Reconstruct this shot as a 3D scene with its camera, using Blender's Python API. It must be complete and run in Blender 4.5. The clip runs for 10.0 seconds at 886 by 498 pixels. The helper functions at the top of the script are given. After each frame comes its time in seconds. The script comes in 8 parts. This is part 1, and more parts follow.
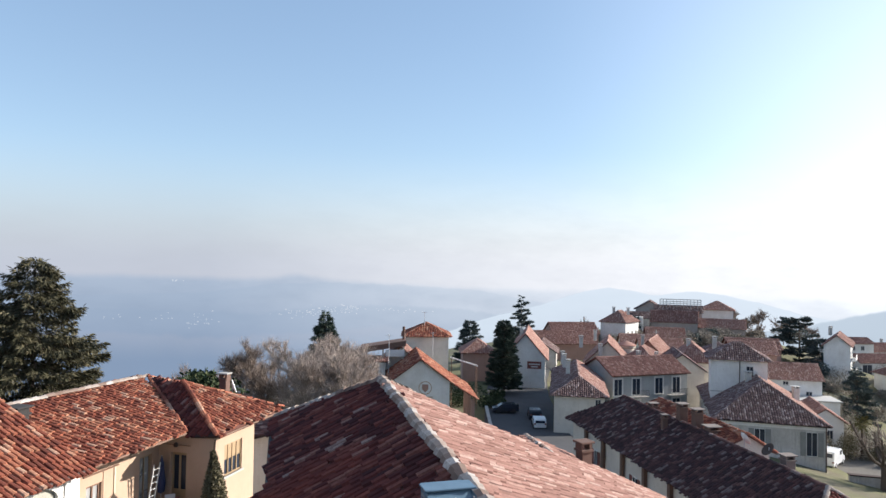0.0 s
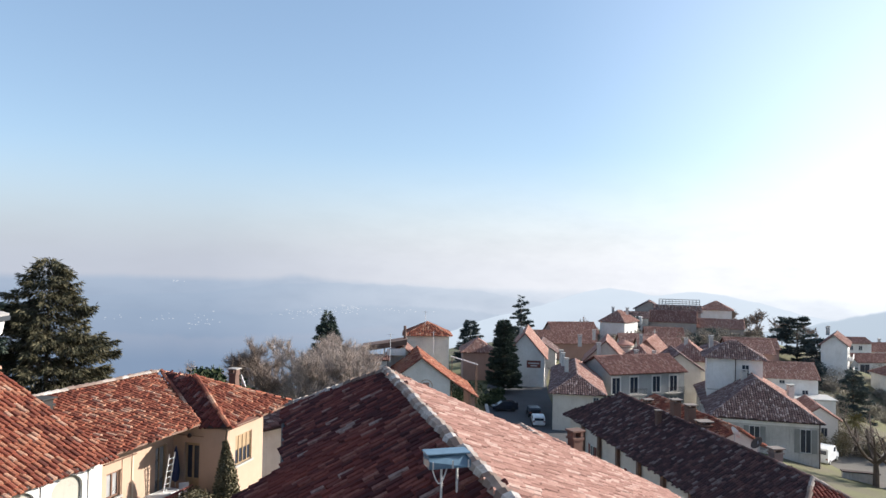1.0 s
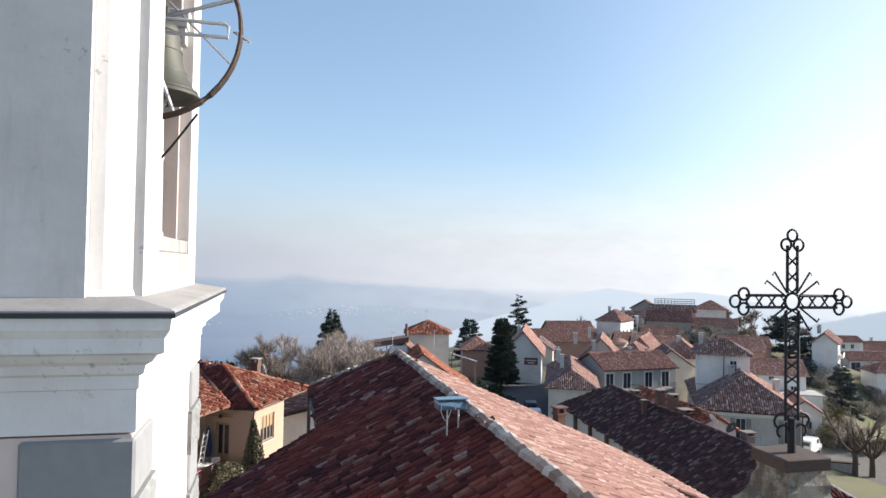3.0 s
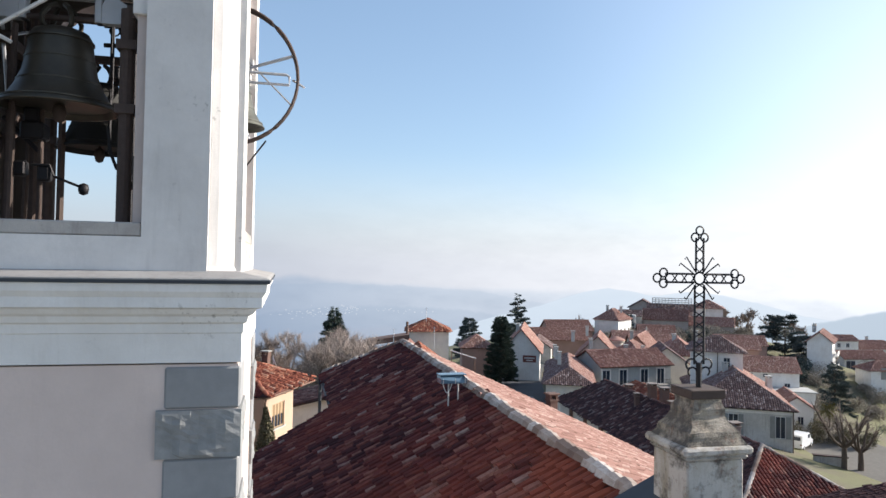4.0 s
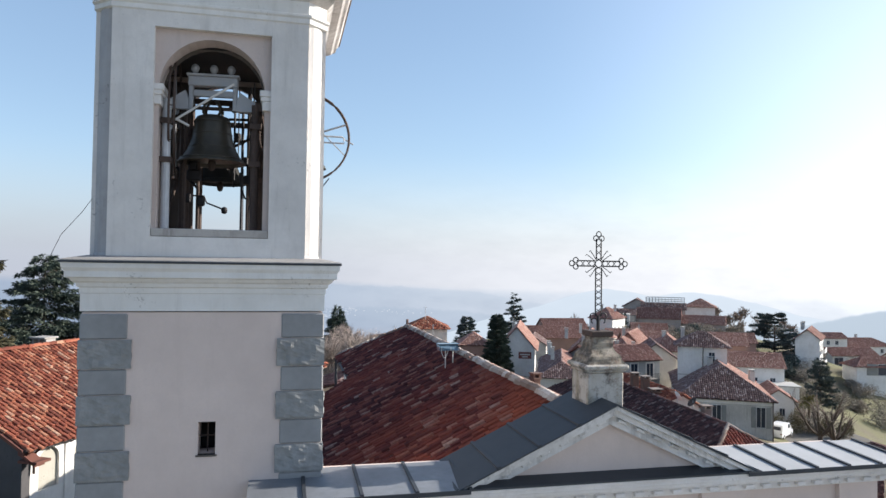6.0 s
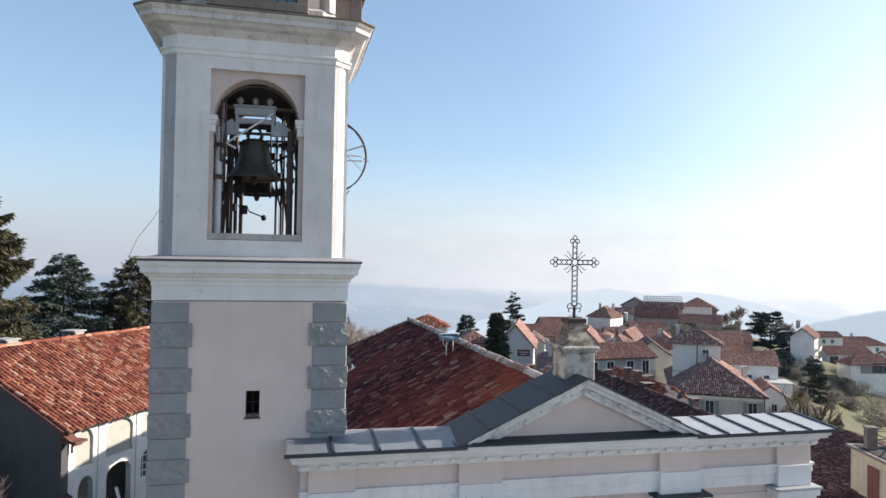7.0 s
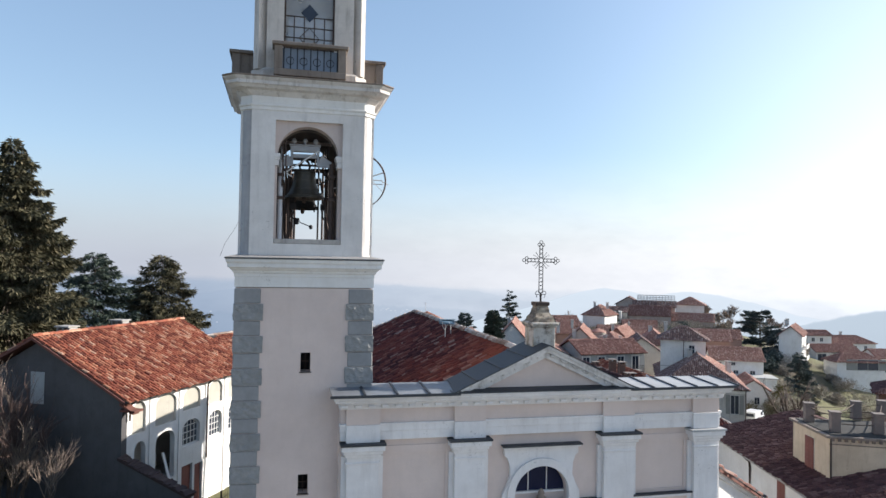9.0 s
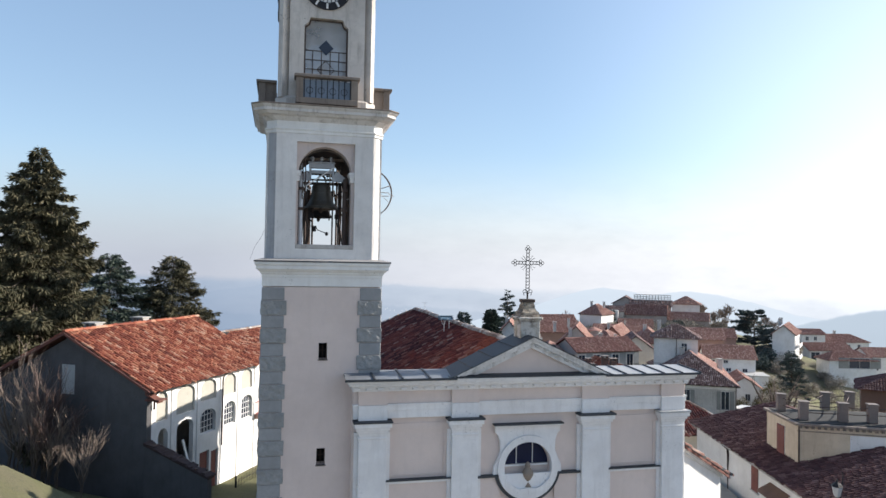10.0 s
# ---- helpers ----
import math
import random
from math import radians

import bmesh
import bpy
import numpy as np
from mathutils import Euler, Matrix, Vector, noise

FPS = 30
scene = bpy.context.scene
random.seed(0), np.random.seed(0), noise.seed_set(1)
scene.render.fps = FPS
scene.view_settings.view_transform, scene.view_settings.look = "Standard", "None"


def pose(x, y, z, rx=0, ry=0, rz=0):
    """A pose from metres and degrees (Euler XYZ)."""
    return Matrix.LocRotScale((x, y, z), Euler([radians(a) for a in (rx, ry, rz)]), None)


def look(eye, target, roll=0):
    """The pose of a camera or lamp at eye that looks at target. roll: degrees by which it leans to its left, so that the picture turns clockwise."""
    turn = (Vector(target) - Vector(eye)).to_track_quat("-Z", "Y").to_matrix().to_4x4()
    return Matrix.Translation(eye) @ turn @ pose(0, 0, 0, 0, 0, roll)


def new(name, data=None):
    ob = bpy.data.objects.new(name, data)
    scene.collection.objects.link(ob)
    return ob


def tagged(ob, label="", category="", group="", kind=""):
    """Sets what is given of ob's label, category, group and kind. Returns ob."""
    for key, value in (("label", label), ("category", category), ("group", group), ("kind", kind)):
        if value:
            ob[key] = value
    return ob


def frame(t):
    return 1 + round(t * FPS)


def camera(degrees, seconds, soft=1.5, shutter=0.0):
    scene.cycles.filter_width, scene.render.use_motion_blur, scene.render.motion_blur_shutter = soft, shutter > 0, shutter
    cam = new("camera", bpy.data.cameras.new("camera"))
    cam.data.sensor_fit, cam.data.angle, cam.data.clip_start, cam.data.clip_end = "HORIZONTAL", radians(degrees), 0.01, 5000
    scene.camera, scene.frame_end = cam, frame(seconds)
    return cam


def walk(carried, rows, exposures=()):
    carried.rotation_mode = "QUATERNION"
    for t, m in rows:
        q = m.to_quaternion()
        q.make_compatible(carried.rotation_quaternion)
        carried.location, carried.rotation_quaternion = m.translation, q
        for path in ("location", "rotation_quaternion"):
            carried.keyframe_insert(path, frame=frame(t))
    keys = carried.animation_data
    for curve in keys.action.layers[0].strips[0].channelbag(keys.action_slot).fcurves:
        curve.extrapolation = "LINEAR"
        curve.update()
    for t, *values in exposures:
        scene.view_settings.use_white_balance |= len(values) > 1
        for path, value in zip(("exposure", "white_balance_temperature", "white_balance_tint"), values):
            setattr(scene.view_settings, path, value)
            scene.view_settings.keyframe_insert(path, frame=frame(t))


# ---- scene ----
cam = camera(66.0, 10.0)
PATH = [
    (0, (2.451, 0.441, 15.193), (2.905, 2.388, 15.24), 1.0),
    (0.5, (2.289, -0.324, 15.191), (2.742, 1.623, 15.239), 1.0),
    (1, (2.103, -1.15, 15.164), (2.555, 0.797, 15.212), 1.0),
    (1.5, (1.867, -2.096, 15.148), (2.32, -0.148, 15.197), 1.0),
    (2, (1.64, -3.125, 15.176), (2.092, -1.177, 15.224), 1.0),
    (2.5, (1.347, -4.157, 15.174), (1.798, -2.209, 15.222), 1.0),
    (2.7, (1.218, -4.587, 15.165), (1.671, -2.639, 15.213), 1.0),
    (3.8, (0.538, -7.029, 14.997), (0.992, -5.081, 15.051), 0.9),
    (4, (0.438, -7.498, 14.966), (0.893, -5.55, 15.015), 1.0),
    (4.5, (0.174, -8.748, 14.867), (0.629, -6.801, 14.917), 0.9),
    (5, (-0.121, -10.021, 14.816), (0.336, -8.074, 14.867), 0.8),
    (5.5, (-0.43, -11.304, 14.779), (0.028, -9.358, 14.831), 0.8),
    (6.8, (-1.265, -14.715, 14.733), (-0.805, -12.769, 14.785), 0.9),
    (7, (-1.406, -15.237, 14.725), (-0.947, -13.291, 14.775), 0.9),
    (7.5, (-1.752, -16.542, 14.69), (-1.292, -14.597, 14.741), 0.9),
    (8, (-2.095, -17.897, 14.637), (-1.635, -15.952, 14.687), 1.0),
    (8.5, (-2.418, -19.291, 14.617), (-1.957, -17.346, 14.666), 1.0),
    (9, (-2.748, -20.71, 14.639), (-2.285, -18.765, 14.688), 1.0),
    (9.5, (-3.101, -22.2, 14.682), (-2.636, -20.255, 14.731), 0.9),
    (10, (-3.477, -23.763, 14.718), (-3.011, -21.818, 14.766), 1.0),
]
walk(cam, [(t, look(eye, target, roll)) for t, eye, target, roll in PATH], exposures=[(0.0, 1.10, 6400, 10.0)])

# ---- sky, sun, exposure ----
SUN_AZ, SUN_EL = radians(88.0), radians(22.5)
world = bpy.data.worlds.new("sky")
scene.world = world
world.use_nodes = True
wn = world.node_tree
sky = wn.nodes.new("ShaderNodeTexSky")
sky.sky_type = 'NISHITA'
sky.sun_disc = False
sky.sun_elevation, sky.sun_rotation = SUN_EL, SUN_AZ
sky.air_density, sky.dust_density, sky.ozone_density, sky.altitude = 1.0, 0.55, 2.0, 200
soften = wn.nodes.new("ShaderNodeGamma")          # hazy air evens out the sky
soften.inputs[1].default_value = 0.62
wn.links.new(sky.outputs[0], soften.inputs[0])
level = wn.nodes.new("ShaderNodeMix")
level.data_type, level.blend_type = 'RGBA', 'MULTIPLY'
level.inputs[0].default_value, level.inputs[7].default_value = 1.0, (0.87, 0.965, 1.07, 1)
wn.links.new(soften.outputs[0], level.inputs[6])
# bright forward-scattering haze low in the sky around the sun
sun_dir = Vector((math.sin(SUN_AZ) * math.cos(SUN_EL), math.cos(SUN_AZ) * math.cos(SUN_EL), math.sin(SUN_EL)))
way = wn.nodes.new("ShaderNodeTexCoord").outputs["Generated"]
towards = wn.nodes.new("ShaderNodeVectorMath")
towards.operation = 'DOT_PRODUCT'
towards.inputs[1].default_value = sun_dir
wn.links.new(way, towards.inputs[0])
aureole = wn.nodes.new("ShaderNodeMapRange")
aureole.interpolation_type = 'SMOOTHSTEP'
for key, value in (("From Min", 0.42), ("From Max", 1.05), ("To Max", 2.9)):
    aureole.inputs[key].default_value = value
wn.links.new(towards.outputs["Value"], aureole.inputs["Value"])
parts = wn.nodes.new("ShaderNodeSeparateXYZ")
wn.links.new(way, parts.inputs[0])
low = wn.nodes.new("ShaderNodeMapRange")
for key, value in (("From Min", 0.0), ("From Max", 0.6), ("To Min", 1.0), ("To Max", 0.1)):
    low.inputs[key].default_value = value
wn.links.new(parts.outputs["Z"], low.inputs["Value"])
amount = wn.nodes.new("ShaderNodeMath")
amount.operation = 'MULTIPLY'
wn.links.new(aureole.outputs[0], amount.inputs[0])
wn.links.new(low.outputs[0], amount.inputs[1])
glow = wn.nodes.new("ShaderNodeMix")
glow.data_type, glow.blend_type, glow.clamp_factor = 'RGBA', 'ADD', False
glow.inputs[7].default_value = (1.0, 0.97, 0.90, 1)
wn.links.new(amount.outputs[0], glow.inputs[0])
wn.links.new(level.outputs[2], glow.inputs[6])
wn.links.new(glow.outputs[2], wn.nodes["Background"].inputs[0])
wn.nodes["Background"].inputs[1].default_value = 0.15
sun_data = bpy.data.lights.new("sun", 'SUN')
sun_data.energy, sun_data.angle, sun_data.color = 4.4, radians(0.6), (1.0, 0.92, 0.82)
sun = new("sun", sun_data)
sun.matrix_world = Matrix.Translation((60, 0, 60)) @ sun_dir.to_track_quat("Z", "Y").to_matrix().to_4x4()

# ---- materials ----
def material(name):
    m = bpy.data.materials.new(name)
    m.use_nodes = True
    return m, m.node_tree, m.node_tree.nodes["Principled BSDF"]


def node(nt, kind, **values):
    nd = nt.nodes.new(kind)
    for key, value in values.items():
        nd.inputs[key.replace("_", " ")].default_value = value
    return nd


def ramp(nt, source, stops, constant=False):
    r = nt.nodes.new("ShaderNodeValToRGB")
    if constant:
        r.color_ramp.interpolation = 'CONSTANT'
    while len(r.color_ramp.elements) < len(stops):
        r.color_ramp.elements.new(0.5)
    for e, (p, c) in zip(r.color_ramp.elements, stops):
        e.position, e.color = p, (*c, 1)
    nt.links.new(source, r.inputs[0])
    return r.outputs[0]


def mix(nt, a, b, fac, how='MIX'):
    mx = nt.nodes.new("ShaderNodeMix")
    mx.data_type, mx.blend_type = 'RGBA', how
    for socket, value in ((mx.inputs[0], fac), (mx.inputs[6], a), (mx.inputs[7], b)):
        if hasattr(value, "is_linked"):
            nt.links.new(value, socket)
        else:
            socket.default_value = value if isinstance(value, float) else (*value, 1)
    return mx.outputs[2]


def coords(nt, scale=(1, 1, 1)):
    tc = nt.nodes.new("ShaderNodeNewGeometry")
    mp = nt.nodes.new("ShaderNodeMapping")
    mp.inputs["Scale"].default_value = scale
    nt.links.new(tc.outputs["Position"], mp.inputs[0])
    return mp.outputs[0]


def noise_tex(nt, scale, detail=4.0, rough=0.6, stretch=(1, 1, 1)):
    n = node(nt, "ShaderNodeTexNoise", Scale=scale, Detail=detail, Roughness=rough)
    nt.links.new(coords(nt, stretch), n.inputs["Vector"])
    return n.outputs["Fac"]


def bump(nt, p, source, strength, distance=0.02):
    b = node(nt, "ShaderNodeBump", Strength=strength, Distance=distance)
    nt.links.new(source, b.inputs["Height"])
    nt.links.new(b.outputs[0], p.inputs["Normal"])


def plaster(name, base, stain, amount=0.5, rough=0.9, streak=True, relief=0.25):
    m, nt, p = material(name)
    big = ramp(nt, noise_tex(nt, 0.45, 6, 0.65), [(0.40, (0, 0, 0)), (0.66, (1, 1, 1))])
    col = mix(nt, base, tuple(0.55 * a + 0.45 * b for a, b in zip(base, stain)), big)
    if streak:
        runs = ramp(nt, noise_tex(nt, 1.3, 5, 0.7, (3, 3, 0.35)), [(0.52, (0, 0, 0)), (0.8, (amount,) * 3)])
        col = mix(nt, col, stain, runs)
    blot = ramp(nt, noise_tex(nt, 2.1, 7, 0.72), [(0.5, (0, 0, 0)), (0.72, (0.25 + 0.5 * amount,) * 3)])
    col = mix(nt, col, tuple(0.45 * a + 0.55 * b for a, b in zip(base, stain)), blot)
    if amount >= 0.4:      # flaked spots in patches
        spots = ramp(nt, noise_tex(nt, 15, 3, 0.6), [(0.60, (0, 0, 0)), (0.66, (1, 1, 1))])
        where = ramp(nt, noise_tex(nt, 1.1, 5, 0.6), [(0.54, (0, 0, 0)), (0.66, (0.75,) * 3)])
        col = mix(nt, col, tuple(0.55 * c for c in stain), mix(nt, (0.0, 0.0, 0.0), where, spots))
    fine = noise_tex(nt, 22, 5, 0.7)
    col = mix(nt, col, tuple(0.86 * c for c in base), ramp(nt, fine, [(0.45, (0, 0, 0)), (0.8, (0.5,) * 3)]))
    nt.links.new(col, p.inputs["Base Color"])
    p.inputs["Roughness"].default_value = rough
    bump(nt, p, fine, relief, 0.01)
    return m


def worn(name, bare=(0.50, 0.465, 0.42), lichen=0.5):
    """Flaking plaster with dark lichen patches and ochre runs; a lower lichen threshold covers more of it."""
    m, nt, p = material(name)
    n1, n2, n3 = noise_tex(nt, 2.6, 6, 0.7), noise_tex(nt, 7.5, 6, 0.75), noise_tex(nt, 1.6, 4, 0.6, (2, 2, 0.6))
    col = mix(nt, bare, (0.30, 0.25, 0.17), ramp(nt, n3, [(0.48, (0, 0, 0)), (0.66, (0.8,) * 3)]))
    col = mix(nt, col, (0.07, 0.06, 0.05), ramp(nt, n1, [(lichen, (0, 0, 0)), (lichen + 0.14, (0.9,) * 3)]))
    col = mix(nt, col, (0.20, 0.11, 0.07), ramp(nt, n2, [(0.56, (0, 0, 0)), (0.68, (0.7,) * 3)]))
    nt.links.new(col, p.inputs["Base Color"])
    p.inputs["Roughness"].default_value = 0.95
    bump(nt, p, n2, 0.9, 0.03)
    return m


def plain(name, base, rough=0.7, metal=0.0, vary=0.25, scale=6.0, relief=0.15):
    m, nt, p = material(name)
    n1 = noise_tex(nt, scale, 5, 0.65)
    n2 = noise_tex(nt, scale * 0.12, 3, 0.6)
    col = mix(nt, tuple(c * (1 - vary) for c in base), tuple(min(1, c * (1 + vary)) for c in base), n1)
    col = mix(nt, col, tuple(c * 0.7 for c in base), ramp(nt, n2, [(0.45, (0, 0, 0)), (0.7, (0.6,) * 3)]))
    nt.links.new(col, p.inputs["Base Color"])
    p.inputs["Roughness"].default_value, p.inputs["Metallic"].default_value = rough, metal
    bump(nt, p, n1, relief, 0.01)
    return m


def tiles(name, stops, single=False, moss=0.25, dark=(0.05, 0.04, 0.035), red_patch=None, front_red=None):
    m, nt, p = material(name)
    rnd = nt.nodes.new("ShaderNodeObjectInfo").outputs["Random"] if single else nt.nodes.new("ShaderNodeNewGeometry").outputs["Random Per Island"]
    col = ramp(nt, rnd, stops)
    col = mix(nt, col, tuple(0.6 * c for c in stops[1][1]), ramp(nt, noise_tex(nt, 9, 4, 0.7), [(0.45, (0, 0, 0)), (0.75, (0.75,) * 3)]))
    if red_patch:      # stretches of redder tiles
        col = mix(nt, col, red_patch, ramp(nt, noise_tex(nt, 0.33, 4, 0.6), [(0.50, (0, 0, 0)), (0.66, (0.6,) * 3)]))
    if front_red:     # the front rows turn redder and brighter, in an uneven stretch
        sep = nt.nodes.new("ShaderNodeSeparateXYZ")
        nt.links.new(nt.nodes.new("ShaderNodeNewGeometry").outputs["Position"], sep.inputs[0])
        how = nt.nodes.new("ShaderNodeMapRange")
        for key, value in (("From Min", 1.5), ("From Max", 8.5), ("To Min", 1.0), ("To Max", 0.0)):
            how.inputs[key].default_value = value
        nt.links.new(sep.outputs["Y"], how.inputs["Value"])
        some = ramp(nt, noise_tex(nt, 0.5, 5, 0.6), [(0.36, (0, 0, 0)), (0.62, (0.75,) * 3)])
        front_col = mix(nt, front_red, tuple(0.55 * c for c in front_red), rnd)
        col = mix(nt, col, front_col, mix(nt, (0.0, 0.0, 0.0), some, how.outputs[0]))
    col = mix(nt, col, dark, ramp(nt, noise_tex(nt, 0.8, 6, 0.7), [(0.5, (0, 0, 0)), (0.8, (moss,) * 3)]))
    nt.links.new(col, p.inputs["Base Color"])
    p.inputs["Roughness"].default_value = 0.9
    p.inputs["Specular IOR Level"].default_value = 0.2
    bump(nt, p, noise_tex(nt, 40, 3, 0.7), 0.3, 0.008)
    return m


RED_STOPS = [(0.0, (0.125, 0.042, 0.03)), (0.25, (0.215, 0.066, 0.042)), (0.5, (0.29, 0.092, 0.056)), (0.72, (0.35, 0.135, 0.08)), (0.88, (0.42, 0.20, 0.122)), (0.97, (0.48, 0.30, 0.21))]
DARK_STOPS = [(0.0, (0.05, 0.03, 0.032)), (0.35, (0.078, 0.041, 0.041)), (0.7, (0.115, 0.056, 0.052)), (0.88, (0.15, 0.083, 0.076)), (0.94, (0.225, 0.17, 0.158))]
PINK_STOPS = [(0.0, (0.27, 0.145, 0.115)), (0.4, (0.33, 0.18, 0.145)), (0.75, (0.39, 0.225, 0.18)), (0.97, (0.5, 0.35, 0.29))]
M_TILE = tiles("terracotta_tiles", RED_STOPS)
# darker than the nave's right slope: the unlit side is put into the colour
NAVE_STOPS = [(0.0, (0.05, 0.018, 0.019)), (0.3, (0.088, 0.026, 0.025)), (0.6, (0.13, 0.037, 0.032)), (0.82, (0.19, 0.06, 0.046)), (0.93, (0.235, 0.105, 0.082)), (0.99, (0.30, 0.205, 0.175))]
M_TILE_ONE = tiles("shaded_nave_tile", NAVE_STOPS, single=True, moss=0.4, dark=(0.045, 0.028, 0.03), red_patch=(0.21, 0.048, 0.032), front_red=(0.40, 0.105, 0.055))
M_TILE_NAVE = tiles("dark_maroon_tiles", NAVE_STOPS, moss=0.4, dark=(0.045, 0.028, 0.03), red_patch=(0.21, 0.048, 0.032), front_red=(0.40, 0.105, 0.055))
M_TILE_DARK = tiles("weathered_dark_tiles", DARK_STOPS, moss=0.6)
M_TILE_PLUM = tiles("dark_plum_tiles", [(0.0, (0.07, 0.036, 0.036)), (0.4, (0.098, 0.05, 0.048)), (0.75, (0.125, 0.064, 0.06)), (0.97, (0.19, 0.115, 0.105))], moss=0.4)
# faded roofs, and slopes whose sunlight is painted in as paler tiles
M_TILE_PINK = tiles("faded_sunlit_pink_tiles", PINK_STOPS)
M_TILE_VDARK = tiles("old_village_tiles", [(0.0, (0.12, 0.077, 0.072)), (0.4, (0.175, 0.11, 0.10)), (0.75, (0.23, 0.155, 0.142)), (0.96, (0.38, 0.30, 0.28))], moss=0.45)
# brown village tiles, paler and duller: distance haze is mixed into the colour
M_TILE_FAR = tiles("haze_dulled_tiles", [(0.0, (0.20, 0.105, 0.085)), (0.4, (0.26, 0.135, 0.11)), (0.75, (0.32, 0.175, 0.14)), (0.96, (0.42, 0.28, 0.235))], moss=0.35)
M_RIDGE = tiles("mortared_ridge_tiles", [(0.0, (0.16, 0.105, 0.085)), (0.4, (0.27, 0.205, 0.17)), (0.7, (0.36, 0.31, 0.275)), (0.95, (0.48, 0.44, 0.41))], moss=0.55, dark=(0.10, 0.085, 0.075))
# deck colours carry the shade in the channels between tiles
M_DECK = plain("tile_channel", (0.14, 0.055, 0.04), 0.9)
M_DECK_PLUM = plain("plum_tile_channel", (0.055, 0.025, 0.024), 0.9)
M_DECK_DARK = plain("dark_tile_channel", (0.05, 0.03, 0.028), 0.9)
M_TOWER = plaster("tower_pink_plaster", (0.64, 0.535, 0.485), (0.44, 0.36, 0.325), 0.25)
M_WHITE = plaster("white_lime_plaster", (0.74, 0.725, 0.70), (0.45, 0.42, 0.38), 0.45)
M_BELFRY = plaster("belfry_grey_white_plaster", (0.70, 0.67, 0.64), (0.36, 0.34, 0.325), 0.6)
# greyish cream alcove backs, deepened in colour for shade the shallow recess lacks
M_ALCOVE = plaster("greyed_cream_plaster", (0.40, 0.385, 0.335), (0.28, 0.265, 0.23), 0.4)
M_NICHE = plaster("belfry_niche_plaster", (0.55, 0.46, 0.42), (0.34, 0.28, 0.25), 0.5)
M_FACADE = plaster("facade_beige_plaster", (0.67, 0.555, 0.495), (0.48, 0.40, 0.36), 0.25)
M_TRIM = plaster("facade_white_trim", (0.78, 0.755, 0.735), (0.46, 0.43, 0.41), 0.5)
M_WORN = worn("worn_lichen_plaster")
M_LICHENED = worn("lichened_crumbling_plaster", (0.36, 0.31, 0.25), 0.42)
M_RAKE = plaster("flaking_white_moulding", (0.76, 0.745, 0.73), (0.20, 0.18, 0.16), 1.0, relief=0.5)
M_GRIME = plaster("grimy_white_moulding", (0.66, 0.635, 0.61), (0.16, 0.135, 0.115), 1.0, relief=0.5)
M_STAGE = plaster("grimy_cream_plaster", (0.60, 0.545, 0.49), (0.20, 0.175, 0.155), 0.85)
M_POST = plain("brown_grey_render", (0.20, 0.165, 0.145), 0.9, vary=0.35, scale=5)
M_URN = plain("brown_stone", (0.24, 0.19, 0.15), 0.9, vary=0.35)
M_COPING = plaster("weathered_coping", (0.31, 0.30, 0.29), (0.16, 0.14, 0.125), 0.6, relief=0.5)
# darker plaster for the corner columns turned away from the sun
M_COLUMN_SHADED = plaster("shaded_corner_plaster", (0.42, 0.41, 0.41), (0.16, 0.15, 0.15), 0.8)
M_LICHEN = plaster("ochre_lichen_plaster", (0.50, 0.45, 0.37), (0.36, 0.27, 0.10), 0.9, relief=0.5)
M_SILL = plaster("stained_sill_plaster", (0.25, 0.205, 0.17), (0.05, 0.04, 0.036), 1.0, relief=0.5)
M_BELFRYSILL = plaster("flaking_sill_plaster", (0.43, 0.40, 0.37), (0.06, 0.05, 0.045), 1.0, relief=0.6)
M_QUOIN = plain("smooth_grey_quoin", (0.262, 0.264, 0.266), 0.85, vary=0.18, scale=9)
M_ROUGH = plain("rough_grey_quoin", (0.25, 0.252, 0.248), 0.9, vary=0.4, scale=9, relief=1.0)
M_LEAD = plain("dark_lead_sheet", (0.045, 0.05, 0.058), 0.6, 0.3, vary=0.25, scale=3)
M_ZINC = plain("pale_zinc_sheet", (0.42, 0.42, 0.42), 0.6, 0.25, vary=0.12, scale=3)
M_IRON = plain("black_wrought_iron", (0.022, 0.02, 0.022), 0.6, 0.5, vary=0.3)
M_RUST = plain("rusty_dark_iron", (0.085, 0.06, 0.05), 0.8, 0.35, vary=0.4, scale=14)
M_STEEL = plain("painted_pale_steel", (0.45, 0.46, 0.48), 0.55, 0.2, vary=0.2)
M_BRONZE = plain("weathered_bronze", (0.056, 0.047, 0.034), 0.45, 0.45, vary=0.85, scale=3.0)
# back bell's bronze, coloured near black to stand in for missing light
M_BRONZE_UNLIT = plain("unlit_bronze", (0.018, 0.017, 0.015), 0.75, 0.2, vary=0.5, scale=4)
M_BRONZE_GREEN = plain("green_bronze", (0.075, 0.076, 0.062), 0.6, 0.4, vary=0.6, scale=3)
M_YELLOW = plaster("warm_yellow_plaster", (0.475, 0.335, 0.245), (0.36, 0.26, 0.185), 0.35)
M_OCHRE = plaster("old_ochre_plaster", (0.60, 0.50, 0.37), (0.30, 0.23, 0.16), 0.7)
M_GABLE = plaster("dark_grey_render", (0.088, 0.085, 0.088), (0.035, 0.032, 0.033), 0.5, relief=0.5)
M_CREAM = plaster("cream_plaster", (0.66, 0.605, 0.525), (0.42, 0.37, 0.31), 0.45)
M_PALE = plaster("pale_house_plaster", (0.74, 0.725, 0.70), (0.47, 0.44, 0.40), 0.4)
M_GREYWALL = plaster("grey_green_plaster", (0.36, 0.37, 0.365), (0.20, 0.20, 0.195), 0.4)
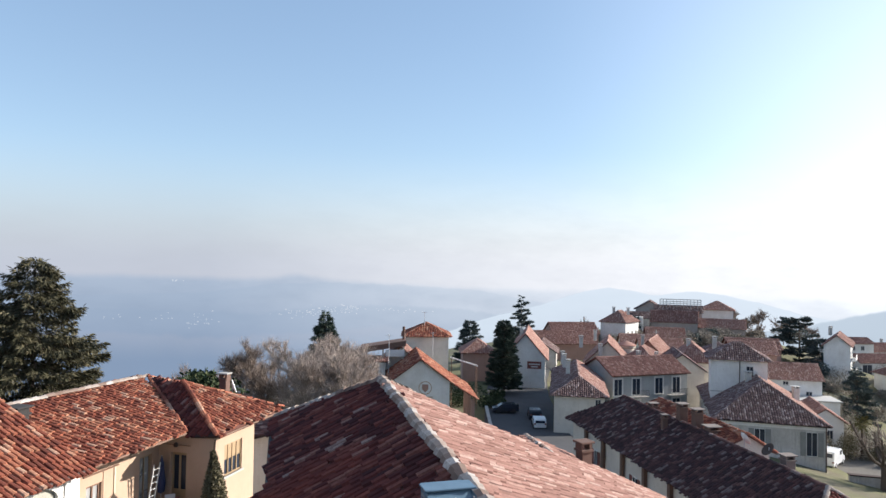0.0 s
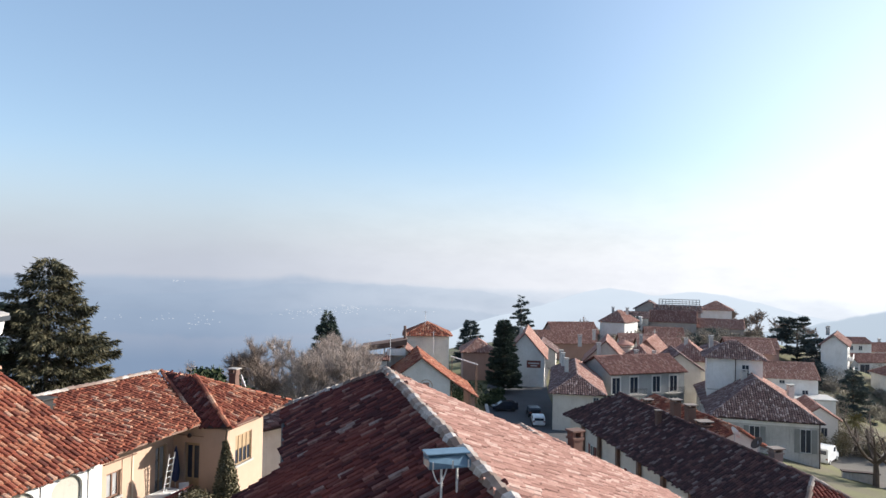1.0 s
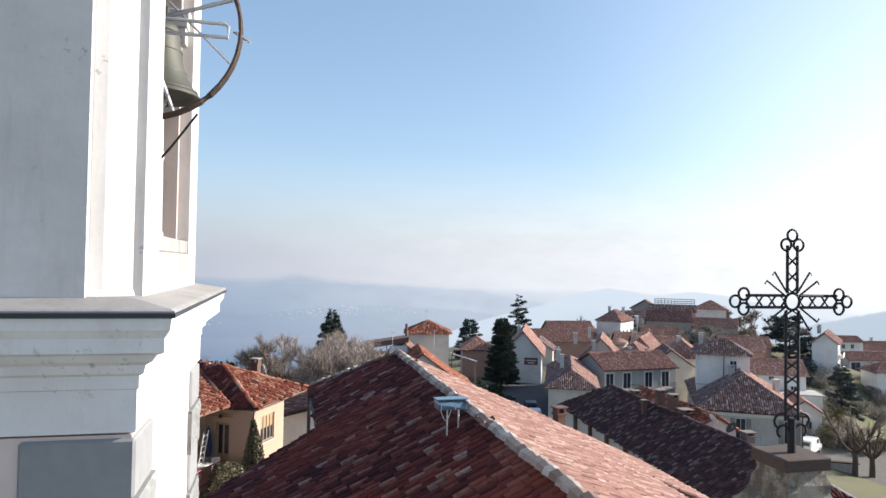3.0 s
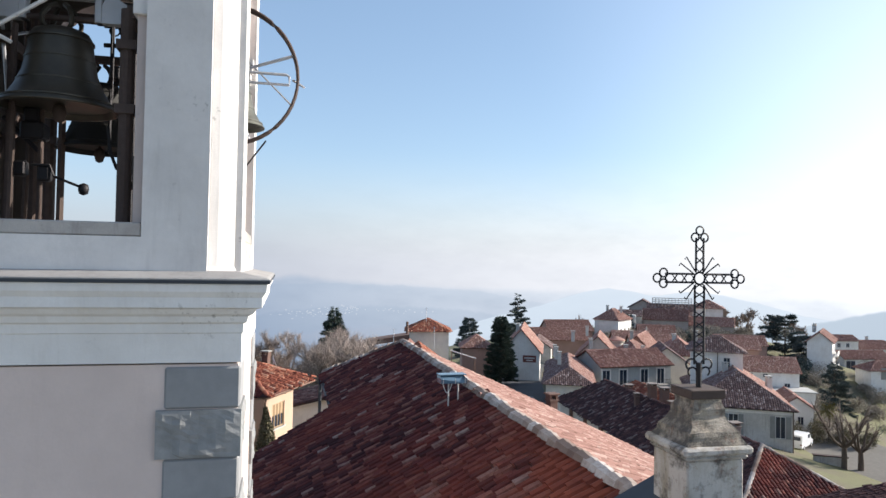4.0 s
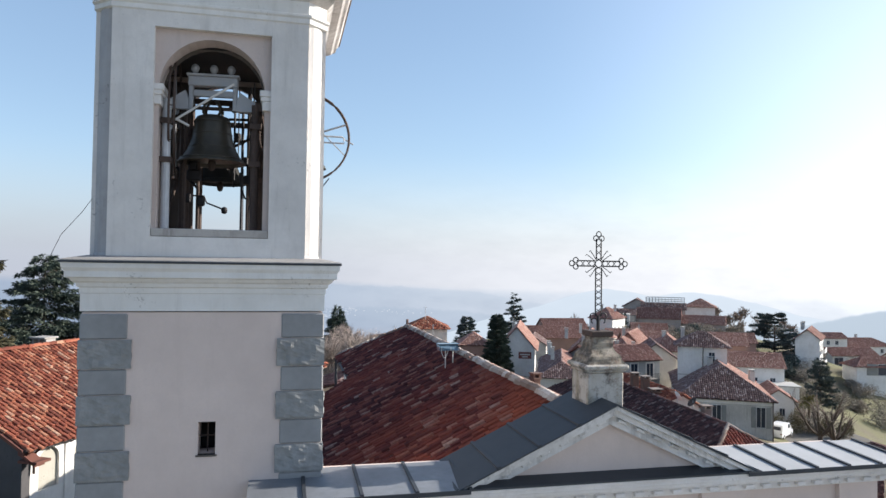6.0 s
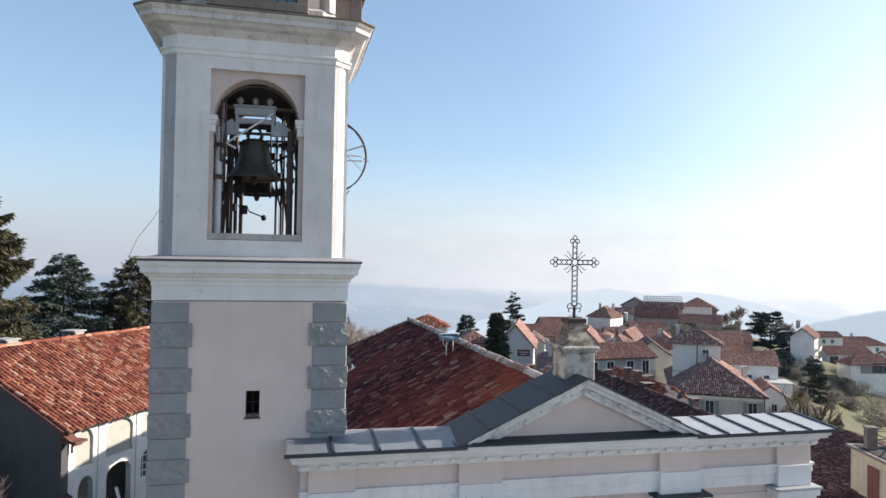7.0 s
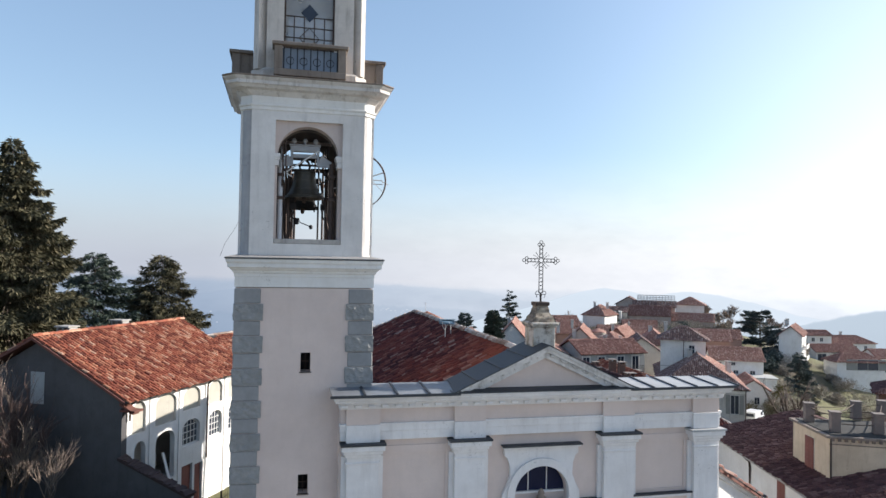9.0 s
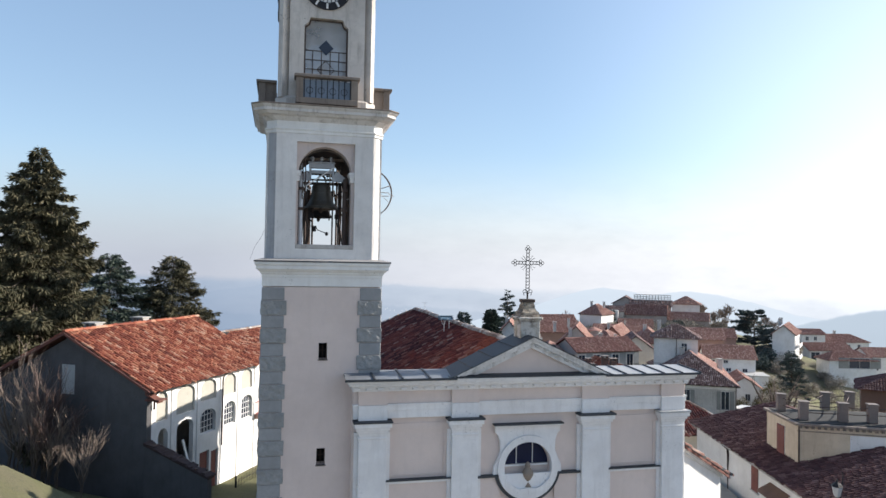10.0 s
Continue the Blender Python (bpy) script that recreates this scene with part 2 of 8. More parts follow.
M_STONEWALL = plaster("worn_grey_masonry", (0.54, 0.52, 0.49), (0.22, 0.19, 0.16), 0.8, relief=0.8)
M_BRICK = plaster("pink_brick_plaster", (0.40, 0.24, 0.19), (0.27, 0.17, 0.13), 0.4)
M_TAN = plaster("weathered_tan_render", (0.44, 0.38, 0.335), (0.26, 0.21, 0.18), 0.6)
M_BROWN = plaster("old_brown_brick", (0.15, 0.085, 0.065), (0.09, 0.055, 0.045), 0.5)
M_DARKPLASTER = plaster("dark_plaster", (0.10, 0.085, 0.075), (0.04, 0.035, 0.03), 0.6)
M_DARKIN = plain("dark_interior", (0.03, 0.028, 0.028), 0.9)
M_SHUTTER = plain("red_brown_shutter_paint", (0.19, 0.06, 0.045), 0.6, vary=0.2)
M_SHUTTER_GREY = plain("grey_shutter_paint", (0.24, 0.24, 0.23), 0.6, vary=0.2)
M_WOOD = plain("old_brown_wood", (0.16, 0.09, 0.06), 0.75, vary=0.35, scale=10)
M_WINDOWOCHRE = plain("ochre_window_paint", (0.34, 0.235, 0.135), 0.6, vary=0.2)
M_FRAME = plain("white_window_paint", (0.62, 0.61, 0.59), 0.6, vary=0.12)
M_BLUE = plain("blue_grey_glazed_sheet", (0.10, 0.16, 0.215), 0.14, vary=0.25)
M_TERRAZZO = plain("stone_sill", (0.42, 0.41, 0.39), 0.8)
M_PLASTIC = plain("white_plastic", (0.75, 0.75, 0.74), 0.4, vary=0.06)
M_NAVY = plain("navy_canvas", (0.03, 0.04, 0.10), 0.9)
M_CONCRETE = plain("weathered_concrete", (0.33, 0.31, 0.29), 0.9, vary=0.3)
M_REDRAIL = plain("red_painted_rail", (0.33, 0.10, 0.09), 0.6)
M_BARK = plain("bark", (0.10, 0.075, 0.058), 0.95, vary=0.3)
M_TWIG = plain("winter_twigs", (0.235, 0.18, 0.145), 0.95, vary=0.3)
M_TWIG_PALE = plain("pale_greyish_twigs", (0.35, 0.285, 0.245), 0.95, vary=0.3)
M_TWIG_RED = plain("reddish_twigs", (0.105, 0.066, 0.056), 0.95, vary=0.3)
M_PAINT_WHITE = plain("white_vehicle_paint", (0.74, 0.75, 0.76), 0.25, vary=0.04)
M_PAINT_DARK = plain("dark_vehicle_paint", (0.03, 0.034, 0.045), 0.25, vary=0.05)
M_RUBBER = plain("rubber", (0.02, 0.02, 0.02), 0.9)
M_CREST = plain("crest_ochre_paint", (0.42, 0.27, 0.16), 0.8)


def glass_dark(name, tint):
    m, nt, p = material(name)
    nt.links.new(mix(nt, tint, tuple(c * 2.2 for c in tint), noise_tex(nt, 1.2, 2)), p.inputs["Base Color"])
    p.inputs["Roughness"].default_value = 0.08
    p.inputs["Specular IOR Level"].default_value = 0.35
    return m


M_GLASS = glass_dark("window_glass", (0.02, 0.024, 0.034))
M_GLASS_NAVY = glass_dark("dull_navy_glass", (0.010, 0.012, 0.030))
M_GLASS_NAVY.node_tree.nodes["Principled BSDF"].inputs["Roughness"].default_value = 0.45
M_GLASS_NAVY.node_tree.nodes["Principled BSDF"].inputs["Specular IOR Level"].default_value = 0.12
M_GLASS_CLEAR = glass_dark("dusty_clear_glass", (0.30, 0.30, 0.30))
M_GLASS_CLEAR.node_tree.nodes["Principled BSDF"].inputs["Alpha"].default_value = 0.45
M_GLASS_BLUE = glass_dark("tower_window_glass", (0.10, 0.12, 0.15))


def leaves(name, stops):
    m, nt, p = material(name)
    rnd = nt.nodes.new("ShaderNodeNewGeometry").outputs["Random Per Island"]
    col = ramp(nt, rnd, stops)
    col = mix(nt, col, tuple(0.55 * c for c in stops[0][1]), ramp(nt, noise_tex(nt, 0.9, 3), [(0.45, (0, 0, 0)), (0.7, (0.7,) * 3)]))
    nt.links.new(col, p.inputs["Base Color"])
    p.inputs["Roughness"].default_value = 0.8
    p.inputs["Specular IOR Level"].default_value = 0.15
    return m


M_CONIFER = leaves("conifer_needles", [(0.0, (0.048, 0.048, 0.028)), (0.6, (0.088, 0.082, 0.048)), (0.95, (0.16, 0.138, 0.085))])
M_CONIFER_BLUE = leaves("blue_green_needles", [(0.0, (0.042, 0.057, 0.046)), (0.6, (0.07, 0.092, 0.072)), (0.95, (0.12, 0.14, 0.105))])
# far conifers lightened and greyed: distance haze is put into the needle colour
M_HAZED_NEEDLES = leaves("hazed_grey_needles", [(0.0, (0.065, 0.082, 0.076)), (0.6, (0.098, 0.118, 0.108)), (0.95, (0.15, 0.165, 0.145))])
M_SCRUB = leaves("grey_brown_scrub", [(0.0, (0.22, 0.19, 0.15)), (0.6, (0.31, 0.27, 0.22)), (0.95, (0.40, 0.35, 0.29))])
M_LAUREL = leaves("olive_brown_shrub_leaves", [(0.0, (0.09, 0.08, 0.045)), (0.6, (0.17, 0.15, 0.09)), (0.95, (0.26, 0.22, 0.15))])
M_HEDGE = leaves("dark_hedge_leaves", [(0.0, (0.025, 0.04, 0.02)), (0.6, (0.045, 0.065, 0.03)), (0.95, (0.09, 0.10, 0.05))])
M_PALM = leaves("palm_leaves", [(0.0, (0.07, 0.07, 0.03)), (0.6, (0.14, 0.125, 0.05)), (0.95, (0.22, 0.18, 0.09))])


def ground_material():
    m, nt, p = material("winter_grass")
    col = mix(nt, (0.095, 0.10, 0.042), (0.17, 0.158, 0.075), noise_tex(nt, 0.7, 6, 0.7))
    col = mix(nt, col, (0.12, 0.098, 0.07), ramp(nt, noise_tex(nt, 0.09, 5, 0.6), [(0.45, (0, 0, 0)), (0.62, (0.8,) * 3)]))
    col = mix(nt, col, (0.055, 0.06, 0.032), ramp(nt, noise_tex(nt, 7, 4, 0.7), [(0.5, (0, 0, 0)), (0.75, (0.7,) * 3)]))
    nt.links.new(col, p.inputs["Base Color"])
    p.inputs["Roughness"].default_value = 1.0
    bump(nt, p, noise_tex(nt, 9, 4, 0.7), 0.8, 0.08)
    return m


M_GRASS = ground_material()
M_ASPHALT = plain("worn_asphalt", (0.062, 0.062, 0.066), 0.9, vary=0.25, scale=3)
M_YARD = plain("trodden_gravel", (0.125, 0.115, 0.10), 0.95, vary=0.35, scale=2)
M_GRAVEL = plain("pale_bounce_gravel", (0.30, 0.28, 0.25), 0.95, vary=0.25, scale=5)

# ---- mesh helpers ----
def thing(name, m=None, label="", category="", group="", kind=""):
    ob = new(name)
    ob.empty_display_size = 0.3
    if m is not None:
        ob.matrix_world = m
    return tagged(ob, label, category, group, kind)


def part(name, bm, mat, parent=None, label="", smooth=False, m=None):
    me = bpy.data.meshes.new(name)
    if isinstance(bm, tuple):
        me.from_pydata(bm[0], [], bm[1])
    else:
        bmesh.ops.recalc_face_normals(bm, faces=bm.faces)
        bm.to_mesh(me)
        bm.free()
    me.materials.append(mat)
    if smooth:
        me.polygons.foreach_set("use_smooth", [True] * len(me.polygons))
    ob = new(name, me)
    if m is not None:
        ob.matrix_basis = m
    if parent is not None:
        ob.parent = parent
    return tagged(ob, label)


def alone(name, bm, mat, label, category, group="", kind="", smooth=False, m=None):
    return tagged(part(name, bm, mat, None, label, smooth, m), "", category, group, kind)


def box(bm, x0, x1, y0, y1, z0, z1, bevel=0.0):
    mid, size = Vector(((x0 + x1) / 2, (y0 + y1) / 2, (z0 + z1) / 2)), (x1 - x0, y1 - y0, z1 - z0)
    r = bmesh.ops.create_cube(bm, size=1, matrix=Matrix.LocRotScale(mid, None, size))
    if bevel:
        edges = {e for v in r["verts"] for e in v.link_edges}
        bmesh.ops.bevel(bm, geom=list(edges), offset=bevel, segments=1, affect='EDGES')
    return bm


def boxes(*args, bevel=0.0):
    bm = bmesh.new()
    for a in args:
        box(bm, *a, bevel=bevel)
    return bm


def prism(points, shift):
    """A polygon in space, pushed along shift into a solid."""
    bm = bmesh.new()
    a = [bm.verts.new(p) for p in points]
    b = [bm.verts.new(Vector(p) + Vector(shift)) for p in points]
    bm.faces.new(a)
    bm.faces.new(list(reversed(b)))
    for i in range(len(a)):
        j = (i + 1) % len(a)
        bm.faces.new((a[i], b[i], b[j], a[j]))
    return bm


def add_prism(bm, points, shift):
    a = [bm.verts.new(p) for p in points]
    b = [bm.verts.new(Vector(p) + Vector(shift)) for p in points]
    bm.faces.new(a)
    bm.faces.new(list(reversed(b)))
    for i in range(len(a)):
        j = (i + 1) % len(a)
        bm.faces.new((a[i], b[i], b[j], a[j]))


def plate(outer, holes, depth, m):
    """A flat wall from an outline and its openings in u, v; m takes (u, v, w) to space, w runs through the wall."""
    bm = bmesh.new()
    for loop in [outer] + list(holes):
        vs = [bm.verts.new((u, v, 0)) for u, v in loop]
        for i in range(len(vs)):
            bm.edges.new((vs[i], vs[(i + 1) % len(vs)]))
    bmesh.ops.triangle_fill(bm, use_beauty=True, use_dissolve=False, edges=bm.edges[:])
    r = bmesh.ops.extrude_face_region(bm, geom=bm.faces[:])
    for v in [g for g in r["geom"] if isinstance(g, bmesh.types.BMVert)]:
        v.co.z += depth
    bm.transform(m)
    return bm


def rect(u0, u1, v0, v1):
    return [(u0, v0), (u1, v0), (u1, v1), (u0, v1)]


def arch(u0, u1, v0, spring, n=14, rise=None):
    r = (u1 - u0) / 2
    h = r if rise is None else rise
    return [(u0, v0), (u1, v0)] + [((u0 + u1) / 2 + r * math.cos(math.pi * i / n), spring + h * math.sin(math.pi * i / n)) for i in range(n + 1)]


def circle(cu, cv, r, n=32, a0=0.0, a1=360.0):
    full = abs(a1 - a0) >= 360
    k = n if full else n + 1
    return [(cu + r * math.cos(radians(a0 + (a1 - a0) * i / n)), cv + r * math.sin(radians(a0 + (a1 - a0) * i / n))) for i in range(k)]


UX = Matrix(((1, 0, 0, 0), (0, 0, 1, 0), (0, 1, 0, 0), (0, 0, 0, 1)))     # u along x, v up, w along y
UY = Matrix(((0, 0, 1, 0), (1, 0, 0, 0), (0, 1, 0, 0), (0, 0, 0, 1)))     # u along y, v up, w along x


def tube(bm, pts, r, seg=6, r1=None):
    """A round bar through points, tapering to r1."""
    pts = [Vector(p) for p in pts]
    rings = []
    for i, p in enumerate(pts):
        t = (pts[min(i + 1, len(pts) - 1)] - pts[max(i - 1, 0)])
        t = t.normalized() if t.length else Vector((0, 0, 1))
        a = t.orthogonal().normalized()
        if i and abs(a.dot(last)) < 0.98:
            a = (last - t * last.dot(t)).normalized()
        last = a
        b = t.cross(a)
        rr = r if r1 is None else r + (r1 - r) * i / (len(pts) - 1)
        rings.append([bm.verts.new(p + rr * (a * math.cos(2 * math.pi * k / seg) + b * math.sin(2 * math.pi * k / seg))) for k in range(seg)])
    for i in range(len(rings) - 1):
        for k in range(seg):
            bm.faces.new((rings[i][k], rings[i][(k + 1) % seg], rings[i + 1][(k + 1) % seg], rings[i + 1][k]))
    bm.faces.new(list(reversed(rings[0])))
    bm.faces.new(rings[-1])
    return bm


def bar(p0, p1, r, seg=6):
    return tube(bmesh.new(), [p0, p1], r, seg)


def lathe(profile, seg=28):
    """A turned form from (radius, height) pairs about z."""
    bm = bmesh.new()
    rings = [[bm.verts.new((r * math.cos(2 * math.pi * k / seg), r * math.sin(2 * math.pi * k / seg), z)) for k in range(seg)] for r, z in profile]
    for i in range(len(rings) - 1):
        for k in range(seg):
            bm.faces.new((rings[i][k], rings[i][(k + 1) % seg], rings[i + 1][(k + 1) % seg], rings[i + 1][k]))
    bm.faces.new(list(reversed(rings[0])))
    bm.faces.new(rings[-1])
    return bm


def ring_sweep(outline_at, profile):
    """A moulding round a closed plan: outline_at(d) gives the plan pushed out by d; profile holds (d, z)."""
    bm = bmesh.new()
    loops = [[bm.verts.new((x, y, z)) for x, y in outline_at(d)] for d, z in profile]
    n = len(loops[0])
    for i in range(len(loops) - 1):
        for k in range(n):
            bm.faces.new((loops[i][k], loops[i][(k + 1) % n], loops[i + 1][(k + 1) % n], loops[i + 1][k]))
    bm.faces.new(list(reversed(loops[0])))
    bm.faces.new(loops[-1])
    return bm


# ---- tiled roofs ----
def inside(poly, u, v):
    ok = np.zeros(u.shape, bool)
    for (x0, y0), (x1, y1) in zip(poly, poly[1:] + poly[:1]):
        if y0 == y1:
            continue
        ok ^= ((y0 > v) != (y1 > v)) & (u < (x1 - x0) * (v - y0) / (y1 - y0) + x0)
    return ok


ARC = [math.pi * k / 4 for k in range(5)]


def tile_places(poly, pitch, step, rng):
    us = [p[0] for p in poly]
    vs = [p[1] for p in poly]
    u, v = np.meshgrid(np.arange(min(us) + pitch / 2, max(us), pitch), np.arange(min(vs) + step * 0.5, max(vs) + step * 0.3, step))
    u, v = u.ravel(), v.ravel()
    cols = np.unique(u)
    shift = rng.uniform(-0.32, 0.32, cols.size)[np.searchsorted(cols, u)] * step
    v = np.minimum(v + shift, max(vs) - 0.02)
    keep = inside(poly, u, v)
    u, v = u[keep], v[keep]
    return u + rng.normal(0, 0.012, u.size), v + rng.normal(0, 0.04, v.size), rng.normal(0, 0.05, u.size), rng.uniform(0, 0.028, u.size)


def tile_mesh(o, a, b, places, pitch, step):
    """Barrel tiles on the plane o + u a + v b, joined."""
    u, v, turn, lift = places
    nrm = np.cross(np.array(a), np.array(b))
    if nrm[2] < 0:
        nrm = -nrm
    w0, w1, half = pitch * 0.35, pitch * 0.43, step * 0.60
    verts, faces = [], []
    for end, w, h in ((-half, w0, 0.0), (half, w1, 0.032)):
        for t in ARC:
            du, dh = w * math.cos(t), w * 0.92 * math.sin(t) + h
            uu = u + du - turn * end
            vv = v + end + turn * du
            verts.append(np.array(o)[None] + uu[:, None] * np.array(a)[None] + vv[:, None] * np.array(b)[None] + (dh + lift)[:, None] * nrm[None])
    pts = np.stack(verts, 1).reshape(-1, 3)
    quads = [(k, k + 1, k + 6, k + 5) for k in range(4)] + [(5, 6, 7, 8, 9)]
    faces = [tuple(10 * i + k for k in q) for i in range(u.size) for q in quads]
    return pts.tolist(), faces


def roof_slope(parent, o, a, b, poly, mat, deck, name="roof_slope", pitch=0.24, step=0.38, seed=1, thick=0.10, label=""):
    """One slope: a deck with its tiles laid on it, down b from the point o, along a."""
    o, a, b = Vector(o), Vector(a).normalized(), Vector(b).normalized()
    nrm = a.cross(b)
    if nrm.z < 0:
        nrm = -nrm
    slab = part(name, prism([o + u * a + v * b - nrm * 0.005 for u, v in poly], -nrm * thick), deck, parent, label)
    rng = np.random.default_rng(seed)
    pts = tile_places(poly, pitch, step, rng)
    cover = part("tile_cover", tile_mesh(o, a, b, pts, pitch, step), mat, parent)
    tagged(cover, kind="stuff")
    return slab


def ridge_row(parent, p0, p1, mat, r=0.14, length=0.42, name="ridge_tiles", seed=3):
    p0, p1 = Vector(p0), Vector(p1)
    rng = np.random.default_rng(seed)
    t = (p1 - p0).normalized()
    side = t.cross(Vector((0, 0, 1))).normalized()
    up = side.cross(t)
    n = max(1, int((p1 - p0).length / length))
    verts, faces = [], []
    for i in range(n):
        c = p0 + (p1 - p0) * ((i + 0.5) / n)
        j = Vector(rng.normal(0, 0.012, 3))
        for e, rr in ((-0.60 * length, r * 0.82), (0.60 * length, r * 1.16)):
            for q in ARC:
                verts.append(c + j + t * e + side * (rr * math.cos(q)) + up * (rr * 0.85 * math.sin(q) - 0.02))
        base = 10 * i
        faces += [(base + k, base + k + 1, base + k + 6, base + k + 5) for k in range(4)] + [tuple(base + k for k in range(5)), tuple(base + k for k in range(5, 10))]
    ob = part(name, ([tuple(v) for v in verts], faces), mat, parent)
    return tagged(ob, kind="stuff")


def chimney(m, w=0.55, h=1.0, mat=None, cap=None, label="plastered brick chimney with a tiled cap on a roof", group="chimneys", name="chimney"):
    c = thing(name, m, label, "chimney", group)
    part("shaft", box(bmesh.new(), -w / 2, w / 2, -w / 2, w / 2, -0.8, h, 0.015), mat or M_CONCRETE, c)
    part("collar", box(bmesh.new(), -w * 0.6, w * 0.6, -w * 0.6, w * 0.6, h, h + 0.08), mat or M_CONCRETE, c)
    for sx in (-1, 1):
        part("cap_support", box(bmesh.new(), sx * w * 0.42 - 0.06, sx * w * 0.42 + 0.06, -w * 0.45, w * 0.45, h + 0.08, h + 0.3), mat or M_CONCRETE, c)
    part("cap", box(bmesh.new(), -w * 0.72, w * 0.72, -w * 0.65, w * 0.65, h + 0.3, h + 0.37, 0.01), cap or M_TERRAZZO, c)
    return c


def window(parent, origin, along, out, w, h, shutters=None, frame=M_FRAME, pane=M_GLASS, deep=0.0, open_=True):
    """A window on a wall: frame, panes, sill and shutters. origin is the middle of its foot."""
    along, out = Vector(along).normalized(), Vector(out).normalized()
    m = Matrix((( along.x, out.x, 0, origin[0]), (along.y, out.y, 0, origin[1]), (0, 0, 1, origin[2]), (0, 0, 0, 1)))
    rim = shutters == 'rim'
    if rim:
        shutters = None
    win = part("window", plate(rect(-w / 2, w / 2, 0, h), [rect(-w / 2 + 0.07, -0.03, 0.07, h - 0.07), rect(0.03, w / 2 - 0.07, 0.07, h - 0.07)], 0.07, m @ UX @ Matrix.Translation((0, 0, -0.03 - deep))), frame, parent)
    for x0, x1 in ((-w / 2 + 0.07, -0.03), (0.03, w / 2 - 0.07)):
        bm = box(bmesh.new(), x0, x1, 0.003 - deep, 0.012 - deep, 0.07, h - 0.07)
        bm.transform(m)
        part("pane", bm, pane, win)
    bm = box(bmesh.new(), -w / 2 - 0.1, w / 2 + 0.1, 0.002, 0.12, -0.08, 0.0)
    bm.transform(m)
    part("sill", bm, M_TERRAZZO, win)
    if rim:
        part("surround", plate(rect(-w / 2 - 0.16, w / 2 + 0.16, 0.0, h + 0.18), [rect(-w / 2, w / 2, 0.01, h)], 0.03, m @ UX @ Matrix.Translation((0, 0, 0.015))), M_FRAME, win, "pale painted surround")
    if shutters:
        for x0, x1 in (((-w - 0.02, -w / 2 - 0.02), (w / 2 + 0.02, w + 0.02)) if open_ else ((-w / 2, -0.01), (0.01, w / 2))):
            bm = box(bmesh.new(), x0, x1, 0.045, 0.085, 0.0, h)
            for k in range(7):
                z = h * (k + 0.6) / 7.6
                box(bm, x0 + 0.05, x1 - 0.05, 0.085, 0.097, z - 0.03, z + 0.03)
            bm.transform(m)
            part("shutter", bm, shutters, win)
    return win


def gable_house(m, w, dp, h, rise, kind, wall, roof, deck, label, name="house", over=0.45, windows=(), seed=1, pitch=0.3, step=0.45, group="village houses", ridge_mat=None, sunlit_roof=None):
    """A house in its own frame: front along x at y = 0, depth along y, floor at z = 0. kind: 'y' ridge away from the front, 'x' along it, 'hip'."""
    hs = thing(name, m, label, "house", group)
    rm = ridge_mat or roof
    o = over
    if kind == 'y':
        body = prism([(0, 0, 0), (w, 0, 0), (w, 0, h), (w / 2, 0, h + rise), (0, 0, h)], (0, dp, 0))
        k = rise / (w / 2)
        ln = math.hypot(w / 2 + o, k * (w / 2 + o))
        for sx in (-1, 1):
            roof_slope(hs, (w / 2, -o, h + rise + 0.12), (0, 1, 0), (sx, 0, -k), [(0, 0), (dp + 2 * o, 0), (dp + 2 * o, ln), (0, ln)], sunlit_roof if sunlit_roof and sx > 0 else roof, deck, seed=seed + sx, pitch=pitch, step=step)
        ridge_row(hs, (w / 2, -o, h + rise + 0.16), (w / 2, dp + o, h + rise + 0.16), rm)
    elif kind == 'x':
        body = prism([(0, 0, 0), (0, dp, 0), (0, dp, h), (0, dp / 2, h + rise), (0, 0, h)], (w, 0, 0))
        k = rise / (dp / 2)
        ln = math.hypot(dp / 2 + o, k * (dp / 2 + o))
        for sy in (-1, 1):
            roof_slope(hs, (-o, dp / 2, h + rise + 0.12), (1, 0, 0), (0, sy, -k), [(0, 0), (w + 2 * o, 0), (w + 2 * o, ln), (0, ln)], roof, deck, seed=seed + sy, pitch=pitch, step=step)
        ridge_row(hs, (-o, dp / 2, h + rise + 0.16), (w + o, dp / 2, h + rise + 0.16), rm)
    else:
        body = box(bmesh.new(), 0, w, 0, dp, 0, h)
        k = rise / (min(w, dp) / 2)
        half = min(w, dp) / 2 + o
        top = h + k * half - k * o + 0.12
        ln = math.hypot(half, k * half)
        W, D = w + 2 * o, dp + 2 * o
        if W >= D:
            p0, p1 = (half - o, dp / 2, top), (w + o - half, dp / 2, top)
        else:
            p0, p1 = (w / 2, half - o, top), (w / 2, dp + o - half, top)
        corners = [(-o, -o), (w + o, -o), (w + o, dp + o), (-o, dp + o)]
        for i, (ax_, dn, length) in enumerate((((1, 0, 0), (0, -1, -k), W), ((0, 1, 0), (1, 0, -k), D), ((-1, 0, 0), (0, 1, -k), W), ((0, -1, 0), (-1, 0, -k), D))):
            c = corners[i]
            start = Vector((c[0], c[1], 0)) - Vector((dn[0], dn[1], 0)) * half
            start.z = top
            # the right slope can take paler tiles as painted sunlight
            roof_slope(hs, start, ax_, dn, [(half, 0), (max(half + 0.01, length - half), 0), (length, ln), (0, ln)], sunlit_roof if sunlit_roof and i == 1 else roof, deck, seed=seed + i, pitch=pitch, step=step)
            end = p0 if i in (0, 3) else p1
            if W < D:
                end = p0 if i in (0, 1) else p1
            ridge_row(hs, (c[0], c[1], h - k * o + 0.16), (end[0], end[1], top + 0.03), rm)
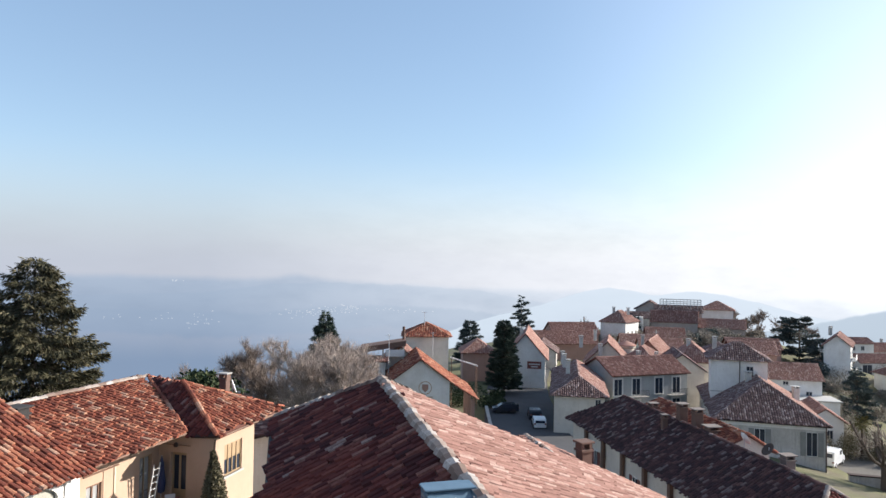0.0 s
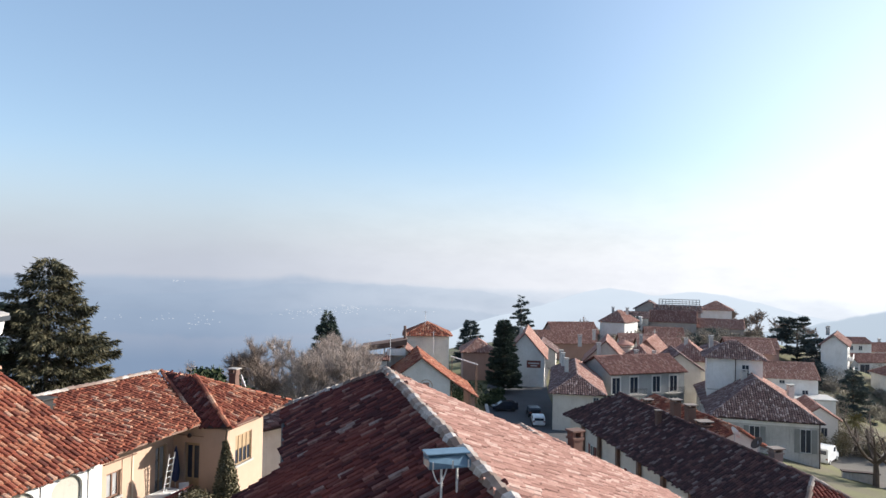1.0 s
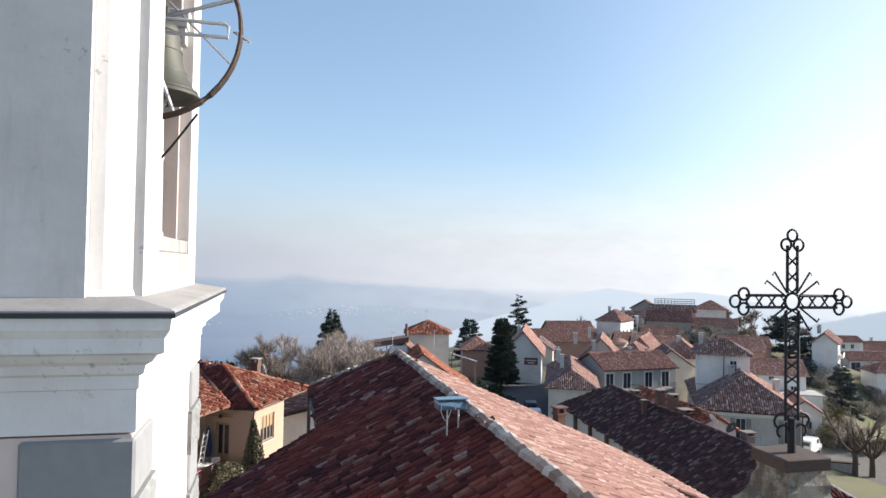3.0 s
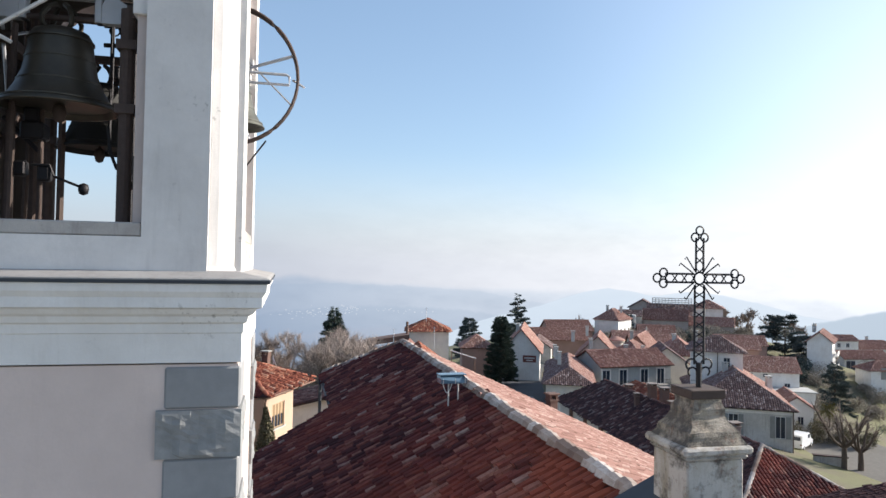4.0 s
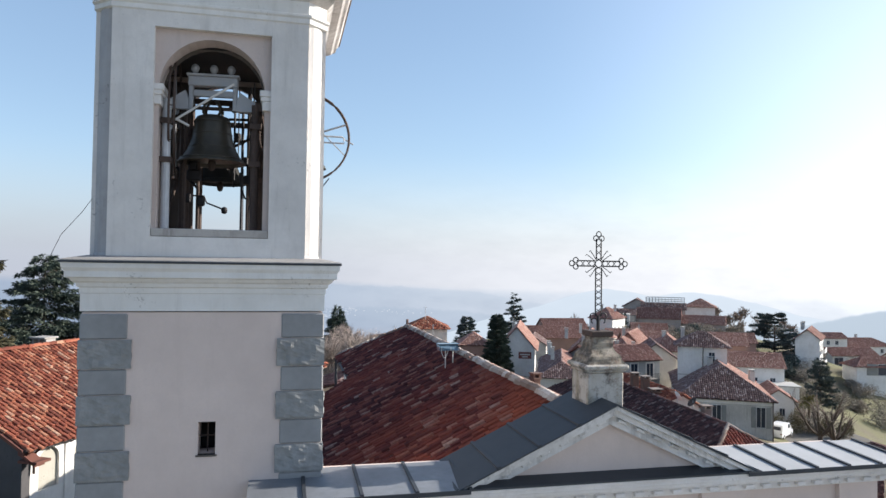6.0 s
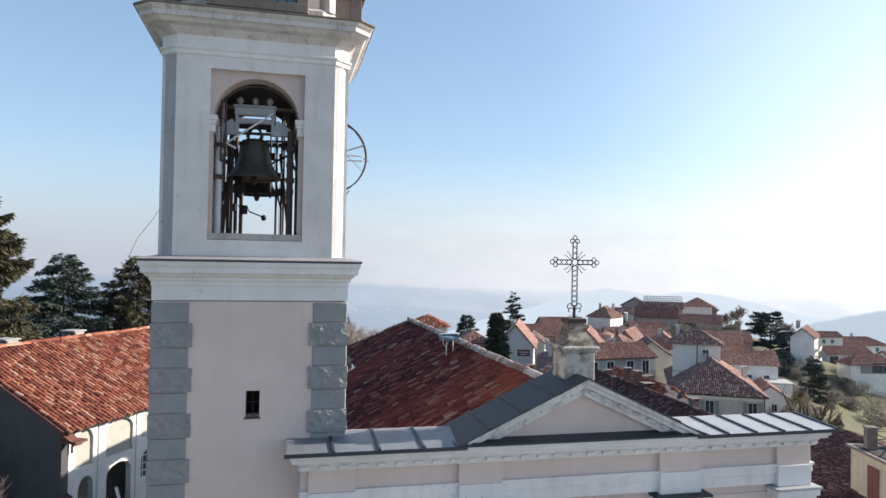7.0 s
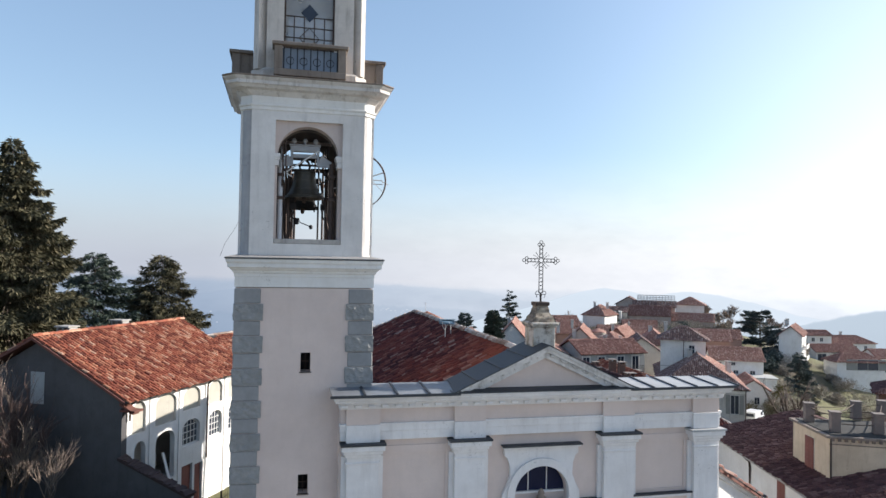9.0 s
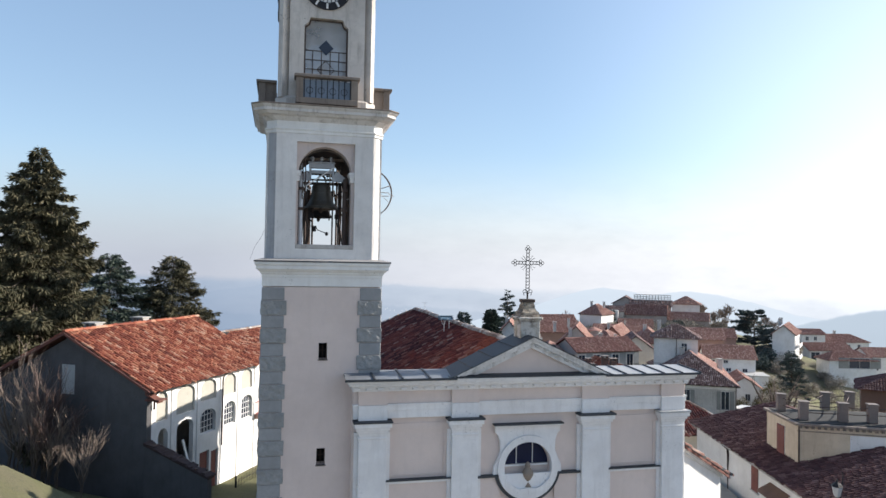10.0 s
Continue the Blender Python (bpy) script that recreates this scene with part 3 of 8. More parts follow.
        if (Vector(p1) - Vector(p0)).length > 0.5:
            ridge_row(hs, Vector(p0) + Vector((0, 0, 0.04)), Vector(p1) + Vector((0, 0, 0.04)), rm)
    part("wall", body, wall, hs)
    for face, u, z, ww, hh, sh in windows:
        if face == 'f':
            window(hs, (u, 0, z), (1, 0, 0), (0, -1, 0), ww, hh, sh)
        elif face == 'r':
            window(hs, (w, u, z), (0, 1, 0), (1, 0, 0), ww, hh, sh)
        else:
            window(hs, (0, u, z), (0, -1, 0), (-1, 0, 0), ww, hh, sh)
    return hs


# ---- ground ----
RIDGE_LINE = [((-60, -160), 0.0), ((0, 0), 0.0), ((9, 24), 0.0), ((26, 62), -5.5), ((40, 92), -8.0), ((48, 128), -8.5), ((105, 195), -7.0), ((140, 210), -6.0), ((185, 225), -16.0), ((260, 270), -50.0), ((420, 330), -110.0)]


def ground_z(x, y):
    best, height = 1e9, 0.0
    for ((ax_, ay), az), ((bx, by), bz) in zip(RIDGE_LINE, RIDGE_LINE[1:]):
        dx, dy = bx - ax_, by - ay
        t = min(1.0, max(0.0, ((x - ax_) * dx + (y - ay) * dy) / (dx * dx + dy * dy)))
        dist = math.hypot(x - ax_ - t * dx, y - ay - t * dy)
        if dist < best:
            best, height = dist, az + t * (bz - az)
    z = height - (0.20 * max(0.0, best - 24) if best < 60 else 7.2 + 0.42 * (best - 60))
    z = max(z, -1400.0)
    z += 5.6 * math.exp(-((x + 23) ** 2 + (y - 15) ** 2) / 60.0) + 6.3 * math.exp(-((x + 16) ** 2 + (y - 6.5) ** 2) / 38.0)
    return z


def build_ground():
    ticks = [-4800, -3000, -1800, -1000, -600, -400, -300, -220, -160] + list(range(-120, 281, 5)) + [300, 340, 400, 480, 600, 800, 1200, 2000, 3200, 4800]
    n = len(ticks)
    verts = [(x, y, ground_z(x, y) + (0.25 * noise.noise(Vector((x * 0.11, y * 0.11, 0))) if abs(x) < 260 else 0) - 0.05) for y in ticks for x in ticks]
    faces = [(j * n + i, j * n + i + 1, (j + 1) * n + i + 1, (j + 1) * n + i) for j in range(n - 1) for i in range(n - 1)]
    ob = part("ground", (verts, faces), M_GRASS, smooth=True)
    tagged(ob, "hilltop ground with dull winter grass falling into a valley", "ground", kind="structure")


build_ground()


def strip(name, line, width, mat, label, category, lift=0.05):
    verts, faces = [], []
    pts = []
    for p0, p1 in zip(line, line[1:]):
        n = max(2, int(math.dist(p0, p1) / 3))
        pts += [(p0[0] + (p1[0] - p0[0]) * i / n, p0[1] + (p1[1] - p0[1]) * i / n) for i in range(n)]
    pts.append(line[-1])
    for i, p in enumerate(pts):
        q0, q1 = pts[max(0, i - 1)], pts[min(len(pts) - 1, i + 1)]
        t = Vector((q1[0] - q0[0], q1[1] - q0[1])).normalized()
        for k in (-1, -0.5, 0, 0.5, 1):
            x, y = p[0] - t.y * k * width / 2, p[1] + t.x * k * width / 2
            verts.append((x, y, max(ground_z(x, y), ground_z(p[0], p[1]) - 0.4) + 0.22 + lift))
    for i in range(len(pts) - 1):
        faces += [(5 * i + k, 5 * i + k + 1, 5 * i + k + 6, 5 * i + k + 5) for k in range(4)]
    ob = part(name, (verts, faces), mat, smooth=True)
    return tagged(ob, label, category, kind="structure")


strip("road", [(22, 40), (31, 74), (38, 98), (44, 118), (50, 134), (62, 160)], 11.5, M_ASPHALT, "worn grey asphalt street through the village", "road")

# pale ground added out of view to bounce light onto the facade
fore = [(-7, -45), (19, -45), (19.5, -1), (23.5, 7), (27, 22), (18, 30), (11, 1), (-7, 1)]
alone("pavement", prism([(x, y, -0.6) for x, y in fore], (0, 0, 0.95)), M_GRAVEL, "unseen pale forecourt and lane added to bounce light onto the church", "pavement", kind="structure")

# ---- bell tower ----
tower = thing("bell_tower", Matrix.Translation((-2, 1.86, 0)) @ Matrix.Diagonal((1, 0.93, 1, 1)), "tall plastered bell tower with grey corner blocks beside the church", "bell tower")
TURNS = [Matrix.Rotation(radians(90 * k), 4, 'Z') for k in range(4)]     # front, right, back, left


def turned(bm, k):
    bm.transform(TURNS[k])
    return bm


def square(h, c=0.0):
    def outline(d):
        s = h + d
        if not c:
            return [(-s, -s), (s, -s), (s, s), (-s, s)]
        return [(-s + c, -s), (s - c, -s), (s, -s + c), (s, s - c), (s - c, s), (-s + c, s), (-s, s - c), (-s, -s + c)]
    return outline


# shaft: front wall with slit openings, the three other walls
slits = [rect(-0.10, 0.19, 11.42, 11.99), rect(-0.10, 0.19, 7.83, 8.40), rect(-0.10, 0.19, 4.2, 4.8)]
part("shaft_wall", plate(rect(-2, 2, 0, 13.9), slits, 0.5, Matrix.Translation((0, -2, 0)) @ UX), M_TOWER, tower)
part("shaft_wall", boxes((1.5, 2, -1.5, 1.5, 0, 13.9)), M_TOWER, tower)
part("shaft_wall", boxes((-2, 2, 1.5, 2, 0, 13.9)), M_TOWER, tower)
part("shaft_wall", boxes((-2, -1.5, -1.5, 1.5, 0, 13.9)), M_TOWER, tower)
# dark core added so that the slits read as unlit
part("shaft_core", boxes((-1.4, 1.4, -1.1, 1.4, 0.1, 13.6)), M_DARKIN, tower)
for u0, u1, v0, v1 in ((-0.10, 0.19, 11.42, 11.99), (-0.10, 0.19, 7.83, 8.40)):
    part("slit_bar", boxes((u0, u1, -1.78, -1.76, v0 + 0.28, v0 + 0.30), (0.035, 0.055, -1.78, -1.76, v0, v1)), M_RUST, tower)
    part("slit_sill", boxes((u0 - 0.03, u1 + 0.03, -2.03, -1.9, v0 - 0.03, v0)), M_DARKPLASTER, tower)

# main cornice
part("frieze", ring_sweep(square(2), [(0.03, 13.92), (0.03, 14.22), (0.045, 14.23), (0.045, 14.32), (0.08, 14.34)]), M_WHITE, tower)
part("cornice", ring_sweep(square(2), [(0.08, 14.34), (0.095, 14.40), (0.145, 14.43), (0.18, 14.48), (0.235, 14.50), (0.235, 14.60), (0.275, 14.66), (0.285, 14.74)]), M_WHITE, tower)
part("cornice_flashing", ring_sweep(square(2), [(0.295, 14.742), (0.31, 14.745), (0.31, 14.775), (0.30, 14.78)]), M_LEAD, tower, "dark lead flashing")
part("cornice_top", ring_sweep(square(2), [(0.305, 14.778), (0.305, 14.79), (0.275, 14.805), (-0.05, 14.87)]), M_COPING, tower, "weathered stone coping")

# belfry: corner columns and four walls with arched openings
for sx in (-1, 1):
    for sy in (-1, 1):
        bm = lathe([(0.34, 14.82), (0.37, 14.86), (0.345, 14.92), (0.345, 19.18)], 24)
        bm.transform(Matrix.Translation((sx * 1.58, sy * 1.58, 0)))
        # left columns get a darker colour as their shaded side
        part("corner_column", bm, M_COLUMN_SHADED if sx < 0 else M_BELFRY, tower, smooth=False)
OPEN = arch(-0.90, 0.90, 15.36, 17.85, 18)
for k in range(4):
    part("belfry_wall", turned(plate(rect(-1.66, 1.66, 14.82, 19.18), [rect(-0.97, 1.01, 15.21, 18.88)], 0.12, Matrix.Translation((0, -1.985, 0)) @ UX), k), M_BELFRY, tower)
    part("belfry_niche", turned(plate(rect(-1.56, 1.56, 15.0, 19.1), [OPEN], 0.48, Matrix.Translation((0, -1.865, 0)) @ UX), k), M_NICHE, tower)
    for sx in (-1, 1):
        x0, x1 = sorted((sx * 0.86, sx * 1.03))
        bm = boxes((x0, x1, -1.92, -1.40, 17.53, 17.70), (x0 - 0.025 * (sx > 0), x1 + 0.025 * (sx < 0), -1.94, -1.38, 17.70, 17.78),
                   (x0 - 0.045 * (sx > 0), x1 + 0.045 * (sx < 0), -1.955, -1.37, 17.78, 17.89), bevel=0.008)
        part("impost", turned(bm, k), M_BELFRY, tower)
    part("belfry_sill", turned(boxes((-0.965, 1.005, -1.975, -1.35, 15.215, 15.355), bevel=0.012), k), M_BELFRYSILL, tower, "stained mossy sill")
rng = np.random.default_rng(21)
foot = [(-0.93 + 1.88 * i / 16, 15.16 - float(rng.uniform(0.0, 0.13)) - 0.07 * math.sin(math.pi * i / 16)) for i in range(17)]
part("sill_stain", turned(plate([(0.98, 15.207), (-0.95, 15.207)] + foot, [], 0.004, Matrix.Translation((0, -1.988, 0)) @ UX), 1), M_LICHEN, tower, "ochre lichen run under the sill")
part("belfry_floor", boxes((-1.6, 1.6, -1.6, 1.6, 14.9, 15.15)), M_CONCRETE, tower)
# vault and linings coloured dark: the shade inside the belfry is painted in
part("belfry_vault", boxes((-1.6, 1.6, -1.6, 1.6, 18.82, 19.15)), M_DARKIN, tower, "vault coloured dark to stand in for shade")
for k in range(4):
    part("inner_lining", turned(plate(rect(-1.34, 1.34, 15.16, 18.7), [arch(-0.88, 0.88, 15.37, 17.80, 18)], 0.03, Matrix.Translation((0, -1.38, 0)) @ UX), k), M_DARKPLASTER, tower, "inner plaster darkened to stand in for shade")

# belfry entablature
CH = square(1.985, 0.34)
part("architrave", ring_sweep(CH, [(0.0, 19.14), (0.03, 19.16), (0.03, 19.24), (0.06, 19.27), (0.06, 19.31), (0.01, 19.33), (0.01, 19.56)]), M_WHITE, tower)
part("upper_cornice", ring_sweep(CH, [(0.01, 19.56), (0.06, 19.60), (0.12, 19.66), (0.15, 19.70), (0.30, 19.74), (0.36, 19.80), (0.42, 19.83), (0.42, 19.92), (0.47, 19.97), (0.50, 20.02)]), M_GRIME, tower)
part("upper_flashing", ring_sweep(CH, [(0.52, 20.022), (0.53, 20.03), (0.53, 20.06), (0.48, 20.075), (0.0, 20.14)]), M_SILL, tower, "stained stone coping")

# clock stage
CL = square(1.66, 0.36)
part("clock_stage_base", ring_sweep(CL, [(0.08, 20.12), (0.08, 20.42), (0.03, 20.47), (0.0, 20.50)]), M_STAGE, tower)
win_out = [(-0.76, 20.55), (0.76, 20.55), (0.76, 23.02), (0.62, 23.12), (0.56, 23.30), (-0.56, 23.30), (-0.62, 23.12), (-0.76, 23.02)]
for k in range(4):
    part("clock_stage_wall", turned(plate(rect(-1.30, 1.30, 20.45, 27.0), [[(u - 0.04, v) for u, v in win_out]], 0.34, Matrix.Translation((0, -1.66, 0)) @ UX), k), M_STAGE, tower)
    w = part("stage_window", turned(plate([(u - 0.04, v) for u, v in win_out], [[(u * 0.93 - 0.04, 20.61 + (v - 20.55) * 0.965) for u, v in win_out]], 0.06, Matrix.Translation((0, -1.46, 0)) @ UX), k), M_RUST, tower)
    part("pane", turned(plate([(u * 0.94 - 0.04, v) for u, v in win_out], [], 0.012, Matrix.Translation((0, -1.42, 0)) @ UX), k), M_GLASS_CLEAR, w)
    bm = bmesh.new()
    for i in range(1, 5):
        box(bm, -0.80 + 0.304 * i - 0.015, -0.80 + 0.304 * i + 0.015, -1.45, -1.425, 20.56, 22.2)
    for i in range(1, 6):
        box(bm, -0.76, 0.68, -1.455, -1.43, 20.55 + 0.33 * i - 0.013, 20.55 + 0.33 * i + 0.013)
    part("glazing_bar", turned(bm, k), M_RUST, w)
    dia = [(-0.04, 22.05), (0.22, 22.32), (-0.04, 22.6), (-0.30, 22.32)]
    part("diamond_pane", turned(plate(dia, [], 0.02, Matrix.Translation((0, -1.46, 0)) @ UX), k), M_GLASS, w)
    for dv in (0.0,):
        bm = bmesh.new()
        for (u0, v0), (u1, v1) in (((-0.34, 21.54), (-0.04, 21.87)), ((-0.04, 21.87), (0.26, 21.54)), ((-0.34, 21.54), (-0.04, 21.21)), ((-0.04, 21.21), (0.26, 21.54))):
            tube(bm, [(u0, -1.45, v0), (u1, -1.45, v1)], 0.012, 4)
        part("glazing_bar", turned(bm, k), M_RUST, w)
for sx in (-1, 1):
    for sy in (-1, 1):
        bm = boxes((-0.27, 0.27, -0.1, 0.1, 20.45, 27.0))
        bm.transform(Matrix.Translation((sx * 1.41, sy * 1.41, 0)) @ Matrix.Rotation(radians(45 * -sx * sy + 90), 4, 'Z'))
        part("stage_corner", bm, M_STAGE, tower)
part("stage_core", boxes((-1.25, 1.25, -1.25, 1.25, 23.6, 26.9)), M_DARKPLASTER, tower)
part("stage_floor", boxes((-1.3, 1.3, -1.3, 1.3, 20.2, 20.5)), M_CONCRETE, tower)
part("stage_roof", ring_sweep(CL, [(0.02, 26.9), (0.1, 27.0), (0.35, 27.2), (0.35, 27.3), (-1.2, 28.4)]), M_WHITE, tower)

# balconies of the clock stage
for k in range(4):
    b = part("balcony", turned(boxes((-1.06, 1.04, -2.34, -1.70, 20.14, 20.34), bevel=0.015), k), M_SILL, tower)
    part("rail", turned(boxes((-1.12, 1.10, -2.40, -2.10, 21.03, 21.13), (-1.12, -0.86, -2.10, -1.7, 21.03, 21.13), (0.84, 1.10, -2.10, -1.7, 21.03, 21.13), bevel=0.015), k), M_SILL, b)
    for x in (-0.94, 0.92):
        part("post", turned(boxes((x - 0.12, x + 0.12, -2.32, -2.08, 20.34, 21.03), bevel=0.01), k), M_SILL, b)
        part("side_panel", turned(boxes((x - 0.05, x + 0.05, -2.08, -1.7, 20.34, 21.03)), k), M_SILL, b)
    part("grille_sheet", turned(boxes((-0.82, 0.80, -2.16, -2.15, 20.36, 20.98)), k), M_GLASS_BLUE, b)
    bm = bmesh.new()
    for i in range(9):
        tube(bm, [(-0.78 + 0.195 * i, -2.18, 20.35), (-0.78 + 0.195 * i, -2.18, 21.02)], 0.013, 5)
    for i in range(4):
        cx = -0.6 + 0.39 * i
        tube(bm, [(cx + 0.11 * math.cos(a * 0.5), -2.185, 20.62 + 0.11 * math.sin(a * 0.5)) for a in range(13)], 0.01, 4)
    part("grille", turned(bm, k), M_IRON, b)

# clock faces
for k in range(4):
    c = part("clock", turned(plate(circle(-0.04, 24.44, 0.84), [circle(-0.04, 24.44, 0.58)], 0.05, Matrix.Translation((0, -1.715, 0)) @ UX), k), M_IRON, tower, "round clock with a dark numeral ring")
    part("dial", turned(plate(circle(-0.04, 24.44, 0.585), [], 0.03, Matrix.Translation((0, -1.70, 0)) @ UX), k), M_PALE, c)
    for i in range(12):
        a = radians(30 * i)
        bm = boxes((-0.035, 0.035, -0.012, 0.012, 0.61, 0.80))
        bm.transform(Matrix.Translation((-0.04, -1.722, 24.44)) @ Matrix.Rotation(a, 4, 'Y'))
        part("numeral_bar", turned(bm, k), M_PALE, c)
    for i in range(24):
        a = radians(15 * i)
        bm = boxes((-0.012, 0.012, -0.01, 0.01, 0.3, 0.585))
        bm.transform(Matrix.Translation((-0.04, -1.71, 24.44)) @ Matrix.Rotation(a, 4, 'Y'))
        part("dial_spoke", turned(bm, k), M_IRON, c)
    for a, ln in ((125, 0.42), (70, 0.6)):
        bm = boxes((-0.03, 0.03, -0.01, 0.01, -0.08, ln))
        bm.transform(Matrix.Translation((-0.04, -1.735, 24.44)) @ Matrix.Rotation(radians(a), 4, 'Y'))
        part("clock_pointer", turned(bm, k), M_IRON, c)

# corner blocks of the shaft, smooth and rock-faced in turn
smooth_bm = box(bmesh.new(), -0.375, 0.375, -0.375, 0.375, -0.215, 0.215, 0.02)
rough_bm = box(bmesh.new(), -0.42, 0.42, -0.42, 0.42, -0.245, 0.245)
bmesh.ops.subdivide_edges(rough_bm, edges=rough_bm.edges[:], cuts=9, use_grid_fill=True)
for v in rough_bm.verts:
    n = 0.004 + noise.noise(v.co * 4.0) * 0.03 + noise.noise(v.co * 9.0) * 0.03 + noise.noise(v.co * 19.0) * 0.016
    rim = max(abs(v.co.x) / 0.42, abs(v.co.y) / 0.42) > 0.9 and abs(v.co.z) > 0.2
    n *= 0.2 if rim or abs(v.co.z) > 0.2 else 1.0
    edge = sum(1 for c, h in ((v.co.x, 0.42), (v.co.y, 0.42), (v.co.z, 0.245)) if abs(c) > h - 0.01)
    if edge == 1:
        v.co += v.co.normalized() * n
MESH_SMOOTH, MESH_ROUGH = bpy.data.meshes.new("quoin"), bpy.data.meshes.new("rough_quoin")
for me, bm, mt in ((MESH_SMOOTH, smooth_bm, M_QUOIN), (MESH_ROUGH, rough_bm, M_ROUGH)):
    bm.to_mesh(me)
    me.materials.append(mt)
for sx, sy in ((-1, -1), (1, -1), (1, 1), (-1, 1)):
    z, k = 13.88, 0
    while z > 0.6:
        hgt = 0.44 if k % 2 == 0 else 0.505
        ins = 0.345 if k % 2 == 0 else 0.375
        q = new("quoin", MESH_SMOOTH if k % 2 == 0 else MESH_ROUGH)
        q.parent = tower
        q.matrix_basis = Matrix.Translation((sx * (2 - ins), sy * (2 - ins), z - hgt / 2)) @ Matrix.Rotation(radians(90 * ((k // 2) % 4)), 4, 'Z')
        z -= hgt
        k += 1

# lightning wire on the tower's flank
bm = tube(bmesh.new(), [(-1.98, 1.75, 14.9), (-1.95, -1.60, 15.0), (-1.94, -1.62, 17.5), (-1.94, -1.62, 19.2)], 0.006, 5)
tube(bm, [(-1.95, -1.62, 15.9), (-2.08, -1.85, 15.6), (-2.3, -2.2, 15.2), (-2.38, -2.3, 14.95), (-2.42, -2.36, 14.8)], 0.005, 4)
part("lightning_wire", bm, M_IRON, tower)

# ---- bells ----
BELL = [(0.0, 0.97), (0.19, 0.965), (0.265, 0.93), (0.30, 0.86), (0.32, 0.66), (0.355, 0.44), (0.42, 0.25), (0.50, 0.10), (0.57, 0.02), (0.57, 0.0), (0.53, 0.0), (0.40, 0.22), (0.33, 0.45), (0.0, 0.80)]


def bell(m, size, mat, label, frame=True, girth=1.0, tall=1.0, drop=0.0):
    b = thing("church_bell", m, label, "bell", "bells in the belfry")

    def cast(profile):
        return lathe([(r * size * girth + (0.002 if r == 0 else 0), z * size * tall - drop) for r, z in profile], 40)
    part("bell_body", cast(BELL), mat, b, smooth=True)
    for z0, r, out in ((0.07, 0.53, 0.008), (0.30, 0.398, 0.008), (0.58, 0.333, 0.007), (0.82, 0.31, 0.008)):
        part("bell_band", cast([(r - 0.008, z0 - 0.004), (r + out, z0), (r + out, z0 + 0.016), (r - 0.012, z0 + 0.022)]), mat, b)
    bm = bar((0, 0, 0.7 * size), (0, 0, 0.02 * size), 0.025 * size)
    part("clapper", bm, M_RUST, b)
    bm = lathe([(0.01, -0.17 * size), (0.05 * size, -0.15 * size), (0.075 * size, -0.06 * size), (0.06 * size, 0.02 * size), (0.02, 0.05 * size)], 14)
    part("clapper_ball", bm, M_RUST, b, smooth=True)
    for k in range(4):
        a = radians(45 + 90 * k)
        bm = tube(bmesh.new(), [(rr * size * math.cos(a), rr * size * math.sin(a), zz * size * tall - drop * (zz < 1.1)) for rr, zz in ((0.14, 0.94), (0.21, 1.0), (0.22, 1.09), (0.15, 1.18), (0.06, 1.24))], 0.03 * size, 6)
        part("crown_loop", bm, mat, b)
    if frame:      # pale steel yoke with three ball finials, axle and counterweights
        s = size
        y = part("yoke", boxes((-0.45 * s, 0.45 * s, -0.09, 0.09, 1.43 * s, 1.61 * s), (-0.44 * s, -0.36 * s, -0.07, 0.07, 0.98 * s, 1.43 * s), (0.36 * s, 0.44 * s, -0.07, 0.07, 0.98 * s, 1.43 * s),
                              (-0.48 * s, 0.48 * s, -0.12, 0.12, 1.61 * s, 1.66 * s), (-0.36 * s, 0.36 * s, -0.05, 0.05, 1.24 * s, 1.36 * s), bevel=0.012), M_STEEL, b, "pale painted steel yoke")
        for x in (-0.34, 0.0, 0.32):
            bm = lathe([(0.03, 1.655 * s), (0.035, 1.69 * s), (0.07 * s, 1.74 * s), (0.078 * s, 1.785 * s), (0.05 * s, 1.84 * s), (0.01, 1.86 * s)], 12)
            bm.transform(Matrix.Translation((x * s, 0, 0)))
            part("finial", bm, M_STEEL, y, smooth=True)
        for sx in (-1, 1):
            bm = prism([(sx * 0.50 * s, -0.06, 1.34 * s), (sx * 0.86 * s, -0.06, 1.10 * s), (sx * 0.86 * s, -0.06, 0.98 * s), (sx * 0.36 * s, -0.06, 0.98 * s)], (0, 0.12, 0))
            part("gusset", bm, M_STEEL, y)
        part("axle", bar((-0.95 * s, 0, 1.02 * s), (0.95 * s, 0, 1.02 * s), 0.035, 8), M_RUST, b)
    return b


def wheel(parent, m, r, label):
    """The ringing wheel swings with its bell, so it hangs under it."""
    def placed(bm):
        bm.transform(parent.matrix_world.inverted() @ m)
        return bm
    bm = bmesh.new()
    for dy in (-0.045, 0.045):
        tube(bm, [(r * math.cos(radians(7.5 * i)), dy, r * math.sin(radians(7.5 * i))) for i in range(49)], 0.021, 6)
    for i in range(24):
        a = radians(15 * i)
        tube(bm, [(r * math.cos(a), -0.045, r * math.sin(a)), (r * math.cos(a), 0.045, r * math.sin(a))], 0.012, 4)
    w = part("bell_wheel", placed(bm), M_RUST, parent, label)
    for a in (20, 200, 110, 290):
        a = radians(a)
        part("spoke", placed(bar((0, 0, 0), (r * math.cos(a), 0, r * math.sin(a)), 0.02, 6)), M_STEEL, w)
    part("hub", placed(tube(bmesh.new(), [(0, -0.09, 0), (0, 0.09, 0)], 0.08, 10)), M_RUST, w)
    return w


front_bell = bell(pose(-2.07, 0.98, 16.68, 0, 0, -3), 1.0, M_BRONZE, "large dark bronze bell hung in the front arch of the belfry", girth=1.08, tall=0.94, drop=0.03)
side_bell = bell(pose(-0.31, 2.16, 16.80, 0, 0, 90), 0.80, M_BRONZE_GREEN, "green weathered bronze bell in the side arch of the belfry", False)
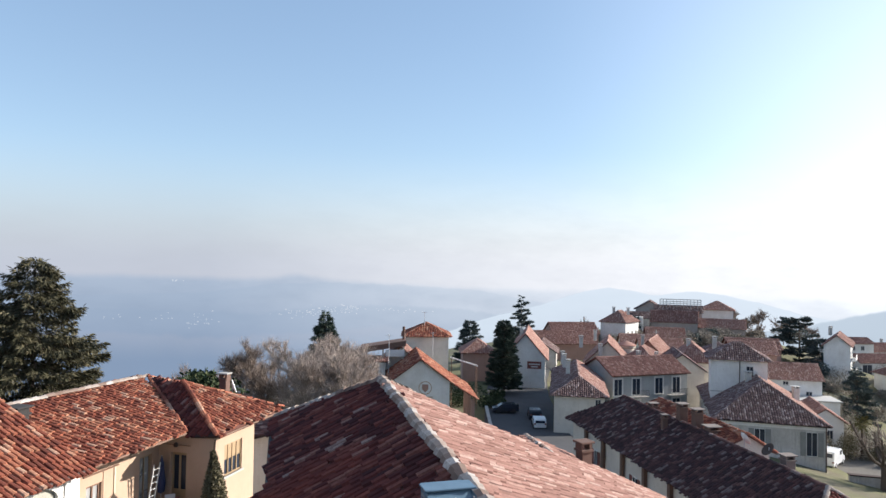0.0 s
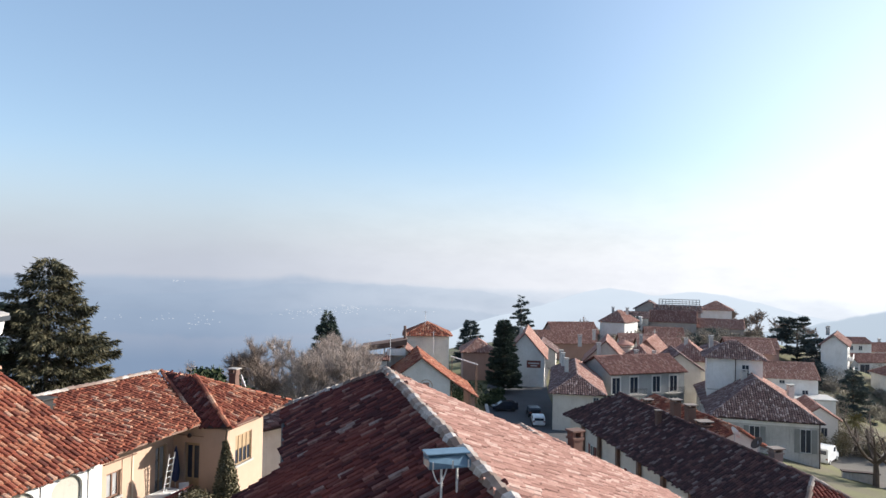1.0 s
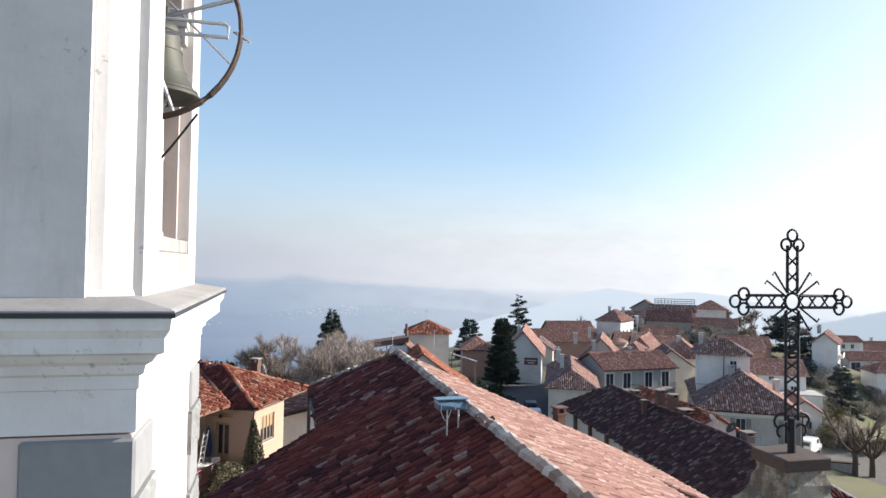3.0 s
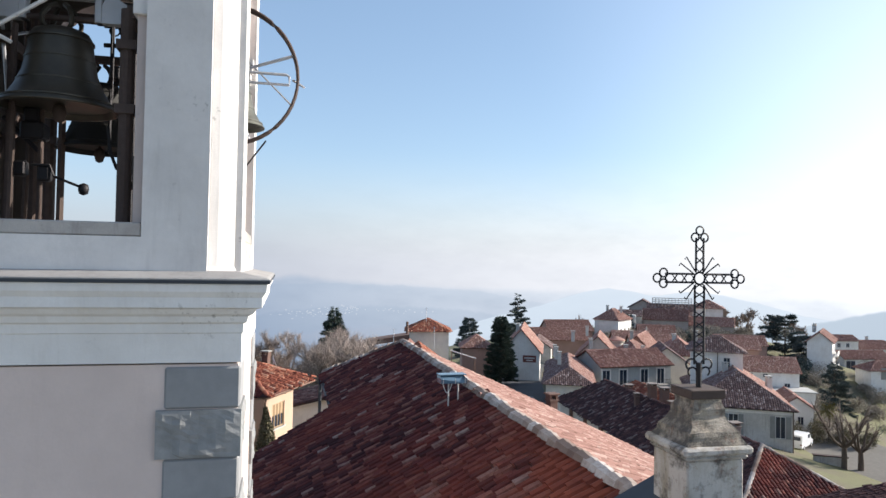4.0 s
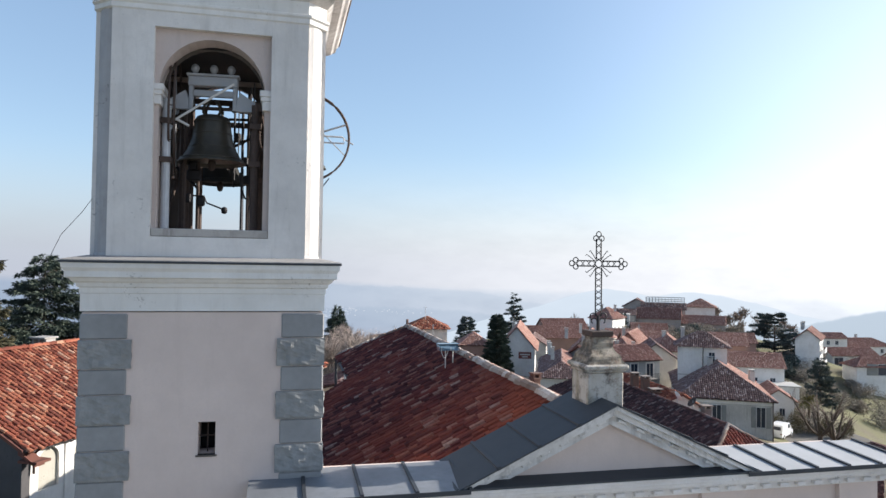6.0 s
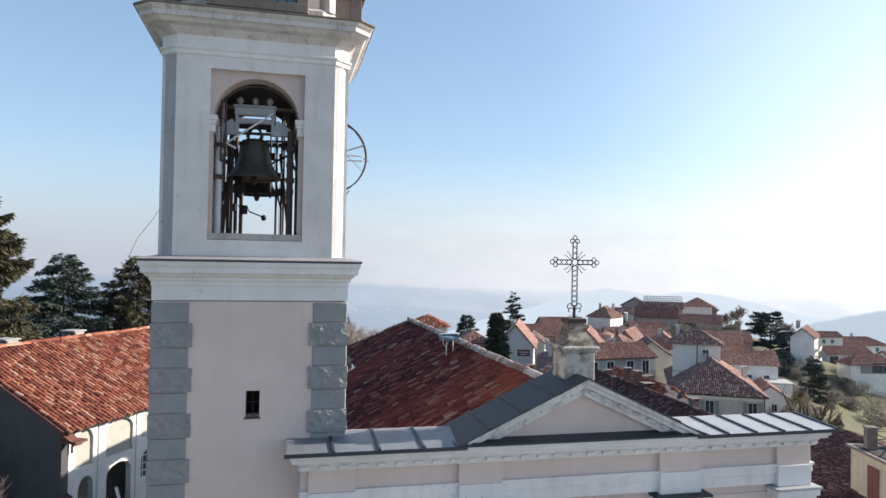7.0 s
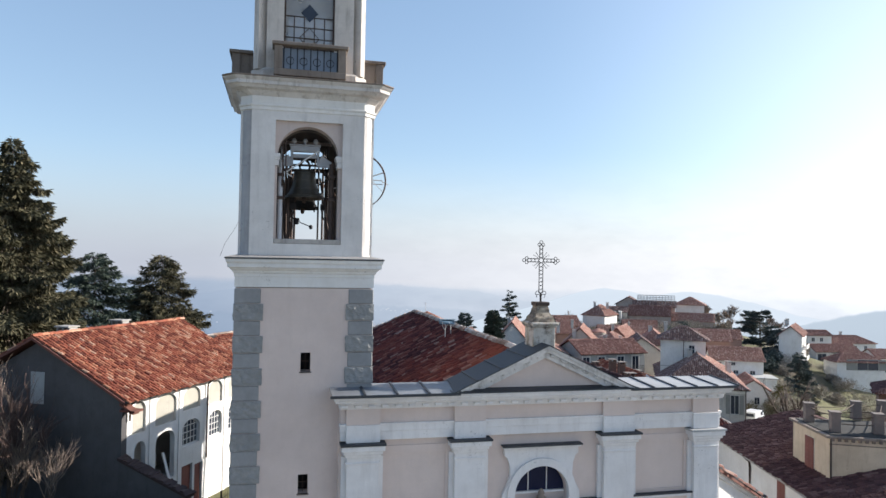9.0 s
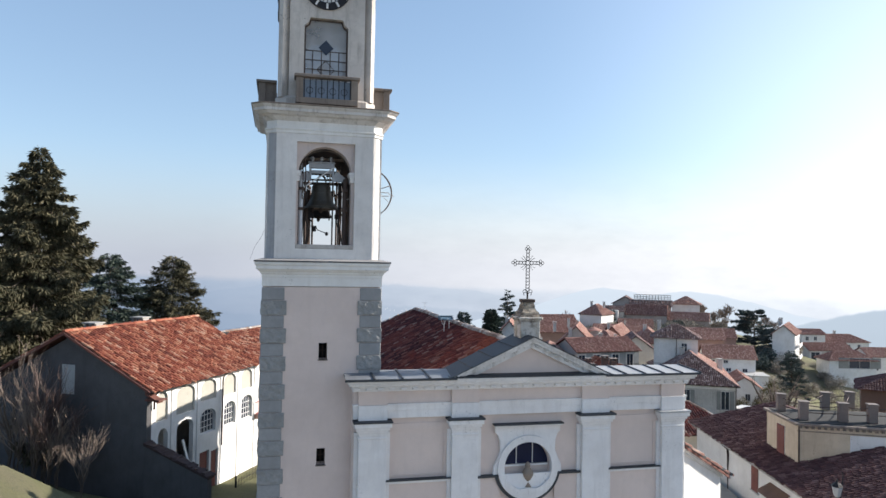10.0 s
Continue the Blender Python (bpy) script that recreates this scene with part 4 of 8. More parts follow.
bell(pose(-2.06, 2.70, 16.46, 0, 0, 0), 0.95, M_BRONZE_UNLIT, "dark bronze bell at the back of the belfry", False)
wheel(front_bell, pose(-2.80, 1.36, 17.55, 0, 0, 95), 1.18, "rusty iron ringing wheel")
wheel(side_bell, pose(-0.33, 1.60, 17.37, 0, 0, 0), 0.90, "thin iron ringing wheel")

frame_ = thing("bell_stand", pose(0, 0, 0), "dark iron stand of posts and beams that carries the bells", "bell stand")
for x, y in ((-2.80, 0.40), (-1.27, 0.50), (-2.75, 2.95), (-1.25, 2.95), (-0.45, 1.05), (-0.33, 2.48)):
    if x > -1:      # fluted cast column with a timber block on its head
        col = part("column", lathe([(0.10, 15.2), (0.10, 15.42), (0.085, 15.45), (0.08, 16.2), (0.09, 16.22), (0.09, 16.28), (0.078, 16.3), (0.075, 16.78), (0.10, 16.8), (0.10, 16.86)], 14), M_PALE, frame_, "pale painted cast column")
        col.matrix_basis = Matrix.Translation((x, y, 0))
        part("timber_block", boxes((x - 0.11, x + 0.11, y - 0.11, y + 0.11, 16.86, 17.16), bevel=0.01), M_CREST, frame_)
        part("post", boxes((x - 0.06, x + 0.06, y - 0.06, y + 0.06, 17.16, 17.70)), M_RUST, frame_)
    else:
        part("post", tube(bmesh.new(), [(x, y, 15.15), (x, y, 17.70)], 0.075, 12), M_STEEL if y < 0.45 else M_RUST, frame_)
    part("post_foot", boxes((x - 0.14, x + 0.14, y - 0.14, y + 0.14, 15.15, 15.20)), M_RUST, frame_)
    for z in () if x > -1 else (16.55, 17.25):
        part("post_collar", boxes((x - 0.10, x + 0.10, y - 0.10, y + 0.10, z, z + 0.1)), M_RUST, frame_)
for x in (-2.98, -1.22):
    part("beam", boxes((x - 0.06, x + 0.06, 0.45, 3.05, 17.60, 17.74)), M_RUST, frame_)
for y in (2.0, 2.95):
    part("cross_beam", boxes((-3.05, -0.45, y - 0.05, y + 0.05, 18.0 if y == 2.0 else 17.74, 18.1 if y == 2.0 else 17.84)), M_RUST, frame_)
for p0, p1 in (((-2.95, 1.0, 15.2), (-2.5, 1.6, 17.6)), ((-2.55, 0.9, 15.2), (-2.55, 1.0, 17.6)), ((-1.25, 1.0, 15.2), (-1.5, 2.6, 17.5)), ((-2.35, 1.3, 15.2), (-2.35, 1.3, 17.5)), ((-2.72, 1.9, 15.2), (-2.6, 1.9, 18.0)), ((-2.85, 2.4, 15.2), (-2.7, 2.6, 18.2)), ((-1.45, 1.9, 15.3), (-1.45, 1.9, 18.3))):
    part("brace", bar(p0, p1, 0.035), M_RUST, frame_)
bm = tube(bmesh.new(), [(-2.42, 1.2, 16.05), (-2.22, 1.2, 16.05), (-2.17, 1.2, 15.92), (-1.86, 1.15, 15.80)], 0.016, 6)
part("hammer_arm", bm, M_IRON, frame_)
bm = lathe([(0.01, -0.07), (0.05, -0.05), (0.06, 0.0), (0.05, 0.05), (0.01, 0.07)], 12)
bm.transform(Matrix.Translation((-1.84, 1.15, 15.78)))
part("hammer_head", bm, M_IRON, frame_, smooth=True)
for x0, y0, z0, x1, z1 in ((-2.69, 0.62, 17.38, -1.67, 18.11), (-2.69, 0.62, 17.40, -2.45, 17.28)):
    part("lever", bar((x0, y0, z0), (x1, y0, z1), 0.022), M_PALE, frame_, "pale worn wooden lever")
part("bell_motor", boxes((-2.55, -2.3, 1.2, 1.45, 16.35, 16.55), (-2.52, -2.36, 1.22, 1.40, 16.55, 16.72), bevel=0.02), M_IRON, frame_)
bm = tube(bmesh.new(), [(-1.55, 0.95, 16.5), (-1.52, 0.95, 16.2), (-1.46, 1.0, 16.02), (-1.42, 1.0, 16.0)], 0.02, 6)
tube(bm, [(-1.50, 1.3, 16.6), (-1.50, 1.3, 15.2)], 0.006, 4)
part("bell_rope", bm, M_IRON, frame_)
bm = bmesh.new()
for i in range(6):
    cx = -1.75 + 0.12 * i
    tube(bm, [(cx + 0.06 * math.cos(q * 0.6), 2.0, 17.92 + 0.06 * math.sin(q * 0.6)) for q in range(11)], 0.012, 4)
part("chain", bm, M_IRON, frame_)
for x, y, z0, z1, r in ((-1.72, 1.75, 16.3, 18.2, 0.022), (-1.58, 2.1, 15.2, 18.1, 0.03), (-1.40, 1.5, 15.2, 18.3, 0.018), (-1.33, 1.2, 16.2, 18.3, 0.014), (-1.62, 1.4, 16.9, 18.2, 0.012), (-2.50, 1.55, 15.2, 17.9, 0.045), (-2.62, 1.15, 15.2, 17.3, 0.055), (-2.42, 2.3, 15.2, 17.6, 0.05)):
    part("rod", tube(bmesh.new(), [(x, y, z0), (x, y, z1)], r, 6), M_RUST if r > 0.04 else M_IRON, frame_)
for x0, z0, x1, z1, y in ((-1.85, 17.95, -1.22, 17.95, 1.9), (-1.85, 17.70, -1.22, 17.72, 1.9), (-1.75, 17.1, -1.22, 17.4, 1.7), (-1.75, 16.75, -1.22, 16.78, 1.8), (-2.75, 16.6, -2.35, 16.2, 1.3), (-2.6, 18.15, -1.3, 18.2, 2.4)):
    part("strap", tube(bmesh.new(), [(x0, y, z0), (x1, y, z1)], 0.028, 6), M_IRON, frame_)
for x, y, z in ((-1.66, 1.72, 17.30), (-1.52, 1.9, 16.85), (-1.36, 1.6, 17.55), (-1.46, 1.7, 16.45), (-2.52, 1.2, 16.0), (-2.28, 1.25, 15.95)):
    part("gear_box", boxes((x - 0.07, x + 0.07, y - 0.07, y + 0.07, z - 0.09, z + 0.09), bevel=0.025), M_IRON, frame_)
# gear of the side wheel: bracket and stay
bm = tube(bmesh.new(), [(-0.4, 1.52, 17.40), (0.42, 1.52, 17.40), (0.46, 1.52, 17.38), (0.46, 1.52, 17.27), (-0.4, 1.52, 17.27)], 0.018, 6)
tube(bm, [(-0.1, 1.68, 17.62), (0.52, 1.68, 17.02)], 0.012, 5)
tube(bm, [(0.50, 1.6, 17.36), (0.66, 1.6, 17.27)], 0.016, 5)
part("wheel_bracket", bm, M_STEEL, frame_)
part("wheel_stay", tube(bmesh.new(), [(0.18, 1.68, 16.557), (-0.05, 1.72, 16.24), (-0.62, 1.75, 15.52)], 0.012, 5), M_IRON, frame_)

# ---- church ----
church = thing("church", pose(0, 0, 0), "pale church with a pedimented front and a red tiled nave roof", "church")
CX = 5.35
oculus = circle(CX, 7.55, 0.90, 40)
part("facade_wall", plate(rect(-0.95, 11.65, 0, 10.5), [oculus], 0.85, Matrix.Translation((0, -0.42, 0)) @ UX), M_FACADE, church)
# lower zone stands proud under the string course
for x0, x1 in ((0.22, 2.48), (8.47, 10.60)):
    part("lower_panel", boxes((x0, x1, -0.50, -0.423, 0, 7.28)), M_FACADE, church)
    part("string_course", boxes((x0, x1, -0.58, -0.423, 7.22, 7.31), bevel=0.01), M_TRIM, church)
    part("course_flashing", boxes((x0 - 0.04, x1 + 0.03, -0.62, -0.423, 7.312, 7.36)), M_LEAD, church)
    part("panel_frame", plate(rect(x0 + 0.05, x1 - 0.05, 7.45, 9.25), [rect(x0 + 0.22, x1 - 0.22, 7.48, 9.02)], 0.035, Matrix.Translation((0, -0.458, 0)) @ UX), M_FACADE, church)
for x0, x1 in ((3.47, 4.32), (6.40, 7.38)):
    part("lower_panel", boxes((x0, x1, -0.50, -0.423, 0, 7.25)), M_FACADE, church)
    part("course_flashing", boxes((x0, x1, -0.60, -0.423, 7.252, 7.33)), M_LEAD, church)
# pilasters with their capitals and metal caps
for x0, x1 in ((-0.75, 0.20), (2.50, 3.45), (7.40, 8.45), (10.62, 11.52)):
    p = part("pilaster", boxes((x0, x1, -0.68, -0.423, 0, 9.0), bevel=0.008), M_TRIM, church)
    part("side_strip", boxes((x0 - 0.14, x0 - 0.002, -0.54, -0.423, 0, 9.0), (x1 + 0.002, x1 + 0.14, -0.54, -0.423, 0, 9.0)), M_TRIM, p)
    part("necking", boxes((x0 - 0.03, x1 + 0.03, -0.71, -0.423, 8.80, 8.86), bevel=0.012), M_TRIM, p)
    part("capital", boxes((x0 - 0.05, x1 + 0.05, -0.73, -0.423, 9.0, 9.10), (x0 - 0.10, x1 + 0.10, -0.79, -0.423, 9.10, 9.20), (x0 - 0.16, x1 + 0.16, -0.85, -0.423, 9.20, 9.36), bevel=0.012), M_TRIM, p)
    # the rightmost cap's sunlit highlight is put in as pale zinc
    part("cap_flashing", boxes((x0 - 0.19, x1 + 0.19, -0.89, -0.423, 9.362, 9.42)), M_LEAD if x0 < 10 else M_ZINC, p)
    part("architrave_block", boxes((x0 - 0.02, x1 + 0.02, -0.68, -0.50, 9.422, 9.93), bevel=0.008), M_TRIM, church)
    part("frieze_block", boxes((x0 - 0.02, x1 + 0.02, -0.64, -0.47, 9.932, 10.43)), M_FACADE, church)
for d, z0, z1 in ((0.0, 9.46, 9.72), (0.03, 9.722, 9.90), (0.07, 9.902, 9.96)):
    part("architrave", boxes((-0.93 - d / 2, 11.66 + d / 2, -0.56 - d, -0.423, z0, z1), bevel=0.006), M_TRIM, church)
part("frieze", boxes((-0.93, 11.66, -0.53, -0.423, 9.962, 10.40)), M_FACADE, church)
# cornice with its small blocks
part("cornice_bed", boxes((-0.97, 11.69, -0.68, 0.42, 10.402, 10.46), (-0.98, 11.70, -0.71, 0.42, 10.461, 10.539), (-1.0, 11.72, -0.76, 0.42, 10.54, 10.62)), M_TRIM, church)
me_d = bpy.data.meshes.new("dentil")
bmd = box(bmesh.new(), -0.10, 0.10, -0.10, 0.02, -0.04, 0.04, 0.012)
bmd.to_mesh(me_d)
me_d.materials.append(M_TRIM)
x = -0.85
while x < 11.65:
    dt = new("dentil", me_d)
    dt.parent, dt.matrix_basis = church, Matrix.Translation((x, -0.70, 10.50))
    x += 0.40
part("cornice", boxes((-1.12, 11.84, -0.92, 0.42, 10.622, 10.70), (-1.16, 11.88, -0.98, 0.42, 10.70, 10.78), (-1.20, 11.92, -1.02, 0.42, 10.78, 10.84), bevel=0.012), M_TRIM, church)


def sheets(x0, x1, n, mat):
    for i in range(n):
        a, b = x0 + (x1 - x0) * i / n, x0 + (x1 - x0) * (i + 1) / n
        part("roof_sheet", prism([(a + 0.01, -1.06, 10.845), (b - 0.01, -1.06, 10.845), (b - 0.01, 0.46, 10.93), (a + 0.01, 0.46, 10.93)], (0, 0, 0.03)), mat, church)
        part("sheet_seam", prism([(b - 0.03, -1.07, 10.85), (b + 0.03, -1.07, 10.85), (b + 0.03, 0.46, 10.935), (b - 0.03, 0.46, 10.935)], (0, 0, 0.06)), M_LEAD, church)
    part("drip_edge", boxes((x0 - 0.04, x1, -1.085, -1.062, 10.80, 10.88)), M_LEAD, church)


# sheets coloured greyer at left and paler at right for the grazing sun
sheets(-1.24, 2.55, 4, plain("shaded_zinc_sheet", (0.20, 0.212, 0.23), 0.62, 0.25, vary=0.3))
sheets(8.15, 11.98, 5, M_ZINC)

# pediment
PK = 0.46
part("tympanum", prism([(CX - 2.7, -0.62, 10.842), (CX + 2.7, -0.62, 10.842), (CX, -0.62, 12.05)], (0, 1.04, 0)), M_FACADE, church)
for s in (-1, 1):
    def rake(d0, d1, y0, y1, out=3.55, drop=0.0):
        a = [(CX, y0, 12.03 + d0), (CX + s * out, y0, 12.03 + d0 - PK * out), (CX + s * out, y0, 12.03 + d1 - PK * out), (CX, y0, 12.03 + d1)]
        return prism(a, (0, y1 - y0, 0))
    part("raking_cornice", rake(-0.20, 0.0, -0.74, -0.60, 2.75), M_RAKE, church)
    part("raking_cornice", rake(0.0, 0.12, -0.90, -0.60, 2.85), M_RAKE, church)
    part("raking_cornice", rake(0.12, 0.20, -1.0, 0.5, 2.98), M_RAKE, church)
    for i in range(4):
        a, b = 3.05 * i / 4, 3.05 * (i + 1) / 4
        zz = lambda q: 12.235 - PK * q
        bm = prism([(CX + s * a, -1.05, zz(a)), (CX + s * (b - 0.012), -1.05, zz(b)), (CX + s * (b - 0.012), 0.75, zz(b)), (CX + s * a, 0.75, zz(a))], (0, 0, 0.03))
        part("pediment_sheet", bm, M_LEAD, church, "dark lead sheet")
        bm = prism([(CX + s * (b - 0.03), -1.06, zz(b) + 0.01), (CX + s * (b + 0.03), -1.06, zz(b) - 0.01), (CX + s * (b + 0.03), 0.75, zz(b) - 0.01), (CX + s * (b - 0.03), 0.75, zz(b) + 0.01)], (0, 0, 0.06))
        part("sheet_seam", bm, M_LEAD, church)
me_m = bpy.data.meshes.new("modillion")
bmm = box(bmesh.new(), -0.09, 0.09, -0.09, 0.02, -0.035, 0.035, 0.012)
bmm.to_mesh(me_m)
me_m.materials.append(M_RAKE)
for s in (-1, 1):
    for i in range(7):
        q = 0.22 + 0.37 * i
        md = new("modillion", me_m)
        md.parent, md.matrix_basis = church, Matrix.Translation((CX + s * q, -0.742, 12.0 - PK * q - 0.02)) @ Matrix.Rotation(math.atan(PK) * s, 4, 'Y')
part("base_flashing", prism([(2.5, -1.05, 10.845), (8.2, -1.05, 10.845), (8.2, -0.62, 10.90), (2.5, -0.62, 10.90)], (0, 0, 0.035)), M_LEAD, church)
part("parapet_back", prism([(-0.9, 0.43, 10.2), (11.6, 0.43, 10.2), (11.6, 0.43, 10.9), (8.0, 0.43, 10.9), (CX, 0.43, 12.1), (2.7, 0.43, 10.9), (-0.9, 0.43, 10.9)], (0, 0.3, 0)), M_FACADE, church)

# oculus: eared surround, ring, half-round glazing, pale lower panel and a stone finial
oc = part("oculus", plate(circle(CX, 7.55, 1.14, 44), [circle(CX, 7.55, 0.90, 44)], 0.20, Matrix.Translation((0, -0.62, 0)) @ UX), M_TRIM, church)
part("surround", plate([(4.06, 7.32), (4.08, 7.62), (4.20, 7.85), (4.32, 8.15), (4.30, 8.50), (4.22, 8.72), (4.12, 8.80), (4.12, 9.02), (6.58, 9.02), (6.58, 8.80), (6.48, 8.72), (6.40, 8.50), (6.38, 8.15), (6.50, 7.85), (6.62, 7.62), (6.64, 7.32)], [circle(CX, 7.55, 1.0, 40)], 0.12, Matrix.Translation((0, -0.545, 0)) @ UX), M_TRIM, oc)
part("surround_cap", boxes((4.08, 6.62, -0.66, -0.423, 9.02, 9.08)), M_TRIM, oc)
part("surround_flashing", boxes((4.04, 6.66, -0.72, -0.423, 9.082, 9.125)), M_LEAD, oc)
part("pane", plate(circle(CX, 7.55, 0.9, 30, 0, 180), [], 0.02, Matrix.Translation((0, -0.18, 0)) @ UX), M_GLASS_NAVY, oc, "dark navy leaded glass")
part("lower_infill", plate(circle(CX, 7.55, 0.9, 30, 180, 360), [], 0.12, Matrix.Translation((0, -0.22, 0)) @ UX), M_FACADE, oc)
for s in (-1, 1):
    curl = [(CX + s * 0.005, 6.60)] + [(CX + s * (0.86 - 0.855 * i / 12), 7.16 - 0.36 * math.sin(math.pi * 0.62 * i / 12) + 0.02 * math.cos(math.pi * i / 6)) for i in range(13)][::-1] + [(CX + s * 0.88, 6.95), (CX + s * 0.5, 6.68)]
    part("volute", plate(curl if s < 0 else curl[::-1], [], 0.24, Matrix.Translation((0, -0.64, 0)) @ UX), M_TRIM, oc)
part("transom", boxes((CX - 0.88, CX + 0.88, -0.28, -0.16, 7.52, 7.58)), M_TRIM, oc)
for x in (CX - 0.32, CX + 0.30):
    part("mullion", boxes((x - 0.015, x + 0.015, -0.21, -0.17, 7.58, 8.38)), M_FRAME, oc)
bm = lathe([(0.02, 6.82), (0.14, 6.84), (0.09, 6.92), (0.06, 7.02), (0.12, 7.10), (0.20, 7.24), (0.21, 7.34), (0.14, 7.46), (0.08, 7.52), (0.11, 7.58), (0.06, 7.68), (0.01, 7.72)], 18)
bm.transform(Matrix.Translation((CX + 0.02, -0.48, 0)))
part("stone_finial", bm, M_URN, oc, smooth=True)
part("lower_flashing", plate(circle(CX, 7.55, 1.26, 30, 190, 350) + list(reversed(circle(CX, 7.55, 1.15, 30, 190, 350))), [], 0.10, Matrix.Translation((0, -0.56, 0)) @ UX), M_LEAD, oc)

# pedestal on the gable
ped = part("pedestal", box(bmesh.new(), 5.135, 5.885, -0.225, 0.525, 11.6, 12.74, 0.02), M_WORN, church, "worn lichened plaster pedestal")
part("pedestal_cap", boxes((5.09, 5.93, -0.27, 0.57, 12.742, 12.80), (5.05, 5.97, -0.31, 0.61, 12.80, 12.90), bevel=0.03), M_WORN, ped)
bm = ring_sweep(lambda d: [(5.51 - 0.40 - d, 0.15 - 0.40 - d), (5.51 + 0.40 + d, 0.15 - 0.40 - d), (5.51 + 0.40 + d, 0.15 + 0.40 + d), (5.51 - 0.40 - d, 0.15 + 0.40 + d)],
                [(-0.01, 12.9), (-0.05, 12.97), (-0.06, 13.05), (-0.13, 13.13), (-0.18, 13.22), (-0.175, 13.30), (-0.20, 13.36), (-0.20, 13.42)])
bmesh.ops.subdivide_edges(bm, edges=bm.edges[:], cuts=2, use_grid_fill=True)
for v in bm.verts:
    v.co += Vector((noise.noise(v.co * 6), noise.noise(v.co * 6 + Vector((9, 0, 0))), 0)) * 0.035
part("pedestal_neck", bm, M_LICHENED, ped, "dark lichened and crumbling neck")
ped.matrix_basis = Matrix.Translation((-0.07, -0.15, 0))
part("pedestal_plate", boxes((5.28, 5.74, -0.08, 0.38, 13.42, 13.53), bevel=0.01), M_RUST, ped)

# nave, chancel, sacristy and side aisle
K = 0.60
ZR = 11.75
part("nave_wall", prism([(-0.7, 0.75, 0), (11.4, 0.75, 0), (11.4, 0.75, 8.85), (5.32, 0.75, 11.58), (-0.7, 0.75, 7.95)], (0, 16.0, 0)), M_PALE, church)
part("nave_wall", prism([(8.06, 16.76, 0), (11.4, 16.76, 0), (11.4, 16.76, 8.85), (8.06, 16.76, 10.35)], (0, 3.5, 0)), M_PALE, church)
part("chancel_wall", prism([(2.6, 16.75, 0), (8.04, 16.75, 0), (8.04, 16.75, 9.6), (2.6, 16.75, 9.6)], (0, 7.2, 0)), M_PALE, church)
part("nave_ceiling", boxes((2.7, 7.9, 16.8, 23.9, 9.5, 9.58)), M_PALE, church)
SL = math.hypot(1, K)
o = Vector((5.32, 0.5, ZR))
left = [(0, 0), (19.9, 0), (23.8, 3.02 * SL), (16.4, 3.02 * SL), (16.4, 6.27 * SL), (3.6, 6.27 * SL), (3.6, 5.25 * SL), (0, 5.25 * SL)]
KR = 0.45
SR = math.hypot(1, KR)
right = [(0, 0), (19.9, 0), (19.9, 6.45 * SR), (0, 6.45 * SR)]


def church_slope(sx, poly, seed, single):
    a, b = Vector((0, 1, 0)), Vector((sx, 0, -K if sx < 0 else -KR)).normalized()
    nrm = a.cross(b)
    nrm = nrm if nrm.z > 0 else -nrm
    part("roof_slope", prism([o + u * a + v * b for u, v in poly], -nrm * 0.12), M_DECK, church)
    rng = np.random.default_rng(seed)
    u, v, turn, lift = tile_places(poly, 0.235, 0.36, rng)
    near = (u < 5.2) & (v < 4.9) if single else np.zeros(u.shape, bool)
    rest = ~near
    # unlit slope in darker tiles, sunlit slope in paler ones
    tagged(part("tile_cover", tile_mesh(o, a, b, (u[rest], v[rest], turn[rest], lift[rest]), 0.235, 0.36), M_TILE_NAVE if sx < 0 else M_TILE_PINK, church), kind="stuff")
    if single:
        pts, faces = tile_mesh((0, 0, 0), (1, 0, 0), (0, 1, 0), tuple(np.zeros(1) for _ in range(4)), 0.235, 0.36)
        me = bpy.data.meshes.new("tile")
        me.from_pydata(pts, [], faces)
        me.materials.append(M_TILE_ONE)
        flip = -1.0 if a.cross(b).z < 0 else 1.0
        for i in np.nonzero(near)[0]:
            t = new("tile", me)
            t.parent = church
            aa = (a + b * float(turn[i])).normalized()
            bb = (b - a * float(turn[i])).normalized()
            c = o + a * float(u[i]) + b * float(v[i]) + nrm * float(lift[i])
            t.matrix_basis = Matrix(((flip * aa.x, bb.x, nrm.x, c.x), (flip * aa.y, bb.y, nrm.y, c.y), (flip * aa.z, bb.z, nrm.z, c.z), (0, 0, 0, 1)))


church_slope(-1, left, 11, True)
church_slope(1, right, 12, False)
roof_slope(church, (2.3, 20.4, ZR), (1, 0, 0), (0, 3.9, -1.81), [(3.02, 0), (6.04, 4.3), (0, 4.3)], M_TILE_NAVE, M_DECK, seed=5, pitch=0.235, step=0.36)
ridge_row(church, (5.32, 0.55, ZR + 0.07), (5.32, 20.4, ZR + 0.07), M_RIDGE, 0.15, 0.27)
ridge_row(church, (2.3, 24.3, ZR - 1.75), (5.32, 20.4, ZR + 0.06), M_RIDGE, 0.14, 0.4)
ridge_row(church, (8.34, 24.3, ZR - 1.75), (5.32, 20.4, ZR + 0.06), M_RIDGE, 0.14, 0.4)
part("nave_verge", prism([(5.32, 20.40, ZR + 0.02), (11.8, 20.40, ZR + 0.02 - 6.48 * KR), (11.8, 20.40, ZR - 0.12 - 6.48 * KR), (5.32, 20.40, ZR - 0.12)], (0, 0.06, 0)), M_DECK_DARK, church)
part("gutter", tube(bmesh.new(), [(2.2, 16.9, 9.80), (2.2, 24.3, 9.80), (2.2, 24.35, 9.2), (2.2, 24.0, 0.2)], 0.075, 8), M_LEAD, church)
